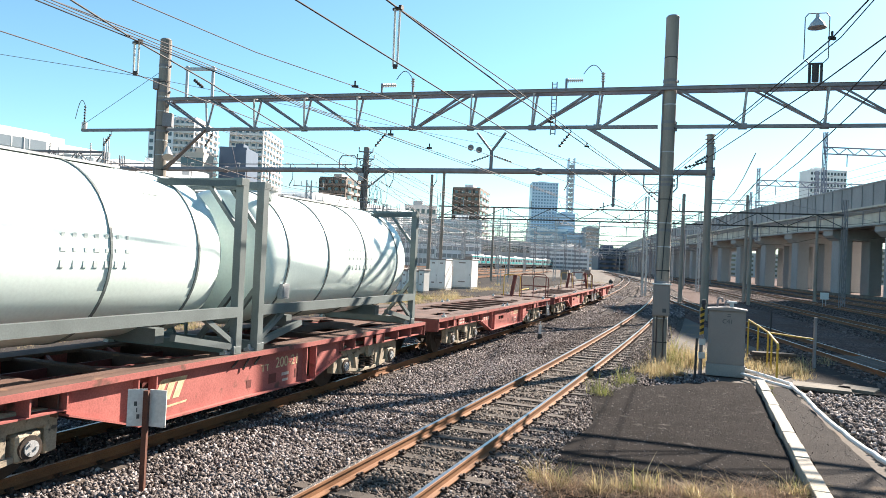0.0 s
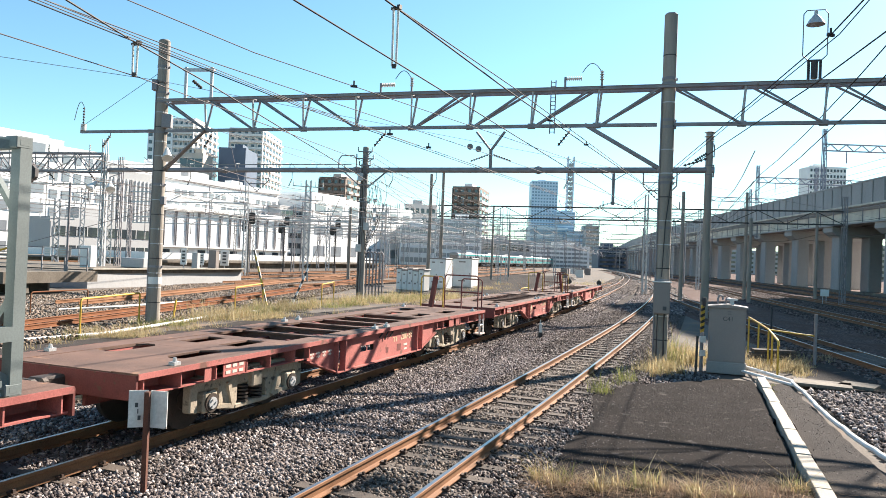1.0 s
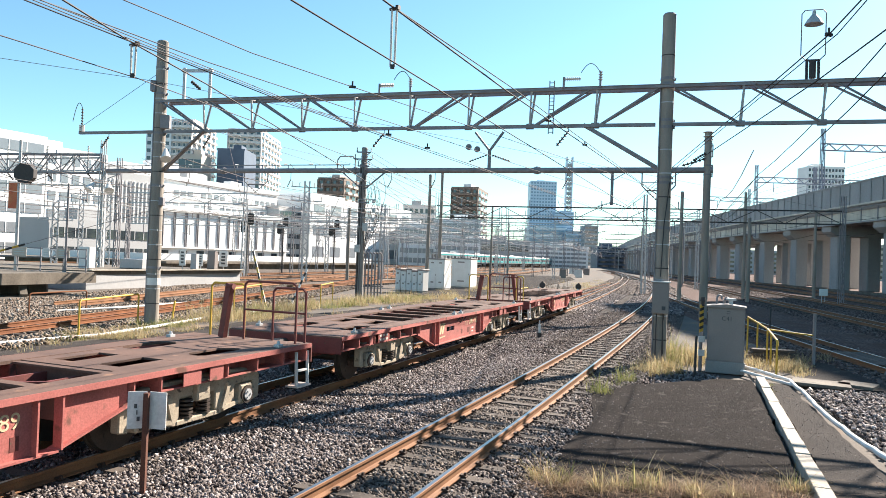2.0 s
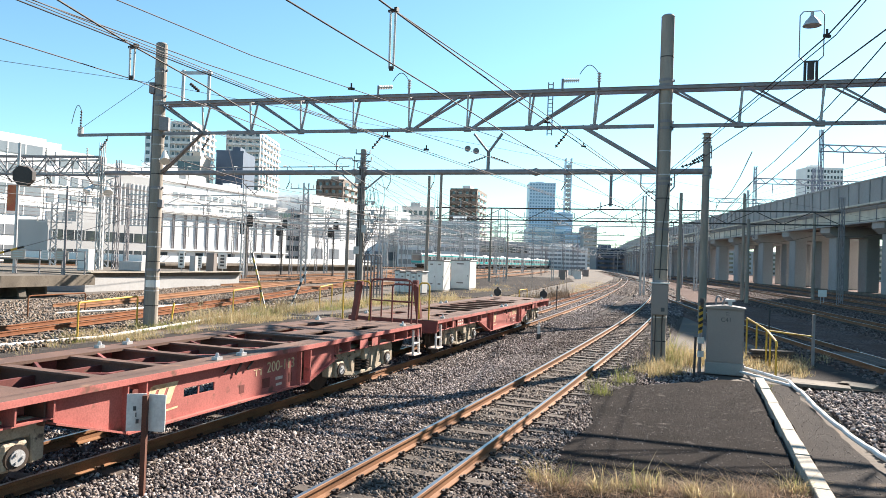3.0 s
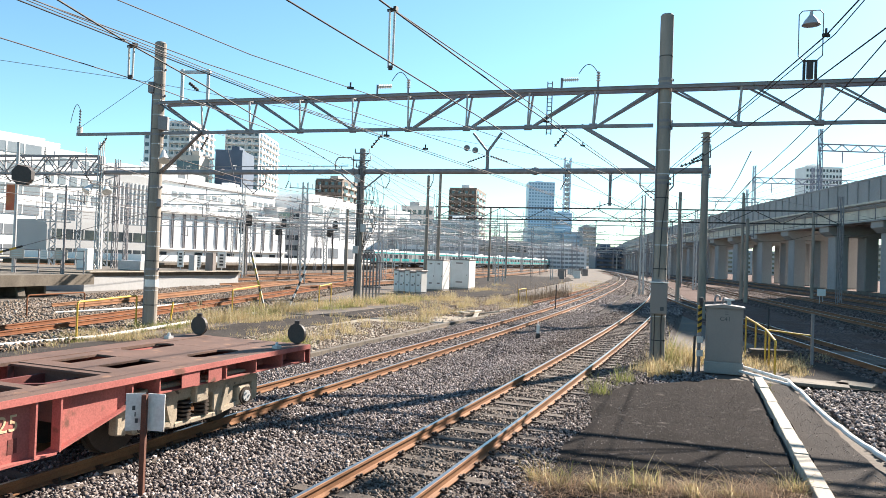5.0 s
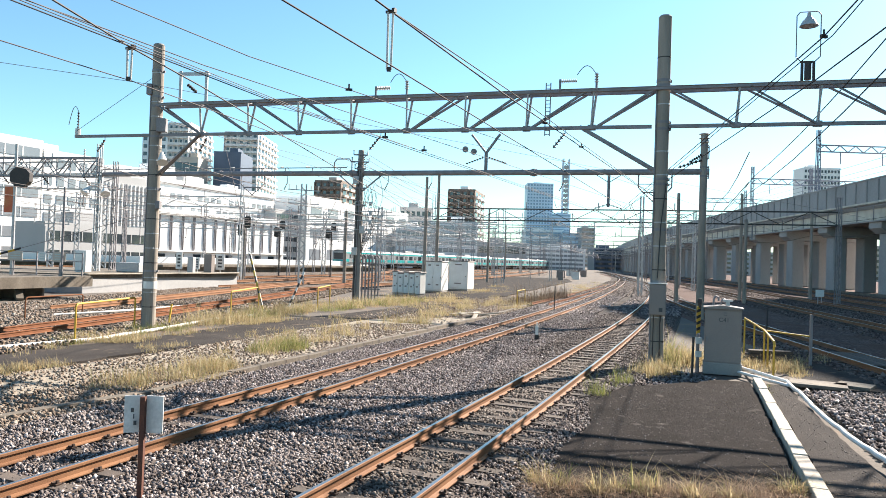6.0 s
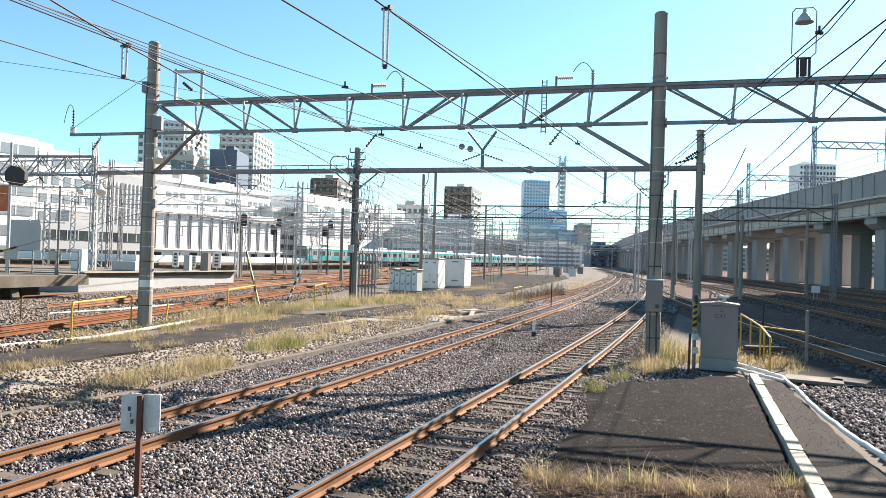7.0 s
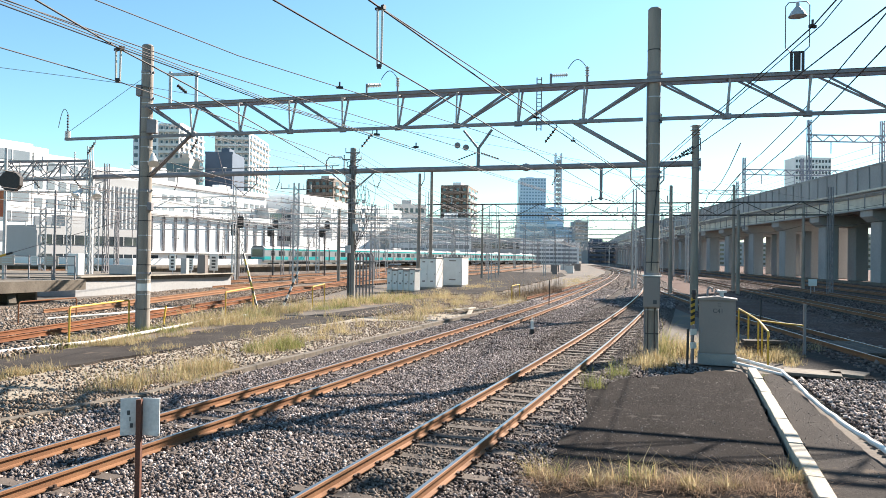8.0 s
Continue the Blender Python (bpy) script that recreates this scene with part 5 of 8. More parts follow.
wire([(-4.88, 8.61, 5.62), (-4.79, 10.4, 5.62), (-4.54, 12.8, 5.62), (-4.26, 17.1, 5.62)], 0.013, M_DARK, LAB, ahead=30)
wire([(-0.92, 10.2, 6.2), (1.1, 15.0, 6.2), (4.0, 21.5, 6.2)], 0.014, M_WIRE, LAB)
wire([(-0.98, 10.25, 6.26), (1.2, 15.0, 6.28), (4.1, 21.5, 6.24)], 0.010, M_WIRE, LAB)
wire([(-1.72, 7.2, 5.2), (-0.8, 9.5, 5.2), (0.7, 13.3, 5.2)], 0.010, M_WIRE, LAB)
wire([(-4.9, 10.2, 6.2), (-3.7, 12.8, 6.2), (-2.2, 15.1, 6.2)], 0.009, M_WIRE2, LAB)
wire([(-5.7, 8.9, 5.2), (-4.9, 10.8, 5.2), (-3.6, 15.6, 5.2)], 0.008, M_WIRE2, LAB)
wire([(6.05, 10.7, 6.7), (6.4, 12.2, 6.7), (7.25, 17.45, 6.7), (8.65, 26.4, 6.7)], 0.013, M_WIRE, LAB)
wire([(6.15, 10.6, 6.75), (6.55, 12.2, 6.72), (7.35, 17.45, 6.7), (8.75, 26.4, 6.66)], 0.010, M_WIRE, LAB)
wire([(4.5, 7.3, 5.2), (4.9, 9.6, 5.2), (5.7, 15.4, 5.2)], 0.009, M_WIRE, LAB)
wire([(-14.67, 23.08, 8.6), (-10.87, 25.39, 8.6), (-4.0, 31.0, 8.5)], 0.009, M_WIRE2, LAB)
wire([(-10.7, 26.0, 7.4), (-6.2, 45.8, 8.4)], 0.010, M_WIRE2, LAB, back=0.1, ahead=40)
wire([(-9.9, 24.8, 7.2), (-5.9, 45.6, 7.6)], 0.010, M_WIRE2, LAB, back=0.1, ahead=60)
wire([(-10.6, 25.6, 9.1), (-14.0, 26.4, 7.0)], 0.008, M_WIRE, LAB, back=0.05, ahead=0.05)
for k, (x, y, z, r) in enumerate(((2.0, 66.0, 7.2, 0.014), (3.0, 72.0, 6.6, 0.014), (0.5, 74.0, 6.4, 0.014), (6.0, 80.0, 6.6, 0.016), (-1.0, 80.0, 6.0, 0.016), (4.0, 92.0, 6.4, 0.018))):
    wire([(-5.6, 45.7, 9.5 - 0.35 * k), ((x - 5.6) / 2, (y + 45.7) / 2, (z + 9.5 - 0.35 * k) / 2 - 0.25), (x, y, z)], r, M_WIRE2, LAB, back=0.1, ahead=8)
for o in (-46, -41, -36, -31, -26, -21, -16.5, -12.0, 8.4):
    for z, sg in ((5.2, 0.0), (6.1, 0.35)):
        pts = [T1.at(s, o, z) for s in (30, 56, 86, 118, 150, 185, 225, 270)]
        wire(pts, 0.016, M_WIRE2, LAB, back=16, ahead=60, sag=sg)
for o, z in ((-0.3, 5.2), (-0.3, 6.2), (3.9, 5.2), (3.9, 6.2), (10.2, 6.9), (10.4, 7.8), (-18, 8.4), (-30, 8.9), (-44, 8.6)):
    wire([T1.at(s, o, z) for s in (34, 60, 86, 118, 150, 185, 225, 270)], 0.016, M_WIRE2 if o < -5 else M_WIRE, LAB, back=30 if o > 8 else 2, ahead=60, sag=0.3)


def slack_cable(o, z, s0, s1, span, sag, mat):
    """A cable hanging in bights from pole to pole."""
    n = int((s1 - s0) / span)
    pts = []
    for k in range(n):
        for q in range(10):
            t = q / 10
            pts.append(T1.at(s0 + (k + t) * span, o, z - 4 * sag * t * (1 - t)))
    tagged(smooth_curve("slack_cable", pts, 0.018, mat), "pale slack cable hanging between yard poles", "cable", "slack cables")


for k in range(12):
    slack_cable(-5.5 - 1.15 * (k % 7), 5.2 + 0.42 * k, 80.0 + 5.3 * (k % 5), 270.0, 26.0 + 2.0 * (k % 4), 0.9 + 0.15 * (k % 5), M_WIRE2)
for k in range(8):
    slack_cable(-18.0 - 4.2 * k, 6.4 + 0.3 * (k % 4), 40.0 + 3.0 * (k % 3), 190.0, 25.0, 0.55 + 0.1 * (k % 3), M_GALV if k % 2 else M_WIRE2)


def rod_hanger(x, y, z0, z1):
    h = thing("rod_insulator", "pair of slim white insulating rods between two wires", "insulator", group="rod insulators")
    for d in (-0.035, 0.035):
        bm = bmesh.new()
        rod(bm, (x + d, y, z0), (x + d * 0.8, y, z1), 0.017, 8)
        part("rod", bm, M_PORCELAIN, h)
    bm = bmesh.new()
    box(bm, (x, y, z0 + 0.01), (0.15, 0.05, 0.035), rz=-30)
    box(bm, (x + 0.05, y, z0 + 0.03), (0.05, 0.06, 0.06), rz=-30)
    part("clamp", bm, M_DARK, h)
    bm = bmesh.new()
    box(bm, (x, y, z1), (0.06, 0.04, 0.06))
    part("clamp", bm, M_DARK, h)


rod_hanger(-0.92, 10.2, 6.18, 5.35)
rod_hanger(-4.80, 10.45, 5.6, 5.15)
for x, y, z in ((-2.2, 15.1, 6.2), (-0.7, 19.3, 5.6), (-1.6, 17.4, 5.6), (4.0, 21.5, 6.2), (2.4, 18.0, 6.2), (6.4, 12.2, 6.7)):
    c = thing("wire_clamp", "small dark clamp on an overhead wire", "clamp", group="wire clamps")
    bm = bmesh.new()
    box(bm, (x, y, z), (0.14, 0.05, 0.05), rz=20)
    rod(bm, (x, y, z), (x, y, z + 0.12), 0.02, 6)
    part("body", bm, M_DARK, c)


# ---- buildings ----
def building(name, label, x, y, w, d, h, rz, wall, floors=0, cols=0, glass=None, style="windows", side_cols=0, z0=-0.3, cat="building", top=None):
    """A block whose front (facing -y) is centred on x, y; windows or balconies on the front and the right side."""
    b = thing(name, label, cat, pose(x, y, z0, 0, 0, rz))
    glass = glass or M_GLASS
    bm = bmesh.new()
    box(bm, (0, d / 2, h / 2), (w, d, h))
    part("wall", bm, wall, b)
    bm = bmesh.new()
    for a, c, sx, sy in ((0, 0.15, w + 0.3, 0.3), (0, d - 0.15, w + 0.3, 0.3), (-w / 2 + 0.15, d / 2, 0.3, d - 0.6), (w / 2 - 0.15, d / 2, 0.3, d - 0.6)):
        box(bm, (a, c, h + 0.4), (sx, sy, 0.8))
    part("parapet", bm, wall, b)
    rr = random.Random(int(abs(x) * 7 + y))
    bm = bmesh.new()
    box(bm, (rr.uniform(-0.2, 0.2) * w, d * 0.5, h + 1.4), (w * 0.3, d * 0.4, 2.8))
    part("roof_house", bm, top or wall, b)
    if not floors:
        return b
    fh = h / floors
    if style == "windows":
        cw = w / cols
        me = None
        for f in range(floors):
            for c in range(cols):
                if me is None:
                    bm = bmesh.new()
                    box(bm, (0, 0, 0), (cw * 0.6, 0.12, fh * 0.48))
                    o = part("window", bm, glass, b)
                    me = o.data
                else:
                    o = new("window", me)
                    o.parent = b
                o.location = (-w / 2 + (c + 0.5) * cw, -0.02, (f + 0.55) * fh)
        if side_cols:
            sw = d / side_cols
            bm = bmesh.new()
            box(bm, (0, 0, 0), (0.12, sw * 0.55, fh * 0.48))
            o = part("window", bm, glass, b)
            me = o.data
            for f in range(floors):
                for c in range(side_cols):
                    if f or c:
                        o = new("window", me)
                        o.parent = b
                    o.location = (w / 2 + 0.02, (c + 0.5) * sw, (f + 0.55) * fh)
    elif style == "bands":
        for f in range(floors):
            bm = bmesh.new()
            box(bm, (0, -0.03, (f + 0.55) * fh), (w * 0.94, 0.14, fh * 0.5))
            o = part("window", bm, glass, b)
            bm = bmesh.new()
            for c in range(cols):
                box(bm, (-w * 0.47 + w * 0.94 * c / cols, -0.06, (f + 0.55) * fh), (0.18, 0.16, fh * 0.5))
            tagged(part("mullion", bm, wall, o), kind="stuff")
            if side_cols:
                bm = bmesh.new()
                box(bm, (w / 2 + 0.03, d / 2, (f + 0.55) * fh), (0.14, d * 0.9, fh * 0.5))
                part("window", bm, glass, b)
    elif style == "balconies":
        cw = w / cols
        bm = bmesh.new()
        box(bm, (0, 0, 0), (cw * 0.42, 0.12, fh * 0.62))
        gm = part("window", bm, glass, b)
        bm = bmesh.new()
        box(bm, (0, -0.55, 0), (w * 0.98, 1.1, 0.2))
        box(bm, (0, -1.08, 0.55), (w * 0.98, 0.12, 1.0))
        bal = part("balcony", bm, wall, b)
        for f in range(floors):
            if f:
                o = new("balcony", bal.data)
                o.parent = b
            else:
                o = bal
            o.location = (0, 0, f * fh + 0.1)
            for c in range(cols):
                o = gm if f == 0 and c == 0 else new("window", gm.data)
                o.parent = b
                o.location = (-w / 2 + (c + 0.5) * cw, -0.02, (f + 0.5) * fh)
        for c in range(cols + 1):
            bm = bmesh.new()
            box(bm, (-w / 2 + c * cw, -0.5, h / 2), (0.2, 1.0, h))
            part("partition", bm, wall, b)
        if side_cols:
            sw = d / side_cols
            bm = bmesh.new()
            box(bm, (0, 0, 0), (1.2, sw * 0.7, 0.9))
            sb = part("balcony", bm, top or wall, b)
            bm = bmesh.new()
            box(bm, (0, 0, 0), (0.12, sw * 0.55, fh * 0.55))
            sm = part("window", bm, glass, b)
            for f in range(floors):
                for c in range(side_cols):
                    k = f == 0 and c == 0
                    o = sb if k else new("balcony", sb.data)
                    o.parent = b
                    o.location = (w / 2 + 0.5, (c + 0.5) * sw, f * fh + 0.6)
                    o = sm if k else new("window", sm.data)
                    o.parent = b
                    o.location = (w / 2 + 0.02, (c + 0.5) * sw, (f + 0.62) * fh)
    return b


def px(x, y, Y):
    """A place at depth Y in the direction that the numbers give."""
    return ((x - 784) / 1252 * Y, 2.6 + (456 + 0.0297 * (x - 784) - y) / 1252 * Y)


def block(name, label, x0, x1, ytop, Y, d, wall, rz=0, **k):
    a, b = px(x0, ytop, Y), px(x1, ytop, Y)
    return building(name, label, (a[0] + b[0]) / 2, Y, b[0] - a[0], d, (a[1] + b[1]) / 2 + 0.3, rz, wall, **k)


# station-side buildings, their fronts along the tracks
FRONT, FDIR = Vector((-61.0, 150.0)), Vector((0.42, 0.9076))


def along_front(name, label, l0, l1, h, d, wall, back=0.0, **k):
    c = FRONT + FDIR * ((l0 + l1) / 2) + Vector((-0.9076, 0.42)) * back
    return building(name, label, c.x, c.y, l1 - l0, d, h, 65.2, wall, **k)


hall = along_front("department_hall", "long white panelled hall with dark vertical joints", -1, 42, 11.2, 30, M_FACADE)
for k in range(13):
    bm = bmesh.new()
    for q in (-0.22, 0.22):
        box(bm, (-21.5 + (k + 0.2) * 3.35 + q, -0.08, 6.9), (0.16, 0.3, 7.6))
    box(bm, (-21.5 + (k + 0.2) * 3.35, -0.02, 6.9), (0.30, 0.1, 7.6))
    part("joint", bm, M_STEEL, hall)
for z, t in ((11.2, 0.5), (3.0, 0.3)):
    bm = bmesh.new()
    box(bm, (0, -0.4, z), (43, 1.0, t))
    part("cornice", bm, M_FACADE, hall)
for k in range(8):
    bm = bmesh.new()
    box(bm, (-20 + k * 5.2, -0.05, 1.7), (2.2, 0.14, 1.3))
    part("window", bm, M_GLASS, hall)
along_front("upper_hall", "white set-back upper storeys with a band of small windows", -2, 46, 18.6, 20, M_FACADE, back=7.0)
uh = [o for o in bpy.data.objects if o.name.startswith("upper_hall")][0]
for z, hh in ((15.6, 1.3), (12.9, 0.9)):
    for k in range(22):
        if (k * 7 + int(z)) % 9 < 7:
            bm = bmesh.new()
            box(bm, (-22.8 + k * 2.15, -0.02, z), (1.45, 0.12, hh))
            part("window", bm, M_PALEGLASS, uh)
for z in (18.3, 14.4):
    bm = bmesh.new()
    box(bm, (0, -0.2, z), (48, 0.4, 0.3))
    part("cornice", bm, M_FACADE2, uh)
for k in range(9):
    bm = bmesh.new()
    box(bm, (-20 + k * 5.0, 4 + (k % 3) * 3, 19.6 + 0.3 * (k % 2)), (2.6, 2.4, 2.0), bevel=0.05)
    part("rooftop_unit", bm, M_FACADE2 if k % 2 else M_FACADE, uh)
along_front("white_hall", "plain white building behind the yard with few windows", 52, 112, 18.2, 30, M_FACADE, floors=3, cols=7, glass=M_PALEGLASS)
along_front("grey_annex", "low grey ribbed building beside the white hall", 42, 52, 14.5, 20, M_FACADE2, floors=5, cols=5, style="bands", back=3.0)
ann = along_front("ribbed_shed", "light grey corrugated building with vertical ribs", -15, -1.5, 16.8, 24, M_FACADE2)
for k in range(14):
    bm = bmesh.new()
    box(bm, (-6.6 + k, -0.1, 9.5), (0.2, 0.25, 13))
    part("rib", bm, M_FACADE, ann)
along_front("stepped_block", "white stepped block with dark window openings", -27, -15.2, 19.6, 22, M_FACADE, floors=6, cols=5, style="windows", glass=M_PALEGLASS)
along_front("corner_block", "white office block with ribbon windows near the platforms", -44, -27.2, 21.0, 20, M_FACADE, floors=6, cols=5, style="bands", glass=M_PALEGLASS)
along_front("tall_block", "tall white block at the edge of the station", -64, -33, 41.0, 25, M_FACADE, back=16.0, floors=9, cols=3, style="windows", glass=M_PALEGLASS)
along_front("rooftop_plant", "white rooftop plant rooms on the hall", 4, 30, 21.5, 10, M_FACADE, back=18.0, floors=6, cols=8)
along_front("low_canopy", "low grey platform building with window bands", -36, -15, 6.2, 8, M_FACADE2, back=-14.0, floors=2, cols=10, style="bands")
block("apartment_tower", "tall beige and white apartment tower with balcony rows", 384, 444, 232, 330, 36, M_PALETILE, floors=19, cols=5, style="balconies", side_cols=6, top=M_FACADE)
block("apartment_tower", "beige and white apartment tower with balconies", 284, 320, 216, 320, 32, M_PALETILE, floors=19, cols=4, style="balconies", side_cols=5, top=M_FACADE)
block("pale_tower", "pale distant apartment tower with window grid", 238, 292, 236, 360, 14, M_FACADE, floors=16, cols=5, style="windows")
block("navy_block", "dark navy rooftop block on the skyline", 366, 414, 268, 260, 16, M_NAVY)
block("rooftop_box", "orange-brown rooftop structure with window bands", 296, 338, 278, 250, 10, M_BEIGE, floors=6, cols=3, style="bands")
block("brown_apartments", "dark brown apartment block with white balconies on its side", 784, 832, 333, 300, 26, M_BROWN, rz=-12, floors=11, cols=4, style="balconies", side_cols=3, top=M_FACADE)
block("brown_apartments", "brown and beige apartment block with balconies", 546, 596, 318, 290, 22, M_BROWN, rz=-12, floors=11, cols=4, style="balconies", side_cols=3, top=M_BEIGE)
block("white_offices", "white low office with horizontal window bands", 694, 762, 402, 235, 20, M_FACADE, floors=4, cols=8, glass=M_PALEGLASS, style="bands", side_cols=1)
block("white_offices", "stepped white building with parking decks", 756, 838, 392, 225, 24, M_FACADE, floors=6, cols=8, glass=M_PALEGLASS, style="bands", side_cols=1)
block("white_offices", "grey and white block with a flat roof", 700, 756, 366, 270, 20, M_FACADE2, floors=6, cols=6, style="windows")
block("low_shed", "low grey shed beyond the yard tracks", 838, 926, 428, 300, 20, M_FACADE2, floors=2, cols=8, style="bands")
# distant towers, with haze put into their pale blue walls
tw = block("office_tower", "tall glass office tower in haze-paled blue", 924, 970, 320, 900, 30, M_TOWER, floors=26, cols=9, glass=M_BLUEGLASS, style="windows")
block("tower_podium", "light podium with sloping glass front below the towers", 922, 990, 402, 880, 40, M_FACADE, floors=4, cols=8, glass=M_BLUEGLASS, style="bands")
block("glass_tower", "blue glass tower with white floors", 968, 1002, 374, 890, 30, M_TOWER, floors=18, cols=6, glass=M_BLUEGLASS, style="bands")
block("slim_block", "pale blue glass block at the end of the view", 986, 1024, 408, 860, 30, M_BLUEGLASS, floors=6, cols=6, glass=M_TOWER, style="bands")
block("slim_block", "grey slab office block at the end of the view", 1022, 1046, 398, 840, 30, M_FACADE2, floors=10, cols=4, style="bands")
a = px(991, 276, 900)
mast = thing("telecom_tower", "slim pale lattice telecommunication tower", "tower", pose(a[0], 900, 0))
bm = bmesh.new()
hh = a[1]
for dx, dy in ((-3.6, -3.6), (3.6, -3.6), (3.6, 3.6), (-3.6, 3.6)):
    bar(bm, (dx, dy, 0), (dx, dy, hh), 1.5, 1.5, up=(0, 1, 0))
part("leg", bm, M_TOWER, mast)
bm = bmesh.new()
for k in range(int(hh / 6)):
    for sx in (-1, 1):
        bar(bm, (-3.6, -3.6, k * 6), (3.6, -3.6, k * 6 + 6), 0.7, 0.7) if sx > 0 else bar(bm, (3.6, -3.6, k * 6), (-3.6, -3.6, k * 6 + 6), 0.7, 0.7)
    box(bm, (0, 0, k * 6), (8.4, 8.4, 3.2))
part("lattice", bm, M_FACADE2, mast)
block("apartment_tower", "grey apartment tower behind the viaduct with window grid", 1412, 1476, 292, 450, 14, M_FACADE, floors=19, cols=11, style="windows")
block("far_blocks", "pale distant apartment block beyond the viaduct", 1180, 1400, 440, 420, 20, M_FACADE2, floors=5, cols=14, style="windows")
block("far_blocks", "pale distant apartment block beyond the sidings", 1400, 1640, 430, 300, 20, M_BEIGE, floors=6, cols=16, style="windows")

# ---- elevated railway ----
VIA = [(54.0, 20.0), (56.5, 60.0), (59.0, 94.0), (64.7, 157.0), (72.0, 218.0), (86.0, 310.0), (103.0, 409.0), (140.0, 600.0)]


def via(y):
    return float(np.interp(y, [p[1] for p in VIA], [p[0] for p in VIA]))


def via_sweep(name, section, mat, parent, label="", y0=20.0, y1=600.0, step=8.0):
    ys = list(np.arange(y0, y1, step))
    n = len(section)
    vs = [(via(y) + o, y, z) for y in ys for o, z in section]
    fs = [(i * n + j, i * n + (j + 1) % n, (i + 1) * n + (j + 1) % n, (i + 1) * n + j) for i in range(len(ys) - 1) for j in range(n)]
    fs += [tuple(range(n))[::-1], tuple((len(ys) - 1) * n + j for j in range(n))]
    me = bpy.data.meshes.new(name)
    me.from_pydata(vs, [], fs)
    bm = bmesh.new()
    bm.from_mesh(me)
    bmesh.ops.recalc_face_normals(bm, faces=bm.faces)
    bm.to_mesh(me)
    bm.free()
    return link_mesh(name, me, mat, parent, label)


vd = thing("viaduct", "long concrete railway viaduct on heavy columns above the sidings", "viaduct", kind="structure")
via_sweep("deck", [(0.5, 11.9), (13, 11.9), (13, 12.8), (0.0, 12.8), (0.0, 12.5)], M_VIADUCT, vd)
via_sweep("parapet", [(-0.25, 12.4), (0.05, 12.4), (0.05, 15.9), (-0.25, 15.9)], M_VIADUCT, vd, "grey concrete parapet wall")
via_sweep("parapet", [(12.8, 12.4), (13.1, 12.4), (13.1, 15.9), (12.8, 15.9)], M_VIADUCT, vd)
via_sweep("coping", [(-0.35, 15.9), (0.15, 15.9), (0.15, 16.1), (-0.35, 16.1)], M_VIADUCT, vd)
via_sweep("coping", [(-0.5, 12.5), (-0.2, 12.5), (-0.2, 12.75), (-0.5, 12.75)], M_GIRDER, vd)
for o in (0.7, 4.5, 8.3, 12.1):
    via_sweep("girder", [(o, 9.9), (o + 0.5, 9.9), (o + 0.5, 11.9), (o, 11.9)], M_GIRDER if o < 1 else M_VIADUCT, vd, "light tan girder" if o < 1 else "")
via_sweep("walkway", [(-1.6, 9.75), (0.7, 9.75), (0.7, 9.95), (-1.6, 9.95)], M_VIADUCT, vd)
y = 47.5
col = cap = None
while y < 480:
    for o in (0.2, 4.9, 9.6):
        if col is None:
            bm = bmesh.new()
            box(bm, (0, 0, 4.1), (2.1, 2.3, 8.8), bevel=0.12)
            col = part("column", bm, M_VIADUCT, vd, "square concrete column")
            ob = col
        else:
            ob = new("column", col.data)
            ob.parent = vd
        ob.location = (via(y) + o + 0.9, y, 0)
    if cap is None:
        bm = bmesh.new()
        prism(bm, [(-1.2, 8.9), (-0.2, 8.2), (13.2, 8.2), (14.0, 8.9), (14.0, 9.9), (-1.2, 9.9)], -1.4, 1.4)
        bmesh.ops.recalc_face_normals(bm, faces=bm.faces)
        cap = part("pier_cap", bm, M_VIADUCT, vd)
        ob = cap
    else:
        ob = new("pier_cap", cap.data)
        ob.parent = vd
    ob.location = (via(y), y, 0)
    y += 16.2
y = 30.0
rib = None
while y < 300:
    if rib is None:
        bm = bmesh.new()
        box(bm, (-0.33, 0, 14.1), (0.16, 0.25, 3.4))
        rib = part("parapet_rib", bm, M_VIADUCT, vd)
        ob = rib
    else:
        ob = new("parapet_rib", rib.data)
        ob.parent = vd
    ob.location = (via(y), y, 0)
    y += 3.2
bm = bmesh.new()
box(bm, (0, 0, 0), (0.10, 0.12, 2.2))
post = None
for k in range(40):
    y = 50 + k * 4.6
    if post is None:
        post = part("walkway_post", bm, M_STEEL, vd)
        ob = post
    else:
        ob = new("walkway_post", post.data)
        ob.parent = vd
    ob.location = (via(y) - 1.5, y, 10.9)
via_sweep("handrail", [(-1.54, 11.9), (-1.46, 11.9), (-1.46, 12.0), (-1.54, 12.0)], M_STEEL, vd, y1=260)
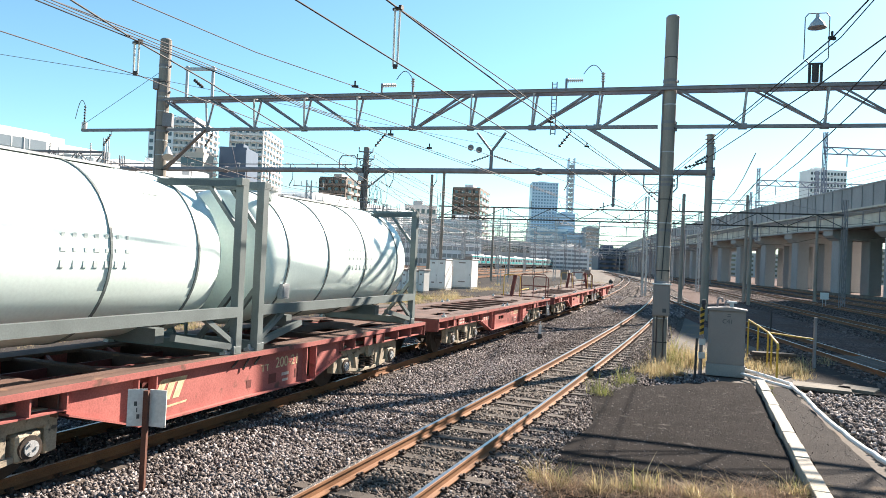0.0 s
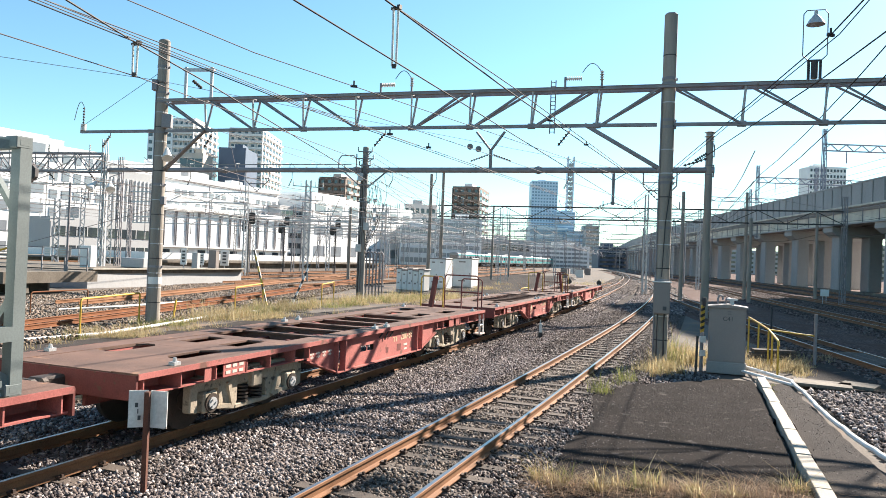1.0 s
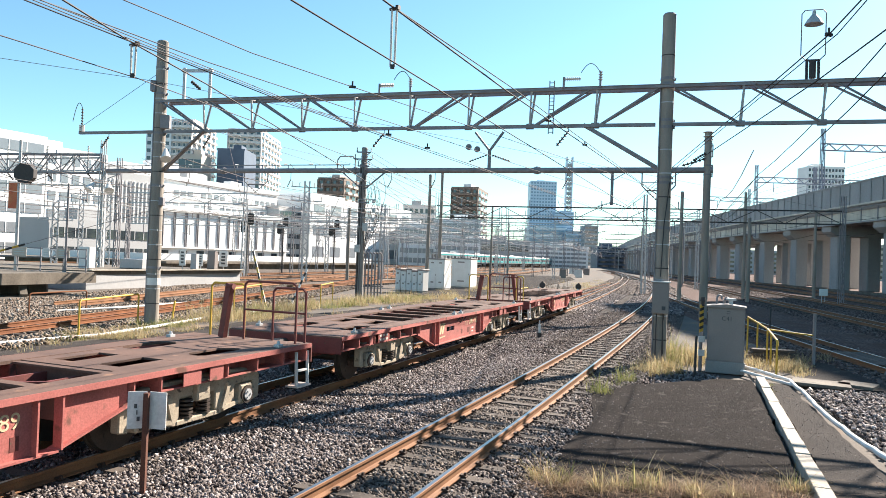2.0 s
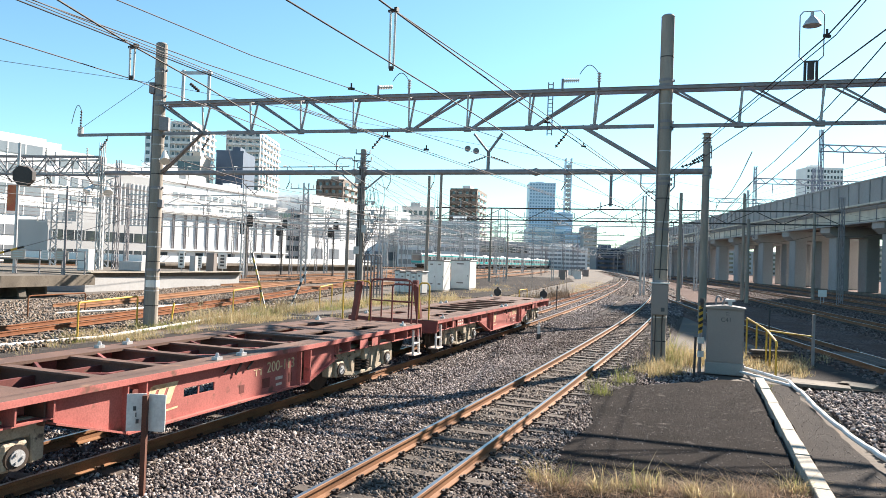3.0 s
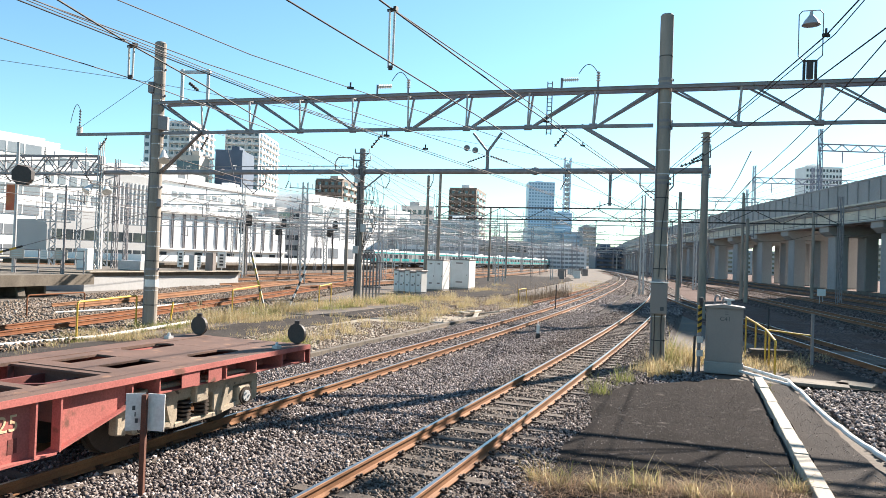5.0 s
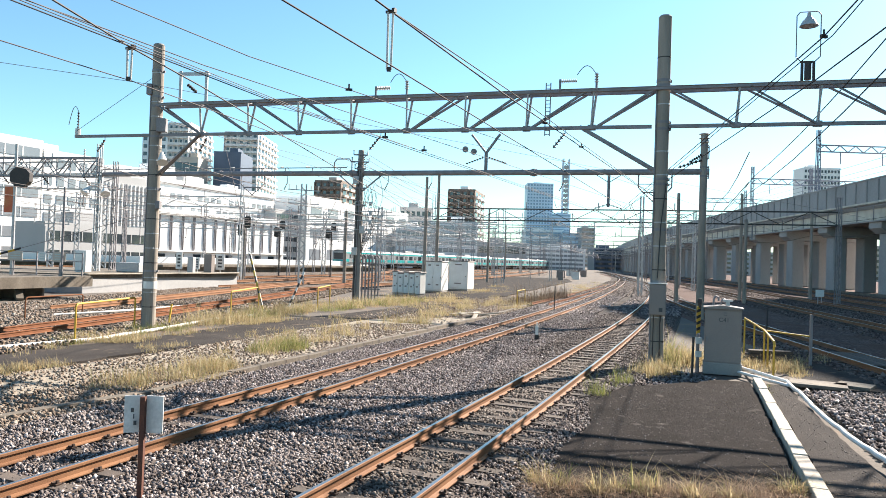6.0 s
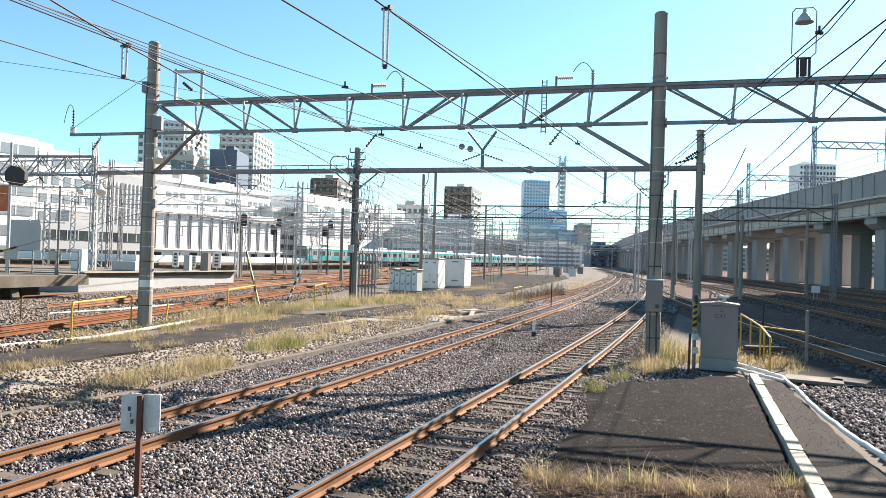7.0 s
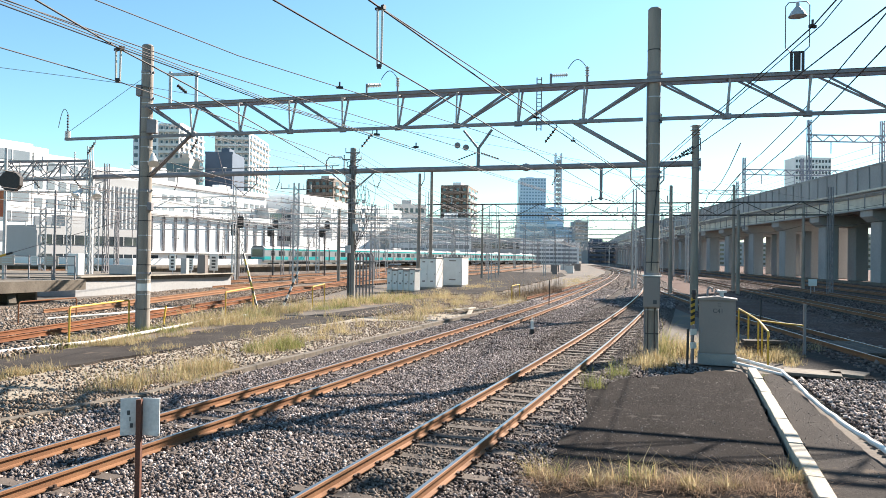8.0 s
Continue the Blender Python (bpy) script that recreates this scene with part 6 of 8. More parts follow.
# masts with lattice arms on the viaduct
for yy, zt in ((118.0, 26.4), (150.0, 24.6), (195.0, 24.6), (250.0, 24.0), (320.0, 24.0)):
    g = thing("viaduct_mast", "blue-grey lattice catenary portal on the viaduct", "gantry", group="viaduct portals")
    x = via(yy)
    for o in (0.3, 12.6):
        bm = bmesh.new()
        for dx, dy in ((-0.3, -0.3), (0.3, -0.3), (0.3, 0.3), (-0.3, 0.3)):
            bar(bm, (x + o + dx, yy + dy, 12.6), (x + o + dx * 0.7, yy + dy * 0.7, zt), 0.12, 0.12, up=(0, 1, 0))
        for k in range(12):
            a = 1 if k % 2 else -1
            z = 12.6 + k * (zt - 12.6) / 12
            bar(bm, (x + o - 0.3 * a, yy - 0.3, z), (x + o + 0.3 * a, yy - 0.3, z + (zt - 12.6) / 12), 0.08, 0.08)
        part("mast", bm, M_MAST, g)
    for z in (zt - 2.5, zt - 3.6):
        bm = bmesh.new()
        bar(bm, (x, yy, z), (x + 26, yy, z), 0.2, 0.2)
        part("chord", bm, M_MAST, g)
    bm = bmesh.new()
    for k in range(20):
        z0, z1 = (zt - 2.5, zt - 3.6) if k % 2 else (zt - 3.6, zt - 2.5)
        bar(bm, (x + 1.3 * k, yy, z0), (x + 1.3 * k + 1.3, yy, z1), 0.14, 0.14)
    for k in (4, 11):
        bar(bm, (x + k, yy, zt - 3.6), (x + k, yy, zt - 5.6), 0.12, 0.12, up=(0, 1, 0))
    part("lattice", bm, M_MAST, g)
for o, z in ((2.5, 18.2), (2.5, 19.4), (9.5, 18.2), (9.5, 19.4)):
    wire([(via(q) + o, q, z) for q in (118, 178, 236, 300)], 0.03, M_WIRE2, "taut overhead wire above the viaduct", back=60, ahead=80)

# unseen tall block added beyond the viaduct to cast shade on the sidings
building("station_tower", "unseen plain grey block that shades the sidings", 91.0, -25.0, 38.0, 136.0, 55.5, 0, M_FACADE2)
# added block, its navy standing in for the dark far end of the viaduct
block("dark_offices", "added dark block in place of the dim far end of the viaduct", 1046, 1110, 436, 430, 20, M_NAVY, floors=5, cols=6, style="bands")
block("station_annex", "long low white building with window bands beside the far main line", 897, 1030, 436, 330, 12, M_FACADE, floors=5, cols=18, glass=M_PALEGLASS, style="bands")


# ---- commuter train in the distance ----
T9 = Line(-32.0, 121.0, 0.443, -0.00075, 60.0, -0.00075, lo=-160, hi=420, z=0.35)
CAR = 20.0


def train_car(front):
    c = thing("train_car", "silver commuter train car with turquoise stripes", "train", group="cars of the commuter train")
    m = Matrix.Rotation(radians(0), 4, "Z")
    L = CAR - 0.5
    bm = bmesh.new()
    sec = [(-1.40, 1.0), (1.40, 1.0), (1.46, 1.4), (1.46, 3.05), (1.30, 3.45), (0.8, 3.68), (-0.8, 3.68), (-1.30, 3.45), (-1.46, 3.05), (-1.46, 1.4)]
    prism(bm, sec, -L / 2, L / 2)
    bmesh.ops.recalc_face_normals(bm, faces=bm.faces)
    body = part("body", bm, M_SILVER, c)
    for sx in (-1, 1):
        bm = bmesh.new()
        box(bm, (sx * 1.462, 0, 1.60), (0.02, L, 0.55))
        part("stripe", bm, M_TEAL, c, "turquoise stripe below the windows")
        bm = bmesh.new()
        box(bm, (sx * 1.462, 0, 3.12), (0.02, L, 0.30))
        part("stripe", bm, M_TEAL, c)
        for k in range(4):
            yy = -7.4 + k * 4.95
            bm = bmesh.new()
            box(bm, (sx * 1.465, yy, 2.05), (0.024, 1.3, 1.85))
            d = part("door", bm, M_SILVER, c)
            bm = bmesh.new()
            for q in (-0.32, 0.32):
                box(bm, (sx * 1.475, yy + q, 2.4), (0.012, 0.42, 0.8))
            part("pane", bm, M_GLASS, d)
            if k < 3:
                bm = bmesh.new()
                box(bm, (sx * 1.465, yy + 2.47, 2.38), (0.02, 1.8, 0.85))
                part("window", bm, M_GLASS, c)
    bm = bmesh.new()
    prism(bm, [(-1.32, 3.42), (1.32, 3.42), (1.0, 3.66), (0.4, 3.72), (-0.4, 3.72), (-1.0, 3.66)], -L / 2, L / 2)
    bmesh.ops.recalc_face_normals(bm, faces=bm.faces)
    part("roof", bm, M_STEEL, c, "dull grey ribbed roof")
    bm = bmesh.new()
    box(bm, (0, 0, 3.85), (1.9, 4.6, 0.4), bevel=0.08)
    part("air_conditioner", bm, M_FACADE2, c)
    bm = bmesh.new()
    for k in (-1, 1):
        for q in (-1.05, 1.05):
            rod(bm, (-0.6, k * 6.8 + q, 0.43), (0.6, k * 6.8 + q, 0.43), 0.43, 14)
        box(bm, (0, k * 6.8, 0.6), (2.2, 3.0, 0.35))
    box(bm, (0, 0, 0.72), (2.3, 8.0, 0.55))
    part("running_gear", bm, M_DARK, c)
    if front:
        bm = bmesh.new()
        box(bm, (0, -L / 2 - 0.02, 2.45), (2.3, 0.06, 1.25))
        part("windscreen", bm, M_GLASS, c)
        bm = bmesh.new()
        box(bm, (0, -L / 2 - 0.02, 1.45), (2.8, 0.05, 0.5))
        part("stripe", bm, M_TEAL, c)
    return c


car0 = train_car(True)
car1 = train_car(False)
cars = [car0, car1] + [copy_thing(car1, Matrix()) for k in range(8)]
TRAIN_V = 11.6
TRAIN_S = 1.0


def car_pose(s):
    a, b = T9.at(s - 6.8), T9.at(s + 6.8)
    d = b - a
    return Matrix.Translation((a + b) / 2) @ Matrix.Rotation(-math.atan2(d.x, d.y), 4, "Z")


def train_motion():
    for k, c in enumerate(cars):
        walk(c, [(t / 2, car_pose(TRAIN_S + CAR * (k + 0.5) + TRAIN_V * (8.0 - t / 2))) for t in range(17)])


# ---- yard tracks on both sides ----
T3 = Line(-13.75, 21.15, 0.14, -0.0030, 22.0, -0.0006, hi=200)
R1 = Line(12.85, 20.0, 0.125, 0.0016, 60.0, -0.0004, hi=260)
R2 = Line(22.6, 37.0, 0.20, 0.0004, 60.0, -0.0004, lo=-40, hi=300)


class Beside:
    """A line at a fixed distance from another."""

    def __init__(self, base, off, z=0.0):
        self.base, self.off, self.z = base, off, z

    def at(self, s, off=0.0, z=0.0):
        return self.base.at(s, self.off + off, z + self.z)

    def heading(self, s):
        return self.base.heading(s)

    def pose_at(self, s, off=0.0, z=0.0):
        return self.base.pose_at(s, self.off + off, z + self.z)


build_track("track_3", T3, -18.0, 110, 60, "disused rusty orange railway track", M_RUSTRAIL, M_RUSTRAIL, clips=0)
build_track("track_10", Line(6.35, 47.0, 0.325, -0.0004, 60.0, -0.0006, lo=-5, hi=90), 0.0, 56, 0, "rusty branch track joining the running track", M_RUSTRAIL, M_RUSTRAIL, clips=0)
build_track("track_4", Beside(T3, -4.6), 10.0, 150, 0, "rusty railway track beside the platform", M_RAIL, M_RAIL, clips=0)
build_track("track_5", Beside(T1, -22.0), 40.0, 230, 0, "rusty yard track on brown ballast", M_RAIL, M_RAIL, clips=0)
build_track("track_6", Beside(T1, -28.0), 40.0, 230, 0, "rusty yard track on brown ballast", M_RAIL, M_RAIL, clips=0)
build_track("track_7", Beside(T1, -34.0), 40.0, 230, 0, "rusty yard track on brown ballast", M_RAIL, M_RAIL, clips=0)
build_track("track_8", Beside(T1, -40.0), 50.0, 230, 0, "rusty yard track on brown ballast", M_RAIL, M_RAIL, clips=0)
build_track("track_9", T9, -60.0, 240, 0, "main line track far across the yard", M_RAIL, M_RAILTOP, clips=0)
build_track("siding_1", R1, -8.0, 200, 60, "dark siding track with a polished rail", M_RAIL, M_RAILTOP, clips=0)
build_track("siding_2", R2, -20.0, 200, 0, "dark siding track below the viaduct", M_RAIL, M_RAILTOP, clips=0)
build_track("siding_3", Beside(R2, 5.5), -20.0, 200, 0, "dark siding track below the viaduct", M_RAIL, M_RAILTOP, clips=0)
build_track("siding_4", Beside(R2, 10.5), -20.0, 200, 0, "dark siding track below the viaduct", M_RAIL, M_RAILTOP, clips=0)
build_track("siding_5", Beside(R2, 15.5), -20.0, 200, 0, "dark siding track below the viaduct", M_RAIL, M_RAILTOP, clips=0)
# shade over the sidings is put into this dark bed colour
M_DARKBED = ballast_material("shaded_bed", (0.036, 0.024, 0.021), (0.19, 0.13, 0.115), (0.095, 0.056, 0.042), 14.0)
M_BROWNBED = ballast_material("brown_bed", (0.06, 0.05, 0.042), (0.28, 0.235, 0.20), (0.13, 0.095, 0.07), 14.0)
sheet("siding_yard", [(10.2, 5.0), (11.0, 14.0), (12.0, 26.0), (16.0, 42.0), (24.0, 72.0), (42.0, 140.0), (70.0, 260.0), (110, 430), (230, 430), (190.0, 200.0), (160.0, 100.0), (150, 10), (40, 2)], -0.275, M_DARKBED, "siding ground with shade put into its dark colour", "ground")
strip("siding_bed_1", R1, -14, 220, -1.6, 1.5, -0.21, M_DARKBED, "siding ballast darkened to stand in for shade")
strip("siding_bed_2", R2, -36, 230, -2.6, 20.0, -0.22, M_DARKBED, "ballast of the sidings below the viaduct, darkened for shade", step=4)
strip("rusty_bed", T3, -30, 120, -8.0, 1.3, -0.215, M_BROWNBED, "brown rusty ballast under the disused track")
strip("yard_bed", T1, 60, 260, -60.0, -18.0, -0.252, M_BROWNBED, "brown ballast of the wide station yard", step=4)

# ---- paving ----
rnd = random.Random(21)


def ragged(pts, amount, step=0.35):
    out = []
    for a, b in zip(pts, pts[1:] + pts[:1]):
        a, b = Vector(a), Vector(b)
        n = max(1, int((b - a).length / step))
        for k in range(n):
            p = a + (b - a) * (k / n)
            out.append((p.x + rnd.uniform(-amount, amount), p.y + rnd.uniform(-amount, amount)))
    return out


sheet("asphalt_pad", ragged([(-1.6, -10.0), (-0.6, 1.0), (0.95, 7.0), (1.25, 8.6), (1.85, 10.8), (2.58, 12.35), (3.10, 14.95), (4.35, 16.5), (7.0, 17.9), (7.70, 17.7), (4.58, 8.9), (2.90, 4.0), (-1.2, -10.0)], 0.05), -0.165, M_ASPHALT, "dark worn asphalt pad beside the track", "asphalt", 0.12)
sheet("asphalt_strip", ragged([(3.20, 4.0), (4.85, 8.8), (7.98, 17.6), (8.45, 17.4), (7.6, 14.8), (6.6, 11.4), (5.6, 8.2), (4.4, 4.0)], 0.05), -0.175, M_PATH, "grey cracked asphalt strip beside the kerb", "asphalt", 0.12)
sheet("asphalt_path", ragged([(-20, 8.0), (-11.6, 18.6), (-9.3, 24.1), (-7.4, 30.7), (-4.7, 36.5), (-1.0, 46.0), (0.5, 45.5), (-2.0, 38), (-3.7, 32.6), (-6.1, 25.6), (-7.7, 21.1), (-9.1, 18.1), (-9.9, 15.9), (-14, 9.0)], 0.10, 0.6), -0.235, M_PATH, "grey asphalt path through dry grass", "path", 0.08)
sheet("asphalt_yard", ragged([(-2.0, 52.0), (4.0, 56.0), (10.0, 78.0), (21.0, 118.0), (24.0, 140.0), (2.0, 140.0), (0.0, 90.0), (-4.0, 60.0)], 0.2, 1.5), -0.228, M_PATH, "grey asphalt yard beside the equipment cabins", "asphalt", 0.08)
sheet("sandy_verge", ragged([(-9.0, 8.0), (-6.1, 13.0), (-5.2, 16.5), (-3.9, 20.0), (-0.1, 31.0), (2.0, 36.5), (-3.5, 33.0), (-6.0, 26.0), (-7.6, 21.0), (-9.6, 15.8), (-13.5, 9.0)], 0.1, 0.7), -0.245, material("sandy_gravel", (0.40, 0.345, 0.27), 0.95, second=(0.27, 0.225, 0.17), scale=0.9, fine=45, amount=0.6, bump=0.6, third=(0.15, 0.13, 0.11), cover=0.58), "pale sandy gravel verge", "verge", 0.05)
sheet("crossing_apron", ragged([(9.0, 17.2), (10.6, 17.0), (13.5, 20.0), (14.6, 23.0), (12.2, 23.3), (9.3, 18.4)], 0.06, 0.5), -0.185, M_PATH, "grey concrete apron at the track crossing", "apron", 0.08)
for i, (a, b, w) in enumerate((((8.75, 17.95), (9.9, 17.35), 0.9), ((9.95, 17.35), (10.5, 17.9), 0.8))):
    bm = bmesh.new()
    c = ((a[0] + b[0]) / 2, (a[1] + b[1]) / 2)
    box(bm, (c[0], c[1], -0.16), (math.hypot(b[0] - a[0], b[1] - a[1]), w, 0.08), rz=math.degrees(math.atan2(b[1] - a[1], b[0] - a[0])) + i * 4, bevel=0.01)
    tagged(part("paving_slab", bm, M_STAINED), "weathered grey concrete slab lying on gravel", "slab", "paving slabs")
for k in range(6):
    bm = bmesh.new()
    m = R1.pose_at(2.2) @ pose(-0.42 + k * 0.21, 0, -0.06)
    box(bm, (0, 0, 0), (0.19, 3.2, 0.09), m=m, bevel=0.008)
    tagged(part("crossing_plank", bm, M_SLEEPER), "weathered crossing plank between the rails", "plank", "crossing planks")


def kerb_run(name, pts, w, h, z, mat, label, piece=0.6, parent=None):
    """Kerb stones end to end along a polyline."""
    k = thing(name, label, "kerb", kind="structure")
    for a, b in zip(pts, pts[1:]):
        a, b = Vector((*a, 0)), Vector((*b, 0))
        L = (b - a).length
        n = max(1, round(L / piece))
        me = None
        rz = math.degrees(math.atan2(b.y - a.y, b.x - a.x))
        for i in range(n):
            c = a + (b - a) * ((i + 0.5) / n)
            if me is None:
                bm = bmesh.new()
                box(bm, (0, 0, 0), (L / n - 0.006, w, h), bevel=0.008)
                o = part("kerb_stone", bm, mat, k)
                me = o.data
            else:
                o = new("kerb_stone", me)
                o.parent = k
            o.matrix_world = pose(c.x, c.y, z + rnd.uniform(-0.012, 0.012), rnd.uniform(-1, 1), 0, rz + rnd.uniform(-0.6, 0.6))
    return k


kerb_run("kerb_1", [(7.86, 17.75), (4.71, 8.8), (3.06, 4.1)], 0.20, 0.22, -0.16, M_KERB, "pale concrete kerb along the asphalt pad", 0.9)
kerb_run("kerb_2", [(-10.0, 7.0), (-5.85, 14.2), (-5.06, 16.8), (-3.85, 20.0), (0.05, 31.0), (1.95, 36.0), (5.5, 47.5)], 0.20, 0.20, -0.285, M_STAINED, "low weathered concrete kerb beside the ballast", 1.2)

# ---- white cable pipes on the ground ----
def cable_pipe(pts, r, label):
    out = []
    for a, b in zip(pts, pts[1:]):
        a, b = Vector(a), Vector(b)
        out += [a + (b - a) * (k / 6) + Vector((rnd.uniform(-0.02, 0.02), rnd.uniform(-0.02, 0.02), 0)) for k in range(6)]
    out.append(Vector(pts[-1]))
    cu = smooth_curve("cable_pipe", out, r, M_WHITE)
    cu.data.bevel_resolution = 3
    tagged(cu, label, "pipe", "cable pipes")


cable_pipe([(8.3, 20.0, -0.1), (8.45, 18.85, -0.11), (8.58, 17.7, -0.12), (8.05, 15.9, -0.12), (7.42, 13.98, -0.13), (6.87, 11.85, -0.13), (6.57, 10.36, -0.13), (5.4, 6.0, -0.13)], 0.046, "white plastic cable pipe snaking over the gravel")
cable_pipe([(8.0, 19.6, -0.15), (8.15, 18.6, -0.15), (8.25, 17.9, -0.15), (8.42, 17.2, -0.15)], 0.04, "short white cable pipe at the cabinet's foot")
cable_pipe([(-16.0, 15.5, -0.22), (-12.3, 19.7, -0.22), (-10.9, 22.2, -0.22), (-10.4, 25.0, -0.22), (-9.8, 29.9, -0.22), (-8.8, 33.0, -0.22)], 0.06, "long white cable pipe beside the dry grass")
cable_pipe([(-16.0, 29.0, -0.16), (-14.4, 31.0, -0.1), (-13.8, 34.0, -0.14), (-12.6, 38.0, -0.16)], 0.05, "grey cable bundle beside the rusty track")


# ---- signalling cabinet and what stands round it ----
def letters(text, size, m, mat, parent):
    cu = bpy.data.curves.new("lettering", "FONT")
    cu.body, cu.size, cu.extrude, cu.align_x = text, size, 0.002, "CENTER"
    cu.materials.append(mat)
    o = new("lettering", cu)
    o.parent = parent
    o.matrix_local = m
    return o


cab = thing("signal_cabinet", "grey metal signalling cabinet with a pitched lid on a plinth", "cabinet", pose(7.645, 19.44, -0.27, 0, 0, -20))
bm = bmesh.new()
box(bm, (0, 0.30, 0.16), (1.0, 0.66, 0.32), bevel=0.015)
part("plinth", bm, M_CONCRETE, cab, "dark concrete plinth")
bm = bmesh.new()
box(bm, (0, 0.30, 1.05), (0.95, 0.58, 1.50), bevel=0.012)
part("body", bm, M_CABINET, cab)
bm = bmesh.new()
box(bm, (0, 0.005, 1.06), (0.89, 0.02, 1.42), bevel=0.006)
door = part("door", bm, M_CABINET, cab)
bm = bmesh.new()
box(bm, (-0.40, -0.02, 0.95), (0.03, 0.03, 0.12))
part("handle", bm, M_STEEL, door)
for z in (0.55, 1.0, 1.45):
    bm = bmesh.new()
    rod(bm, (0.45, -0.012, z - 0.05), (0.45, -0.012, z + 0.05), 0.012, 8)
    part("hinge", bm, M_STEEL, door)
bm = bmesh.new()
prism(bm, [(-0.515, 1.80), (0.515, 1.80), (0.515, 1.84), (0, 1.90), (-0.515, 1.84)], -0.06, 0.66)
part("lid", bm, M_CABINET, cab, "grey pitched metal lid")
letters("C41", 0.165, Matrix.Translation((0.02, -0.012, 1.45)) @ Matrix.Rotation(radians(90), 4, "X"), M_TEXTD, cab)
bm = bmesh.new()
for k in range(2):
    box(bm, (0.05, -0.007, 1.70 - 0.06 * k), (0.09, 0.004, 0.015))
part("plate", bm, M_TEXTD, cab)
for x, y, z in ((-0.25, 0.5, 2.05), (-0.05, 0.55, 1.98)):
    bm = bmesh.new()
    tube(bm, [(x, y, 1.75), (x, y, z), (x + 0.05, y, z + 0.08), (x + 0.12, y, z + 0.05), (x + 0.13, y, z - 0.05)], 0.028, 8)
    part("vent_pipe", bm, M_STEEL, cab)
bm = bmesh.new()
box(bm, (0.12, 0.4, 2.02), (0.26, 0.2, 0.05))
box(bm, (0.12, 0.4, 1.93), (0.1, 0.1, 0.14))
part("vent_cap", bm, M_GALV, cab)

sp = thing("striped_post", "post with yellow and black hazard stripes beside the cabinet", "post", pose(7.16, 19.98, -0.2))
bm = bmesh.new()
rod(bm, (0, 0, -0.1), (0, 0, 1.0), 0.05, 10)
part("shaft", bm, M_STEEL, sp)
for k in range(9):
    bm = bmesh.new()
    prism(bm, [(-0.05, 0.98 + k * 0.085), (0.05, 1.03 + k * 0.085), (0.05, 1.115 + k * 0.085), (-0.05, 1.065 + k * 0.085)], -0.03, 0.03)
    part("stripe", bm, M_BLACKPAINT if k % 2 else M_YELLOW, sp)
for z in (0.42, 0.80):
    bm = bmesh.new()
    box(bm, (0, -0.06, z), (0.17, 0.05, 0.17))
    part("switch_box", bm, M_WHITE, sp)
bm = bmesh.new()
rod(bm, (0.03, 0, 1.72), (0.03, 0, 1.86), 0.05, 10)
rod(bm, (0.03, 0, 1.86), (0.03, 0, 1.98), 0.09, 14, 0.05)
part("lamp_head", bm, M_DARK, sp)

# yellow handrail with steps behind the cabinet
hr = thing("yellow_handrail", "yellow tubular handrail beside low steps", "handrail")
posts = [((9.06, 19.46), 0.68), ((9.55, 20.9), 0.74), ((9.84, 21.79), 0.79), ((10.15, 23.2), 0.87), ((10.45, 24.67), 0.95)]
for (x, y), z in posts:
    bm = bmesh.new()
    rod(bm, (x, y, -0.3), (x, y, z), 0.03, 8)
    part("post", bm, M_YELLOW, hr)
bm = bmesh.new()
tube(bm, [(9.02, 19.35, 0.55), (9.06, 19.46, 0.68)] + [(x, y, z) for (x, y), z in posts[1:]], 0.03, 8)
part("rail", bm, M_YELLOW, hr)
bm = bmesh.new()
tube(bm, [(9.84, 21.79, 0.79), (10.6, 21.55, 0.72), (11.09, 21.45, 0.68)], 0.025, 8)
part("rail", bm, M_YELLOW, hr)
bm = bmesh.new()
bar(bm, (11.09, 21.45, -0.3), (11.09, 21.45, 1.34), 0.07, 0.07, up=(0, 1, 0))
tagged(part("grey_post", bm, M_STEEL), "rusty grey square post at the crossing", "post")
for k in range(3):
    bm = bmesh.new()
    box(bm, (10.3 + k * 0.05, 22.6 + k * 0.02, -0.2 + k * 0.12), (1.3, 0.5 - k * 0.06, 0.10), rz=-12 + 3 * k)
    tagged(part("old_sleeper", bm, M_SLEEPER), "stacked grey weathered timber sleeper on dry grass", "sleeper", "stacked sleepers")

# box on the catenary pole
pb = thing("pole_box", "light grey equipment box strapped to the pole", "box", pose(6.03, 20.10, 1.26, 0, 0, -17))
bm = bmesh.new()
box(bm, (0, 0, 0.44), (0.46, 0.22, 0.88), bevel=0.015)
part("body", bm, M_CABINET, pb)
bm = bmesh.new()
box(bm, (0, -0.118, 0.44), (0.42, 0.012, 0.82), bevel=0.004)
d = part("door", bm, M_CABINET, pb)
bm = bmesh.new()
box(bm, (0.09, -0.13, 0.16), (0.10, 0.012, 0.11))
part("label_plate", bm, M_TEXTD, d)
bm = bmesh.new()
box(bm, (0, 0, 0.90), (0.52, 0.28, 0.03))
part("lid", bm, M_WHITE, pb)
for x in (-0.1, 0.08):
    bm = bmesh.new()
    rod(bm, (x, 0.05, -1.5), (x, 0.05, 0.02), 0.016, 8)
    part("conduit", bm, M_DARK, pb)

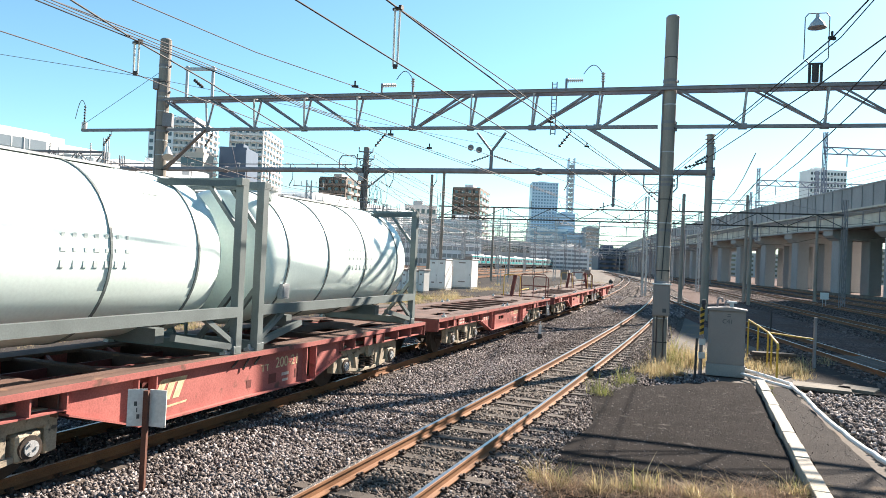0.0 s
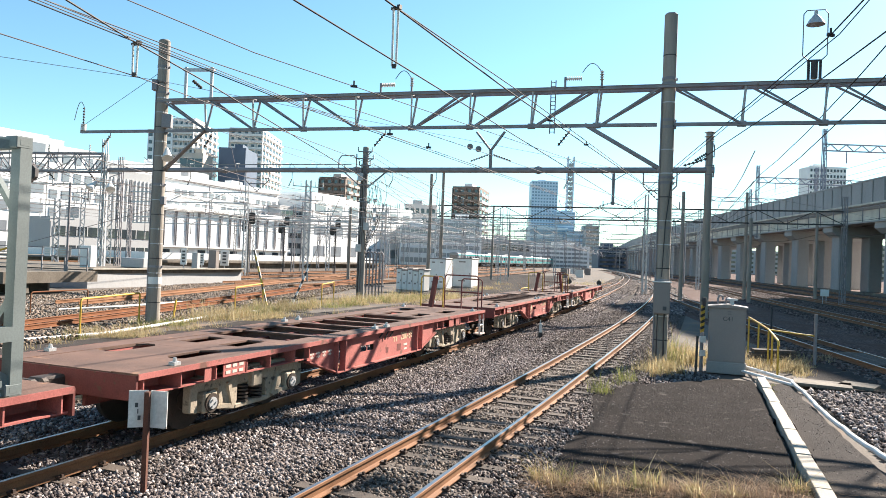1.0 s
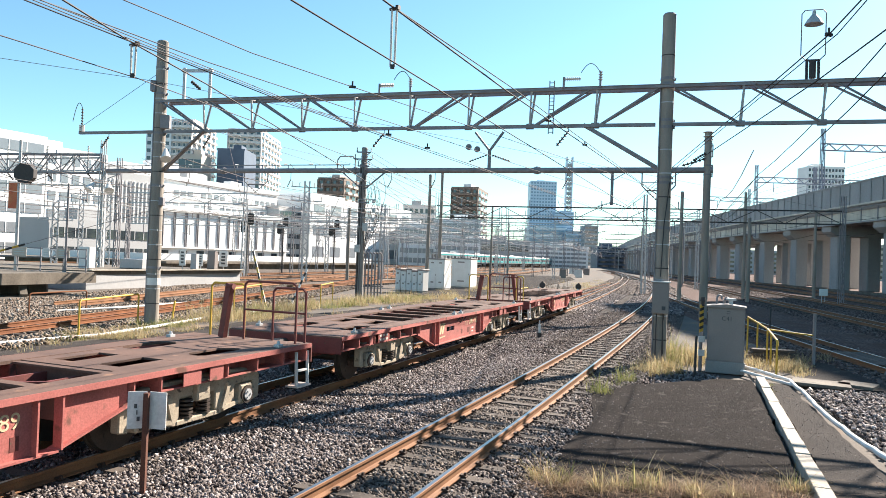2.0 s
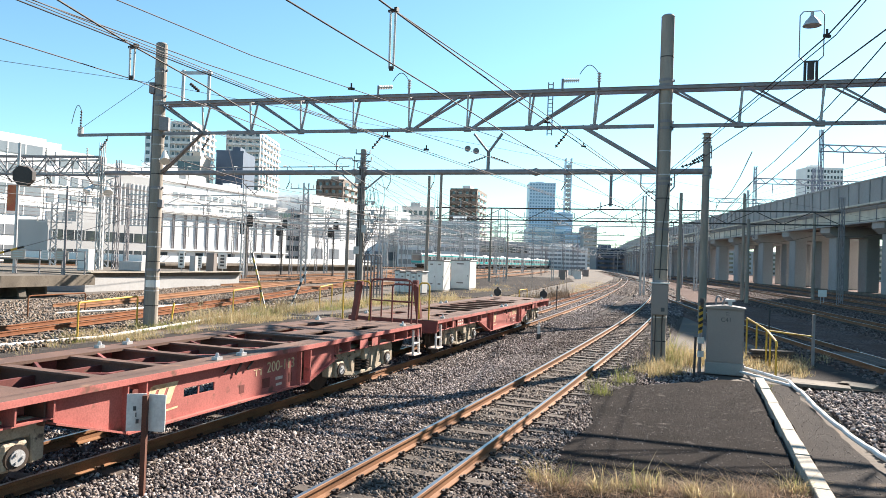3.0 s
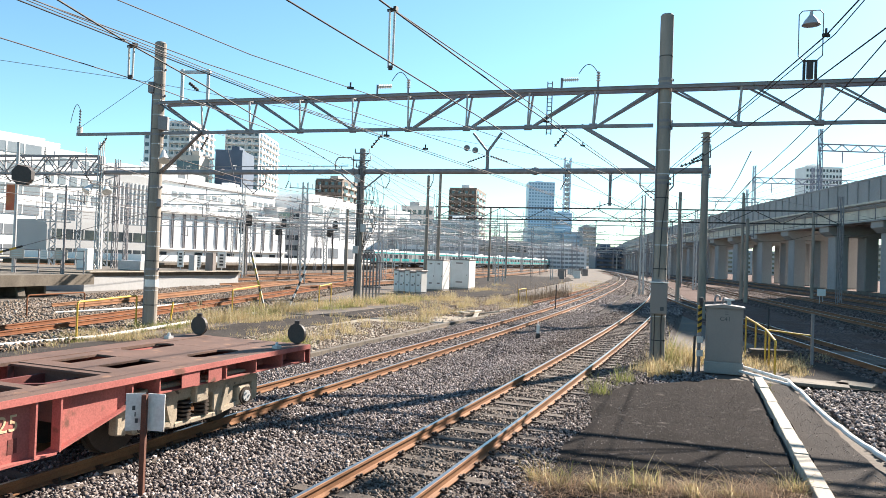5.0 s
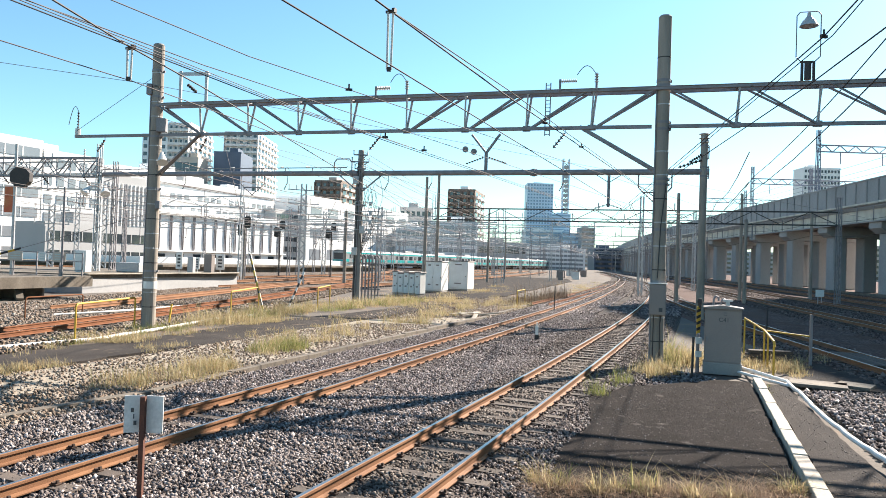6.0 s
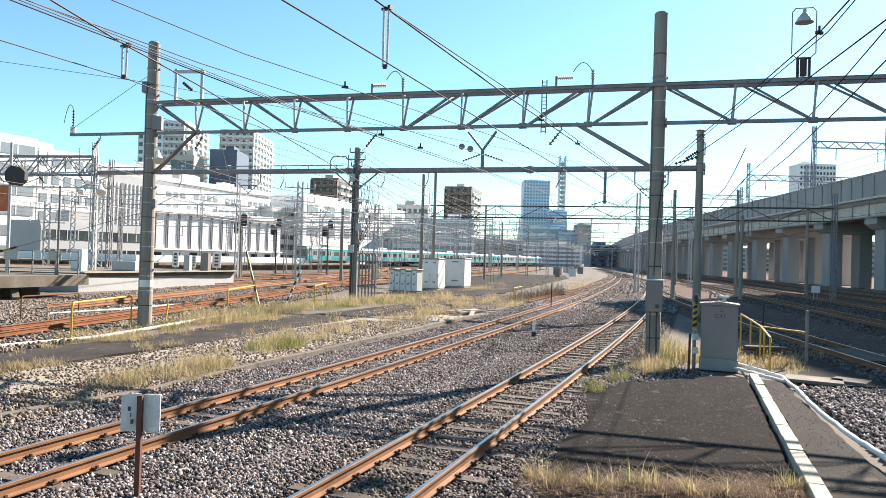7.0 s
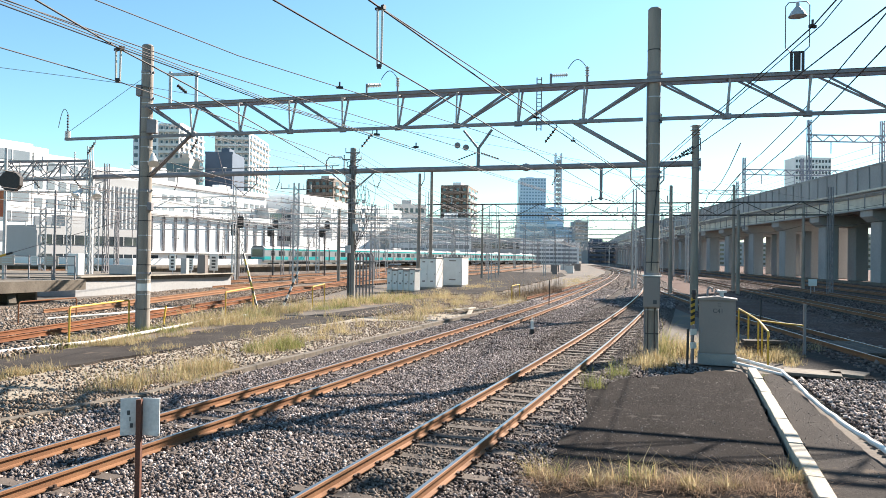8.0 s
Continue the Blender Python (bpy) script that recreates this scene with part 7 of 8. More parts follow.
# twin sign boards on a rusty post by the freight track
sg = thing("twin_sign", "two white sign boards back to back on a rusty post", "sign", pose(-3.36, 8.0, -0.2))
bm = bmesh.new()
bar(bm, (0, 0, -0.2), (0, 0, 1.16), 0.055, 0.055, up=(0, 1, 0))
part("post", bm, material("rusty_post", (0.16, 0.06, 0.035), 0.85, second=(0.09, 0.04, 0.03), scale=9, fine=60, bump=0.2), sg)
for x, rz in ((-0.135, 20), (0.13, -9)):
    bm = bmesh.new()
    box(bm, (0, 0, 0), (0.205, 0.012, 0.42), m=pose(x * 0.9, 0.045, 0.955, 0, 0, rz))
    b = part("board", bm, material("dirty_white_board", (0.74, 0.73, 0.70), 0.6, second=(0.60, 0.58, 0.55), scale=5, fine=30, amount=0.3, bump=0.05, third=(0.20, 0.17, 0.14), cover=0.70), sg)
    if x < 0:
        for k in range(4):
            bm = bmesh.new()
            box(bm, (0, 0, 0), (0.012 + 0.02 * (k % 2), 0.004, 0.05), m=pose(x + 0.0 + 0.02 * k - 0.02, 0.036 - 0.0073 * k + 0.004, 1.07 - 0.07 * k, 0, 0, rz))
            part("scratch_mark", bm, M_TEXTD, b)

mk = thing("track_marker", "small black and white marker post on the ballast", "marker", pose(3.41, 25.96, -0.2))
bm = bmesh.new()
box(bm, (0, 0, 0.10), (0.14, 0.12, 0.22))
part("base", bm, M_BLACKPAINT, mk)
bm = bmesh.new()
box(bm, (0, 0, 0.36), (0.10, 0.08, 0.32))
part("head", bm, M_WHITE, mk)
bm = bmesh.new()
rod(bm, (0, 0, 0.5), (0, 0, 0.66), 0.02, 6)
part("tip", bm, M_WHITE, mk)


# ---- yellow hoops and guy-wire guards ----
def hoop(a, b, z, r=0.032, rust=False, label="yellow tubular steel hoop barrier"):
    h = thing("hoop_barrier", label, "barrier", group="hoop barriers")
    bm = bmesh.new()
    a, b = Vector((*a, -0.35)), Vector((*b, -0.35))
    d = (b - a).normalized()
    up = Vector((0, 0, 1))
    tube(bm, [a, a + up * (z + 0.27), a + d * 0.03 + up * (z + 0.32), a + d * 0.09 + up * (z + 0.35), b - d * 0.09 + up * (z + 0.35), b - d * 0.03 + up * (z + 0.32), b + up * (z + 0.27), b], r, 8)
    part("tube", bm, M_RUSTRAIL if rust else M_YELLOW, h)


hoop((-11.25, 21.6), (-11.15, 25.5), 0.90)
hoop((-9.5, 31.5), (-9.6, 36.5), 0.90)
hoop((-6.9, 38.5), (-6.9, 42.5), 0.88)
hoop((-16.3, 27.5), (-15.6, 30.5), 0.62, 0.028, True, "rusty low tubular hoop barrier")
hoop((4.8, 47.0), (5.6, 49.5), 0.75)
bm = bmesh.new()
bar(bm, (-10.7, 27.5, -0.3), (-10.62, 27.55, 0.55), 0.06, 0.06, up=(0, 1, 0))
tagged(part("yellow_post", bm, M_YELLOW), "leaning short yellow post in the gravel", "post")


def guy(a, b, mats, label):
    g = thing("guy_guard", label, "guy wire", group="guy wires")
    a, b = Vector(a), Vector(b)
    n = 10
    for k in range(n):
        bm = bmesh.new()
        rod(bm, a + (b - a) * (k / n), a + (b - a) * ((k + 1) / n), 0.06, 8)
        part("band", bm, mats[k % 2], g)
    bm = bmesh.new()
    rod(bm, b, b + (b - a) * 2.2, 0.015, 6)
    part("wire", bm, M_WIRE2, g)


guy((-9.2, 36.0, -0.3), (-10.4, 37.5, 2.6), (M_YELLOW, M_BLACKPAINT), "yellow and black striped guard on a guy wire")
guy((-8.7, 39.5, -0.3), (-8.0, 40.5, 1.9), (M_WHITE, M_BLACKPAINT), "white and black striped guard on a guy wire")
guy((-26.5, 38.0, 1.4), (-23.8, 39.5, 2.5), (M_YELLOW, M_BLACKPAINT), "yellow and black striped guard on a guy wire")


# ---- cabins, risers ----
def cabin(x0, y0, x1, y1, dep, h, label, doors, mat=None):
    L = math.hypot(x1 - x0, y1 - y0)
    rz = math.degrees(math.atan2(y1 - y0, x1 - x0))
    c = thing("equipment_cabin", label, "cabin", pose((x0 + x1) / 2, (y0 + y1) / 2, -0.3, 0, 0, rz), group="equipment cabins")
    bm = bmesh.new()
    box(bm, (0, dep / 2, h / 2 + 0.1), (L, dep, h - 0.2), bevel=0.03)
    part("body", bm, mat or M_WHITE, c)
    bm = bmesh.new()
    box(bm, (0, dep / 2, h + 0.03), (L + 0.12, dep + 0.12, 0.10), bevel=0.03)
    part("roof", bm, M_CABINET, c)
    bm = bmesh.new()
    box(bm, (0, dep / 2, 0.08), (L - 0.06, dep - 0.06, 0.2))
    part("plinth", bm, M_CONCRETE, c)
    for k in range(doors):
        bm = bmesh.new()
        w = L / doors
        box(bm, (-L / 2 + (k + 0.5) * w, -0.02, h / 2 + 0.12), (w - 0.08, 0.03, h - 0.45), bevel=0.008)
        d = part("door", bm, mat or M_WHITE, c)
        for z in (0.75, h - 0.3):
            bm = bmesh.new()
            box(bm, (-L / 2 + (k + 0.5) * w, -0.045, z), (w * 0.35, 0.02, 0.12))
            part("louvre", bm, M_CABINET, d)
        bm = bmesh.new()
        box(bm, (-L / 2 + (k + 0.9) * w, -0.05, h / 2), (0.04, 0.03, 0.12))
        part("handle", bm, M_DARK, d)
    return c


cabin(-1.75, 62.2, -0.35, 61.8, 2.2, 2.75, "white steel equipment cabin with double doors", 2)
cabin(0.3, 67.8, 2.1, 67.2, 2.2, 2.85, "larger pale equipment cabin with a flat roof", 1)
for k in range(5):
    a = -4.25 + k * 0.46
    cabin(a, 57.0 - k * 0.30, a + 0.43, 56.72 - k * 0.30, 0.8, 1.85 - 0.12 * (k % 2), "slim white relay cabinet in a row", 1, M_WHITE)

rs = thing("cable_risers", "row of galvanised cable riser pipes on two cross bars", "pipes", group="cable risers")
for k in range(8):
    bm = bmesh.new()
    x, y = -6.0 + k * 0.21, 47.2 + k * 0.1
    tube(bm, [(x, y, -0.3), (x, y, 2.55 + 0.05 * (k % 3)), (x - 0.05, y, 2.72), (x - 0.16, y, 2.78)], 0.055, 8)
    part("pipe", bm, M_STEEL, rs)
for z in (0.5, 2.2):
    bm = bmesh.new()
    bar(bm, (-6.1, 47.1, z), (-4.4, 47.9, z), 0.06, 0.08)
    part("cross_bar", bm, M_STEEL, rs)


# ---- signals ----
def signal(x, y, h, dark):
    s = thing("colour_light_signal", "black twin-head colour light signal on a slim mast", "signal", pose(x, y, -0.3), group="signals")
    bm = bmesh.new()
    rod(bm, (0, 0, 0), (0, 0, h), 0.09, 10)
    part("mast", bm, M_DARK if dark else M_POLE, s)
    bm = bmesh.new()
    for k in range(16):
        bar(bm, (-0.2, -0.12, 0.5 + k * 0.33), (0.2, -0.12, 0.5 + k * 0.33), 0.03, 0.03)
    for q in (-0.2, 0.2):
        bar(bm, (q, -0.12, 0.3), (q, -0.12, 5.7), 0.03, 0.03, up=(0, 1, 0))
    part("ladder", bm, M_STEEL, s)
    for dx, dz in ((-0.42, -0.85), (0.30, 0.0)):
        bm = bmesh.new()
        z = h - 0.3 + dz
        prism(bm, [(-0.22, z - 0.62), (0.22, z - 0.62), (0.32, z - 0.48), (0.32, z + 0.48), (0.22, z + 0.62), (-0.22, z + 0.62), (-0.32, z + 0.48), (-0.32, z - 0.48)], -0.12, 0.0, Matrix.Translation((dx, 0, 0)))
        hd = part("head", bm, M_BLACKPAINT, s, "black signal head")
        bm = bmesh.new()
        bar(bm, (0, 0, z), (dx, 0, z), 0.05, 0.05)
        part("arm", bm, M_STEEL, s)
        for q in (-0.34, 0.0, 0.34):
            bm = bmesh.new()
            rod(bm, (dx, -0.12, z + q), (dx, -0.28, z + q), 0.13, 12)
            part("hood", bm, M_BLACKPAINT, hd)
    return s


signal(-21.7, 75.9, 6.6, False)
signal(-21.0, 89.0, 6.9, True)
signal(-15.0, 92.0, 7.0, True)


# ---- platforms on the left ----
def platform(poly, z, label, inset=0.93, face=None):
    p = thing("platform", label, "platform", kind="structure")
    bm = bmesh.new()
    slab(bm, poly, z - 0.28, z)
    part("deck", bm, M_STAINED, p)
    cx, cy = sum(a for a, b in poly) / len(poly), sum(b for a, b in poly) / len(poly)
    bm = bmesh.new()
    slab(bm, [(cx + (a - cx) * inset, cy + (b - cy) * (inset + 0.04)) for a, b in poly], -0.3, z - 0.28)
    part("wall", bm, face or M_STAINED, p)
    return p


platform([(-34, 37.0), (-23.1, 36.6), (-21.2, 42.0), (-21.6, 43.0), (-36, 43.5)], 0.95, "stained concrete platform end with an overhang", 0.6)
bm = bmesh.new()
slab(bm, [(-34, 36.8), (-23.0, 36.3), (-21.0, 42.1), (-21.3, 42.2), (-23.3, 36.7), (-34, 37.1)], 0.35, 0.952)
tagged(part("platform_edge", bm, M_STAINED), "thick stained concrete edge beam of the platform", "edge beam", kind="structure")
platform([(-40, 46.5), (-23.2, 45.6), (-17.6, 60.2), (-21.0, 62.0), (-40, 60.0)], 0.93, "long low concrete platform with a white edge", 0.985, M_FACADE2)
kerb_run("platform_coping", [(-23.2, 45.6), (-17.6, 60.2)], 0.4, 0.08, 0.955, M_KERB, "pale coping stones along the platform edge", 1.5)
platform([(-60, 92.0), (-36, 90), (-14, 150.0), (-20, 152.0), (-62, 110)], 0.85, "distant platform with a white edge line")
bm = bmesh.new()
slab(bm, [(-60, 98.0), (-42.0, 97), (-16.4, 152.0), (-16.9, 152.3), (-42.3, 97.6), (-60, 98.6)], 0.8, 1.75)
tagged(part("platform_wall", bm, M_FACADE), "long low white wall across the yard", "wall", kind="structure")
fp = thing("platform_fence", "grey steel mesh fence with notice boards at the platform end", "fence")
for k in range(9):
    bm = bmesh.new()
    t = k / 8
    bar(bm, (-31 + 9.6 * t, 39.6 + 2.0 * t, 0.95), (-31 + 9.6 * t, 39.6 + 2.0 * t, 2.35), 0.06, 0.06, up=(0, 1, 0))
    part("post", bm, M_STEEL, fp)
for z in (1.3, 1.8, 2.3):
    bm = bmesh.new()
    bar(bm, (-31, 39.6, z), (-21.4, 41.6, z), 0.04, 0.05)
    part("rail", bm, M_STEEL, fp)
for x, wd, mt in ((-24.9, 0.75, M_BEIGE), (-23.5, 0.35, M_WHITE), (-22.6, 0.7, M_BEIGE), (-29.5, 0.5, M_WHITE)):
    bm = bmesh.new()
    yy = 39.6 + (x + 31) / 9.6 * 2.0 - 0.06
    box(bm, (x, yy, 2.05), (wd, 0.03, 0.55), rz=12)
    b = part("notice_board", bm, mt, fp, "small notice board")
    for k in range(3):
        bm = bmesh.new()
        box(bm, (x, yy - 0.02, 2.2 - 0.14 * k), (wd * 0.7, 0.008, 0.05), rz=12)
        part("text_bar", bm, M_TEXTG, b)
for x, y, w, d, h, mt, lab in ((-25.4, 49.5, 0.9, 0.6, 1.5, M_WHITE, "white metal locker on the platform"), (-20.0, 55.6, 0.5, 0.4, 1.25, M_FACADE2, "grey switch box on the platform end"), (-19.4, 58.0, 0.7, 0.5, 1.5, M_CABINET, "grey switch box on the platform end"), (-23.6, 53.0, 2.0, 0.8, 0.7, M_FACADE2, "low pale bin on the platform")):
    bm = bmesh.new()
    box(bm, (0, 0, h / 2), (w, d, h), bevel=0.02)
    lk = thing("platform_locker", lab, "locker", pose(x, y, 0.95 if y < 60 else 0.95, 0, 0, -15), group="platform lockers")
    part("body", bm, mt, lk)
    bm = bmesh.new()
    box(bm, (0, -d / 2 - 0.012, h / 2), (w * 0.86, 0.02, h * 0.86))
    part("door", bm, mt, lk)
mp = concrete_pole(pose(-25.2, 41.0, 0.9), 7.6, 0.10, 0.08, "slim grey mast with a round black loudspeaker", mat=M_GALV)
bm = bmesh.new()
prism(bm, [(0.45 + 0.62 * math.cos(k * math.tau / 8 + 0.39), 5.7 + 0.62 * math.sin(k * math.tau / 8 + 0.39)) for k in range(8)], -0.35, 0.0)
part("mirror_back", bm, M_DARK, mp, "black octagonal backplate")
bm = bmesh.new()
box(bm, (-0.3, -0.05, 4.4), (0.5, 0.05, 1.5))
part("banner", bm, material("red_banner", (0.55, 0.10, 0.06), 0.7, second=(0.6, 0.25, 0.1), scale=2, bump=0), mp, "red and orange banner")
def edge_sign(x, y, w, h):
    """Upright notice on a short post at the platform edge."""
    e = thing("edge_sign", "upright white notice board with illegible writing on the platform", "sign", pose(x, y, 0.93, 0, 0, -8), group="platform notices")
    bm = bmesh.new()
    box(bm, (0, 0, 0.25 + h / 2), (w, 0.05, h), bevel=0.01)
    part("board", bm, M_WHITE, e)
    bm = bmesh.new()
    bar(bm, (0, 0.04, 0), (0, 0.04, 0.3), 0.06, 0.06, up=(0, 1, 0))
    part("post", bm, M_GALV, e)
    for k in range(4):
        bm = bmesh.new()
        box(bm, (0, -0.03, 0.25 + h * (0.2 + 0.2 * k)), (w * 0.45, 0.008, h * 0.11))
        part("text_bar", bm, M_TEXTD, e)


edge_sign(-21.7, 57.5, 0.55, 1.35)
edge_sign(-20.6, 58.6, 0.42, 1.0)
edge_sign(-18.9, 59.2, 0.75, 1.35)
for x, y, h in ((-26.5, 40.6, 4.6), (-22.4, 41.2, 5.2)):
    concrete_pole(pose(x, y, 0.9), h, 0.07, 0.06, "slim grey post on the platform end", mat=M_STEEL)
for k in range(3):                                   # struts under the platform end
    bm = bmesh.new()
    bar(bm, (-22.6 - 2.6 * k, 37.6, -0.3), (-23.4 - 2.6 * k, 38.6, 0.62), 0.35, 0.35)
    tagged(part("platform_strut", bm, M_STAINED), "sloping stained concrete strut below the platform end", "strut", "platform struts", kind="structure")
# covered structure with a lattice boom near the platform
far_portal(34.0, (-29.0, -16.0), 8.3, 1.0, line=T3, label="dark lattice beam with cable racks above the platforms")

# ---- sidings: white board, fence under the viaduct ----
wb = thing("white_board", "small white board on two legs beside the sidings", "sign", pose(33.0, 62.5, -0.3))
bm = bmesh.new()
box(bm, (0, 0, 1.1), (0.75, 0.03, 0.6))
part("board", bm, M_WHITE, wb)
for x in (-0.15, 0.15):
    bm = bmesh.new()
    bar(bm, (x, 0.02, 0), (x, 0.02, 0.9), 0.04, 0.04, up=(0, 1, 0))
    part("leg", bm, M_GALV, wb)
via_sweep("viaduct_fence", [(-3.2, -0.3), (-3.05, -0.3), (-3.05, 0.12), (-3.2, 0.12)], M_STAINED, vd, "low stained kerb under the viaduct", y0=40, y1=420)
for x, y, h, lab in ((12.3, 30.0, 1.0, "thin dark stake in the ballast"), (15.0, 33.0, 0.8, "thin dark stake in the ballast"), (6.6, 18.8, 0.8, "short dark stake beside the pole"), (6.5, 42.0, 1.3, "thin dark stake with a yellow tag")):
    bm = bmesh.new()
    bar(bm, (x, y, -0.35), (x + 0.02, y, h), 0.05, 0.05, up=(0, 1, 0))
    tagged(part("stake", bm, M_DARK), lab, "stake", "stakes")

# distant white posts, bins and clutter along the far yard
for k in range(7):
    f = thing("trackside_box", "small pale trackside box in the distant yard", "box", T1.pose_at(118 + k * 11.0, -10.5 + 2.2 * math.sin(k * 2.1)), group="trackside boxes")
    bm = bmesh.new()
    box(bm, (0, 0, 0.5), (0.9 + 0.4 * (k % 3), 0.8, 1.5), bevel=0.03)
    part("body", bm, M_WHITE if k % 2 else M_CABINET, f)
    bm = bmesh.new()
    box(bm, (0, 0, 1.28), (1.0 + 0.4 * (k % 3), 0.9, 0.08))
    part("lid", bm, M_CABINET, f)

for k, (x, y, rz, z) in enumerate(((1.2, 36.0, 62, -0.1), (1.6, 36.4, 75, -0.02), (0.9, 37.2, 40, -0.14), (2.2, 37.0, 15, -0.12), (1.5, 35.2, 80, -0.16))):
    bm = bmesh.new()
    box(bm, (0, 0, 0), (1.9 - 0.2 * k, 0.22, 0.06), m=pose(x, y, z, 4 - 3 * k, 6 - 4 * k, rz), bevel=0.01)
    tagged(part("old_board", bm, M_KERB), "weathered pale board in a loose pile", "board", "loose boards")
for o, z, sg in ((-1.9, 8.6, 0.7), (-1.8, 10.6, 0.5)):
    wire([(via(q) + o, q, z) for q in (50, 82, 114, 146, 178, 220, 262)], 0.03, M_WIRE, "cable slung along the side of the viaduct", back=10, ahead=40, sag=sg)


# ---- gravel, grass (last) ----
def scatter_stones(name, places, mat, label, size=(0.020, 0.036), seed=1):
    """Broken stones, each a crushed cube turned at random."""
    rg = np.random.default_rng(seed)
    n = len(places)
    cube = np.array([(-1, -1, -1), (1, -1, -1), (1, 1, -1), (-1, 1, -1), (-1, -1, 1), (1, -1, 1), (1, 1, 1), (-1, 1, 1)], float)
    v = cube[None] * rg.uniform(0.6, 1.1, (n, 8, 1)) + rg.normal(0, 0.22, (n, 8, 3))
    v = v * rg.uniform(0.45, 1.2, (n, 1, 3)) * rg.uniform(size[0], size[1], (n, 1, 1)) * 1.15
    q = rg.normal(0, 1, (n, 4))
    q /= np.linalg.norm(q, axis=1)[:, None]
    w, x, y, z = q.T
    R = np.stack([np.stack([1 - 2 * (y * y + z * z), 2 * (x * y - z * w), 2 * (x * z + y * w)], 1),
                  np.stack([2 * (x * y + z * w), 1 - 2 * (x * x + z * z), 2 * (y * z - x * w)], 1),
                  np.stack([2 * (x * z - y * w), 2 * (y * z + x * w), 1 - 2 * (x * x + y * y)], 1)], 1)
    v = np.einsum("nij,nkj->nki", R, v) + places[:, None, :]
    faces = np.array([(0, 3, 2, 1), (4, 5, 6, 7), (0, 1, 5, 4), (1, 2, 6, 5), (2, 3, 7, 6), (3, 0, 4, 7)])
    f = (faces[None] + (np.arange(n) * 8)[:, None, None]).reshape(-1, 4)
    me = bpy.data.meshes.new(name)
    me.vertices.add(n * 8)
    me.vertices.foreach_set("co", v.reshape(-1))
    me.loops.add(len(f) * 4)
    me.loops.foreach_set("vertex_index", f.reshape(-1))
    me.polygons.add(len(f))
    me.polygons.foreach_set("loop_start", np.arange(len(f)) * 4)
    me.polygons.foreach_set("loop_total", np.full(len(f), 4))
    me.update()
    me.validate()
    return tagged(link_mesh(name, me, mat), label, "gravel", kind="stuff")


def along(line, s0, s1, o0, o1, n, z, seed, spare_rails=True, jitter=0.02):
    rg = np.random.default_rng(seed)
    s, o = rg.uniform(s0, s1, n), rg.uniform(o0, o1, n)
    if spare_rails:
        keep = np.abs(np.abs(o) - 0.566) > 0.085
        s, o = s[keep], o[keep]
    a = np.interp(s, line.s, line.a)
    x = np.interp(s, line.s, line.x) + o * np.cos(a)
    y = np.interp(s, line.s, line.y) - o * np.sin(a)
    lump = np.array([0.03 * noise.noise((float(p) * 0.9, float(q) * 0.9, 0)) for p, q in zip(x, y)])
    return np.stack([x, y, z + lump + rg.uniform(-jitter, jitter, len(x))], 1)


PAD = [(-1.6, -10.0), (-0.6, 1.0), (0.95, 7.0), (1.25, 8.6), (1.85, 10.8), (2.58, 12.35), (3.10, 14.95), (4.35, 16.5), (7.0, 17.9), (7.7, 17.7), (4.6, 8.9)]


def inside(poly, q):
    P = np.array(poly)
    ins = np.zeros(len(q), bool)
    for (x0, y0), (x1, y1) in zip(P, np.roll(P, -1, 0)):
        ins ^= ((y0 > q[:, 1]) != (y1 > q[:, 1])) & (q[:, 0] < (x1 - x0) * (q[:, 1] - y0) / (y1 - y0 + 1e-9) + x0)
    return ins


near = [along(T1, -6, 12, -2.3, 2.6, 78000, -0.178, 1), along(T1, 12, 32, -2.2, 2.6, 40000, -0.18, 2),
        along(T2, -4, 12, -2.1, -1.2, 17000, -0.18, 3)]
curve = np.concatenate([along(T2, -4, 12, -1.2, -0.62, 11000, -0.18, 21), along(T2, -4, 12, 0.62, 1.9, 20000, -0.185, 5), along(T2, 12, 34, -2.1, 1.8, 30000, -0.188, 6)])
near = np.concatenate(near)
M_BROWNSTONE = island_material("brown_stone", [(0.028, 0.022, 0.020), (0.115, 0.092, 0.085), (0.25, 0.21, 0.19), (0.06, 0.047, 0.042), (0.40, 0.35, 0.32), (0.15, 0.115, 0.095), (0.042, 0.034, 0.032)])
scatter_stones("curve_ballast_stones", curve[~inside(PAD, curve)], M_BROWNSTONE, "brown-grey crushed stone ballast around the curved track", (0.011, 0.024), 8)
scatter_stones("ballast_stones", near[~inside(PAD, near)], M_STONE, "loose grey crushed stone ballast around the tracks", (0.011, 0.024))
scatter_stones("stained_ballast_stones", along(T2, -4, 12, -0.5, 0.5, 17000, -0.19, 4), island_material("stained_stone", [(0.04, 0.032, 0.028), (0.15, 0.12, 0.10), (0.28, 0.235, 0.20), (0.09, 0.07, 0.055), (0.38, 0.33, 0.28)]), "rust-stained crushed stone between the rails", (0.012, 0.025), 12)
scatter_stones("far_ballast_stones", np.concatenate([along(T1, 32, 60, -2.2, 2.2, 14000, -0.18, 7), along(T2, 34, 60, -2.0, 2.0, 12000, -0.19, 8)]), M_STONE, "loose grey crushed stone ballast further along", (0.03, 0.05), 2)
scatter_stones("distant_ballast_stones", np.concatenate([along(T1, 58, 120, -2.4, 2.4, 15000, -0.175, 51), along(T2, 58, 120, -2.2, 2.2, 14000, -0.18, 52)]), M_BROWNSTONE, "brown crushed stone ballast round the far curve", (0.05, 0.085), 53)


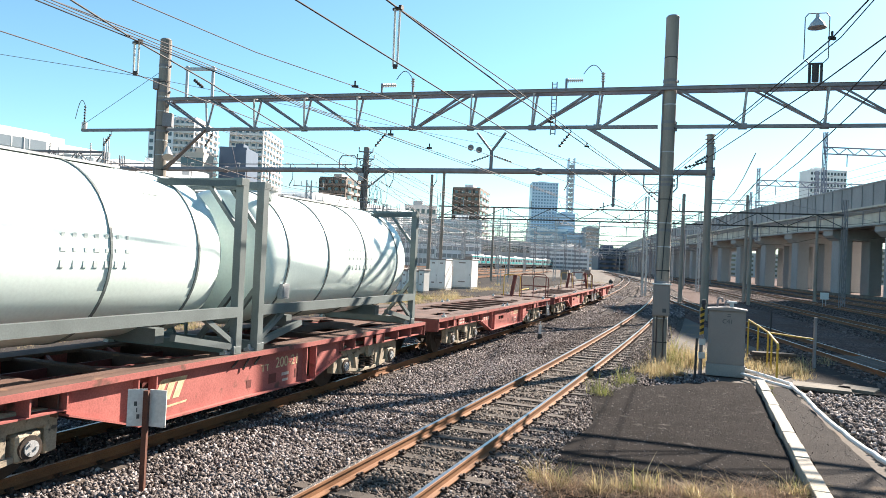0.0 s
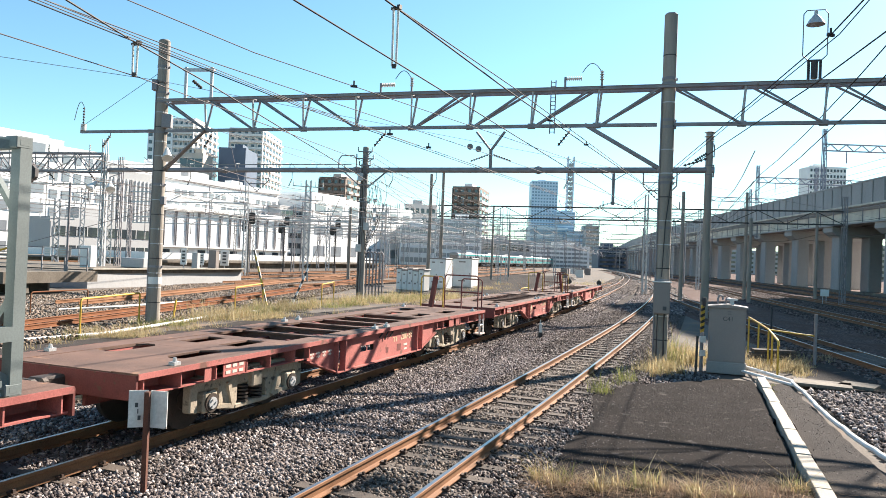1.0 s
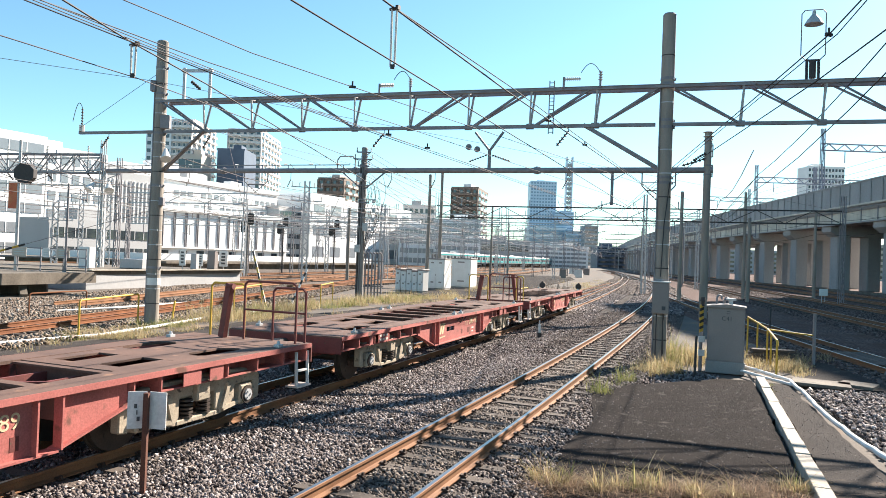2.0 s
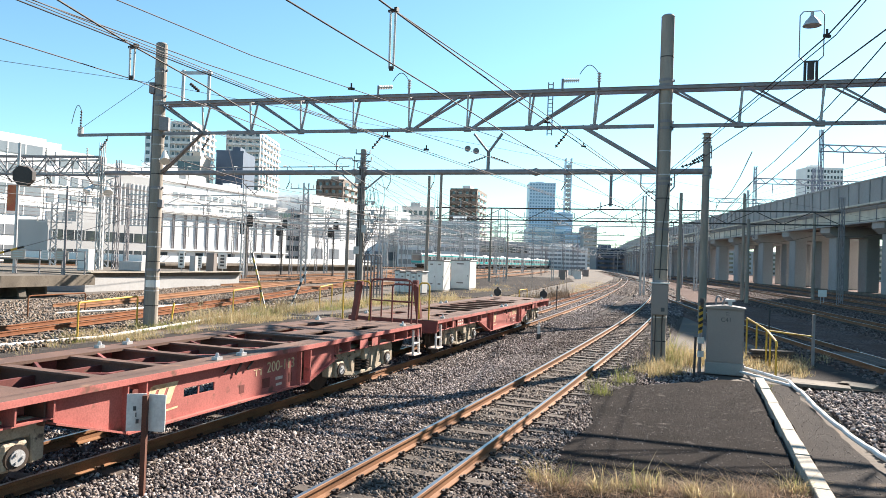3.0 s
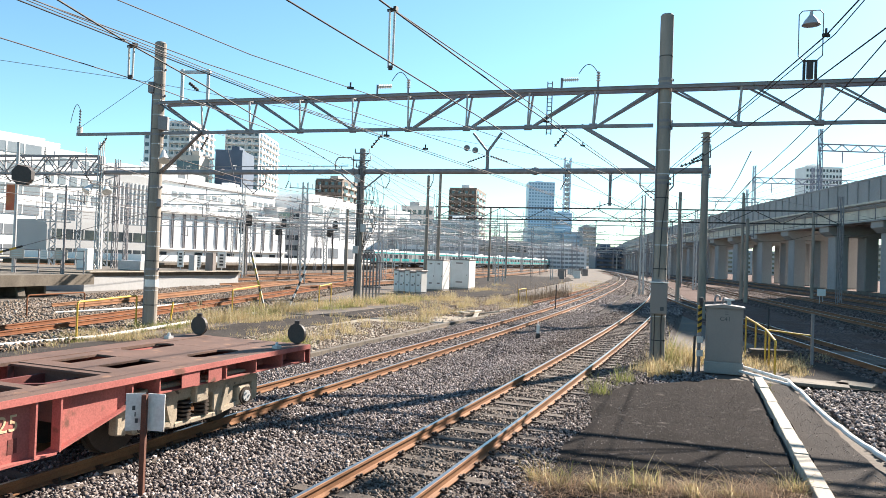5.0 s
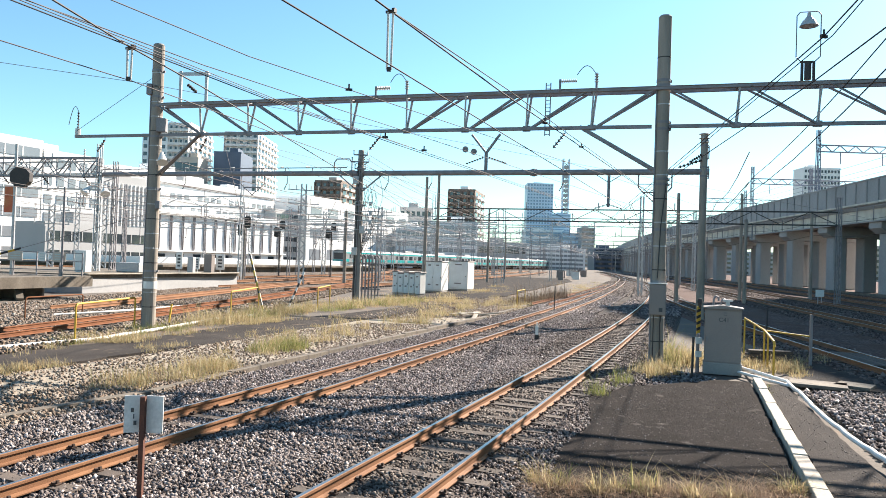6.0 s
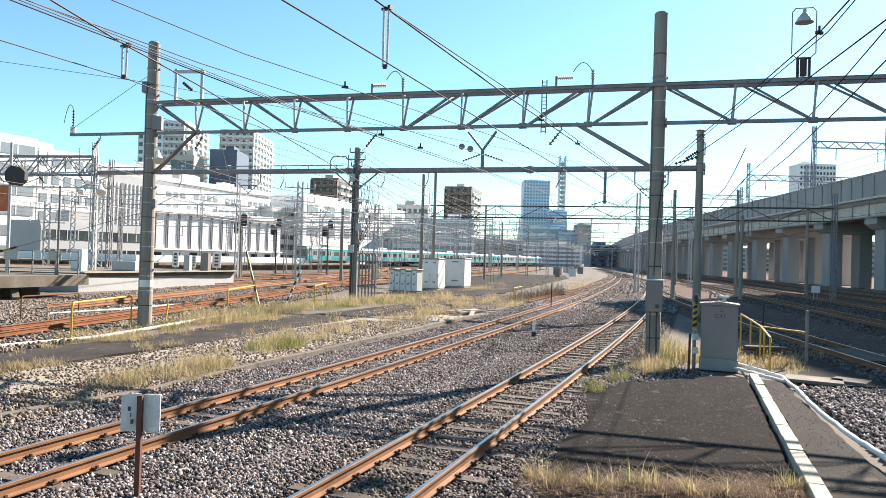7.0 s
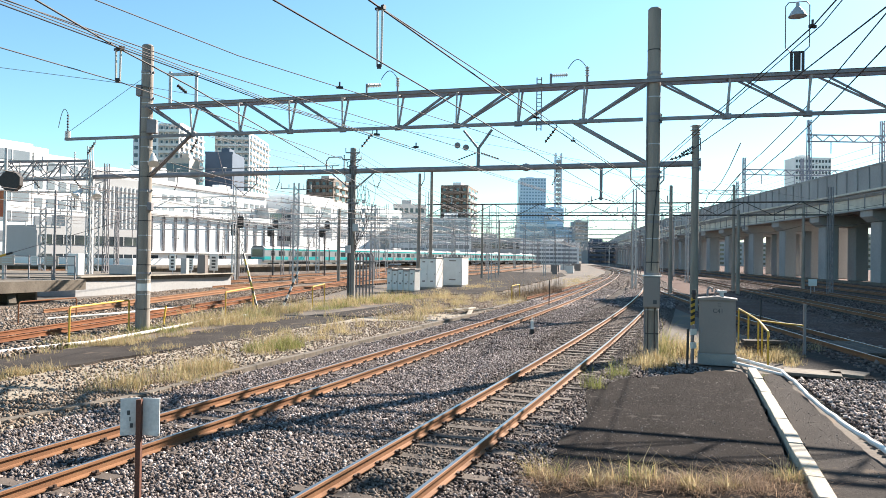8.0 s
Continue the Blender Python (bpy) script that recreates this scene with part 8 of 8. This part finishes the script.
def in_poly(poly, n, z, seed, jitter=0.02):
    rg = np.random.default_rng(seed)
    P = np.array(poly)
    q = rg.uniform(P.min(0), P.max(0), (n, 2))
    q = q[inside(poly, q)]
    return np.concatenate([q, (z + rg.uniform(-jitter, jitter, len(q)))[:, None]], 1)


right_poly = [(5.6, 7.0), (6.7, 10.4), (8.0, 14.8), (8.5, 17.0), (10.6, 16.9), (12.0, 18.0), (11.2, 8.0)]
scatter_stones("side_gravel", np.concatenate([in_poly(right_poly, 17000, -0.22, 9), in_poly([(3.3, 15.3), (7.2, 18.2), (7.0, 19.0), (6.0, 20.0), (4.4, 18.0)], 2500, -0.24, 10)]), M_STONE, "loose grey gravel beside the asphalt strip", (0.02, 0.036), 3)
scatter_stones("verge_gravel", np.concatenate([in_poly([(-9.0, 8.0), (-6.1, 13.0), (-5.2, 16.5), (-3.9, 20.0), (-0.1, 31.0), (-3.5, 31.0), (-6.0, 26.0), (-7.6, 21.0), (-9.6, 15.8), (-12.5, 10.0)], 36000, -0.245, 11), along(T1, -6, 6, -4.6, -2.2, 9000, -0.235, 12, False)]), M_RUSTSTONE, "scattered pale brown gravel on the verge", (0.014, 0.032), 4)
scatter_stones("yard_gravel", np.concatenate([along(T3, -12, 40, -4.0, 2.6, 18000, -0.215, 13), along(T3, -4, 50, -9.5, -4.0, 17000, -0.225, 61, False)]), M_RUSTSTONE, "rusty brown gravel round the disused track", (0.03, 0.05), 5)
scatter_stones("yard_chippings", np.concatenate([in_poly([(-4.5, 34.0), (0.0, 31.5), (4.8, 46.5), (8.6, 60.0), (2.5, 56.0), (-1.5, 47.0)], 16000, -0.285, 41), along(T1, 26, 64, -4.8, -2.2, 14000, -0.275, 42, False)]), M_RUSTSTONE, "brown and grey chippings on the yard floor", (0.03, 0.055), 43)
scatter_stones("grit", np.concatenate([in_poly([(1.2, 8.4), (2.6, 12.3), (3.1, 14.9), (4.4, 16.4), (7.4, 17.4), (4.7, 8.9)], 7000, -0.1645, 14, 0.002), in_poly([(7.6, 17.3), (7.9, 17.6), (5.1, 9.0), (4.75, 9.0)], 1200, -0.16, 15), in_poly([(5.1, 8.9), (8.0, 17.5), (8.3, 17.0), (5.8, 9.0)], 3500, -0.174, 16, 0.003)]), M_STONE, "loose grit and chippings on the asphalt", (0.003, 0.008), 6)
# stone tones kept dark to go with the shade-coloured siding bed
scatter_stones("siding_stones", np.concatenate([along(R1, -8, 60, -1.5, 1.4, 16000, -0.20, 31), along(R2, -20, 70, -2.4, 8.0, 26000, -0.215, 32, False)]), island_material("shaded_stone", [(0.04, 0.03, 0.026), (0.13, 0.095, 0.085), (0.22, 0.17, 0.15), (0.07, 0.05, 0.044), (0.30, 0.245, 0.22)]), "brown crushed stone around the sidings, darkened like its bed", (0.03, 0.055), 33)


def grass(name, clumps, mat, label, seed, lean=0.35):
    """Clumps of single blades: (x, y, radius, height, blades)."""
    rg = random.Random(seed)
    vs, fs = [], []
    for x, y, r, h, n in clumps:
        for k in range(n):
            a, q = rg.uniform(0, math.tau), r * math.sqrt(rg.random())
            bx, by = x + q * math.cos(a), y + q * math.sin(a)
            hh = h * rg.choice((0.25, 0.4, 0.55, 0.75, 1.0, 1.45)) * rg.uniform(0.8, 1.2) * (1 - 0.5 * q / r)
            b = rg.uniform(0, math.tau)
            l = hh * rg.uniform(0.1, 3.2 * lean)
            ox, oy = math.cos(b), math.sin(b)
            w = rg.uniform(0.0014, 0.0045) * (1 + 1.6 * r)
            px2, py2 = -oy * w, ox * w
            i = len(vs)
            z = -0.26
            vs += [(bx - px2, by - py2, z), (bx + px2, by + py2, z), (bx + ox * l * 0.35 + px2 * 0.8, by + oy * l * 0.35 + py2 * 0.8, z + hh * 0.6),
                   (bx + ox * l * 0.35 - px2 * 0.8, by + oy * l * 0.35 - py2 * 0.8, z + hh * 0.6), (bx + ox * l, by + oy * l, z + hh * (1 - 0.25 * lean))]
            fs += [(i, i + 1, i + 2, i + 3), (i + 3, i + 2, i + 4)]
    me = bpy.data.meshes.new(name)
    me.from_pydata(vs, [], fs)
    return tagged(link_mesh(name, me, mat), label, "grass", kind="stuff")


rg = random.Random(77)


def patch(poly_pts, n, r, h, blades):
    out = []
    knots = [(rg.randrange(len(poly_pts) - 1), rg.random()) for k in range(max(2, n // 5))]
    for k in range(n):
        i, t = rg.choice(knots)
        a, b = poly_pts[i], poly_pts[i + 1]
        t = min(1, max(0, t + rg.gauss(0, 0.06)))
        out.append((a[0] + (b[0] - a[0]) * t + rg.gauss(0, a[2]), a[1] + (b[1] - a[1]) * t + rg.gauss(0, a[2]), r * rg.uniform(0.6, 1.3), h * rg.uniform(0.6, 1.25), int(blades * rg.uniform(0.5, 1.4))))
    return out


clumps = [(1.48, 8.95, 0.17), (1.28, 9.15, 0.12), (2.38, 8.85, 0.17), (2.60, 8.95, 0.14), (1.95, 8.75, 0.08), (3.6, 8.72, 0.12), (3.1, 8.68, 0.09), (4.42, 8.98, 0.16)]
front = [(x + rg.gauss(0, r * 0.6), y + rg.gauss(0, r * 0.45), r * 0.7, 0.33 * rg.uniform(0.5, 1.2), 120) for x, y, r in clumps for k in range(7)]
low = [(rg.uniform(1.2, 4.6), 8.75 + rg.gauss(0, 0.16), 0.19, 0.25 * rg.uniform(0.6, 1.2), 120) for k in range(120)]
grass("brown_grass_front", low + [(x + rg.gauss(0, r), y + rg.gauss(0, r * 0.6), r * 0.8, 0.16, 90) for x, y, r in clumps[3:] for k in range(5)], island_material("brown_grass", [(0.26, 0.17, 0.12), (0.40, 0.28, 0.19), (0.16, 0.10, 0.075), (0.56, 0.43, 0.30), (0.32, 0.20, 0.135)], leaf=True), "reddish brown withered grass at the edge of the asphalt", 9, 0.9)
grass("dry_grass_front", front, M_DRYGRASS, "tuft of dry straw-coloured grass at the edge of the asphalt", 1, 0.5)
grass("green_grass_front", [(1.60, 9.05, 0.15, 0.36, 60), (2.42, 8.9, 0.17, 0.40, 120), (2.60, 8.9, 0.10, 0.50, 40), (4.5, 9.0, 0.18, 0.32, 110), (3.36, 15.35, 0.28, 0.5, 240), (4.35, 17.1, 0.3, 0.55, 220), (3.95, 16.4, 0.2, 0.3, 80)], M_GREENGRASS, "green grass blades among the dry tufts", 2, 0.45)
box_side = patch([(6.5, 21.0, 0.3), (7.4, 22.2, 0.5), (8.3, 22.5, 0.5)], 46, 0.42, 0.55, 110) + patch([(9.3, 19.8, 0.4), (10.3, 22.0, 0.6), (10.6, 24.5, 0.7), (11.6, 22.2, 0.4)], 60, 0.35, 0.3, 120) + patch([(5.0, 18.6, 0.3), (6.3, 19.6, 0.3)], 34, 0.3, 0.4, 90)
grass("dry_grass_cabinet", box_side, M_DRYGRASS, "dry yellow weeds growing round the signalling cabinet", 3, 0.4)
grass("green_weeds_cabinet", [(6.75, 21.2, 0.4, 0.75, 260), (7.0, 21.8, 0.4, 0.9, 240), (6.45, 20.6, 0.25, 0.5, 140), (7.9, 17.2, 0.1, 0.2, 50), (7.5, 16.3, 0.1, 0.22, 60)], M_GREENGRASS, "yellow-green weeds beside the pole", 4, 0.35)
bank = patch([(-9.6, 28.5, 0.7), (-8.2, 32.5, 0.8), (-7.2, 37.0, 0.9), (-5.0, 42.0, 1.0), (-3.0, 46.5, 1.0), (0.5, 50.5, 1.2)], 190, 0.45, 0.6, 80)
bank += patch([(-11.6, 20.5, 0.4), (-10.6, 25.0, 0.4), (-9.6, 29.5, 0.4)], 50, 0.35, 0.3, 70)
bank += patch([(-7.0, 14.4, 0.4), (-6.0, 16.0, 0.4), (-5.3, 18.0, 0.3)], 46, 0.36, 0.46, 90)
bank += patch([(-5.4, 20.5, 0.4), (-3.6, 26.0, 0.5), (-1.5, 33.0, 0.6), (0.5, 39.0, 0.7)], 60, 0.42, 0.55, 80)
bank += patch([(-13.0, 14.5, 0.3), (-10.2, 15.6, 0.3), (-8.9, 18.6, 0.3), (-6.0, 25.9, 0.4), (-3.4, 33.0, 0.5)], 60, 0.3, 0.25, 70) + patch([(-11.2, 19.2, 0.3), (-9.1, 24.4, 0.3), (-7.2, 31.0, 0.4)], 50, 0.35, 0.35, 80)
grass("dry_grass_bank", bank, M_DRYGRASS, "tall dry yellow grass along the cable route", 5, 0.4)
green = patch([(-11.6, 20.5, 0.4), (-10.6, 25.0, 0.4), (-9.4, 29.5, 0.4)], 30, 0.35, 0.3, 80) + patch([(-8.6, 31.5, 0.8), (-6.4, 39.5, 0.8), (-2.0, 48.0, 1.0)], 60, 0.5, 0.5, 90) + patch([(-5.2, 20.8, 0.3), (-4.6, 22.0, 0.4)], 16, 0.4, 0.42, 130)
green += [(-4.7, 9.2, 0.3, 0.12, 120), (-4.9, 9.7, 0.3, 0.12, 120)]
grass("green_weeds_bank", green, M_GREENGRASS, "green weeds mixed into the dry grass", 6, 0.4)
twigs = []
for k in range(70):
    t = rg.random()
    twigs.append((4.9 + 5.2 * t + rg.gauss(0, 0.5), 48.0 + 12.5 * t + rg.gauss(0, 0.4), 0.75, 1.5 * rg.uniform(0.5, 1.2), 34))
grass("dry_shrub", twigs, island_material("shrub_twigs", [(0.30, 0.20, 0.13), (0.42, 0.30, 0.20), (0.22, 0.15, 0.10), (0.50, 0.38, 0.26)]), "leafless brown shrub beside the track", 7, 0.30)
grass("yard_tufts", patch([(-2.5, 40.0, 0.9), (0.5, 44.0, 0.9), (3.0, 49.0, 0.8), (5.5, 56.0, 0.9)], 70, 0.45, 0.38, 70) + patch([(2.5, 38.5, 0.4), (5.0, 46.0, 0.4), (8.0, 57.0, 0.6)], 44, 0.4, 0.4, 60), M_DRYGRASS, "dry tufts on the gravel beside the running track", 18, 0.5)
grass("yard_weeds", patch([(12, 66, 1.0), (18, 90, 1.5), (26, 118, 2.0)], 50, 0.8, 0.5, 60) + patch([(-2.0, 58.0, 1.0), (3.5, 64.0, 1.2), (6.0, 84, 1.5)], 40, 0.7, 0.4, 60), M_DRYGRASS, "dry weeds along the far yard", 8, 0.5)


motions()
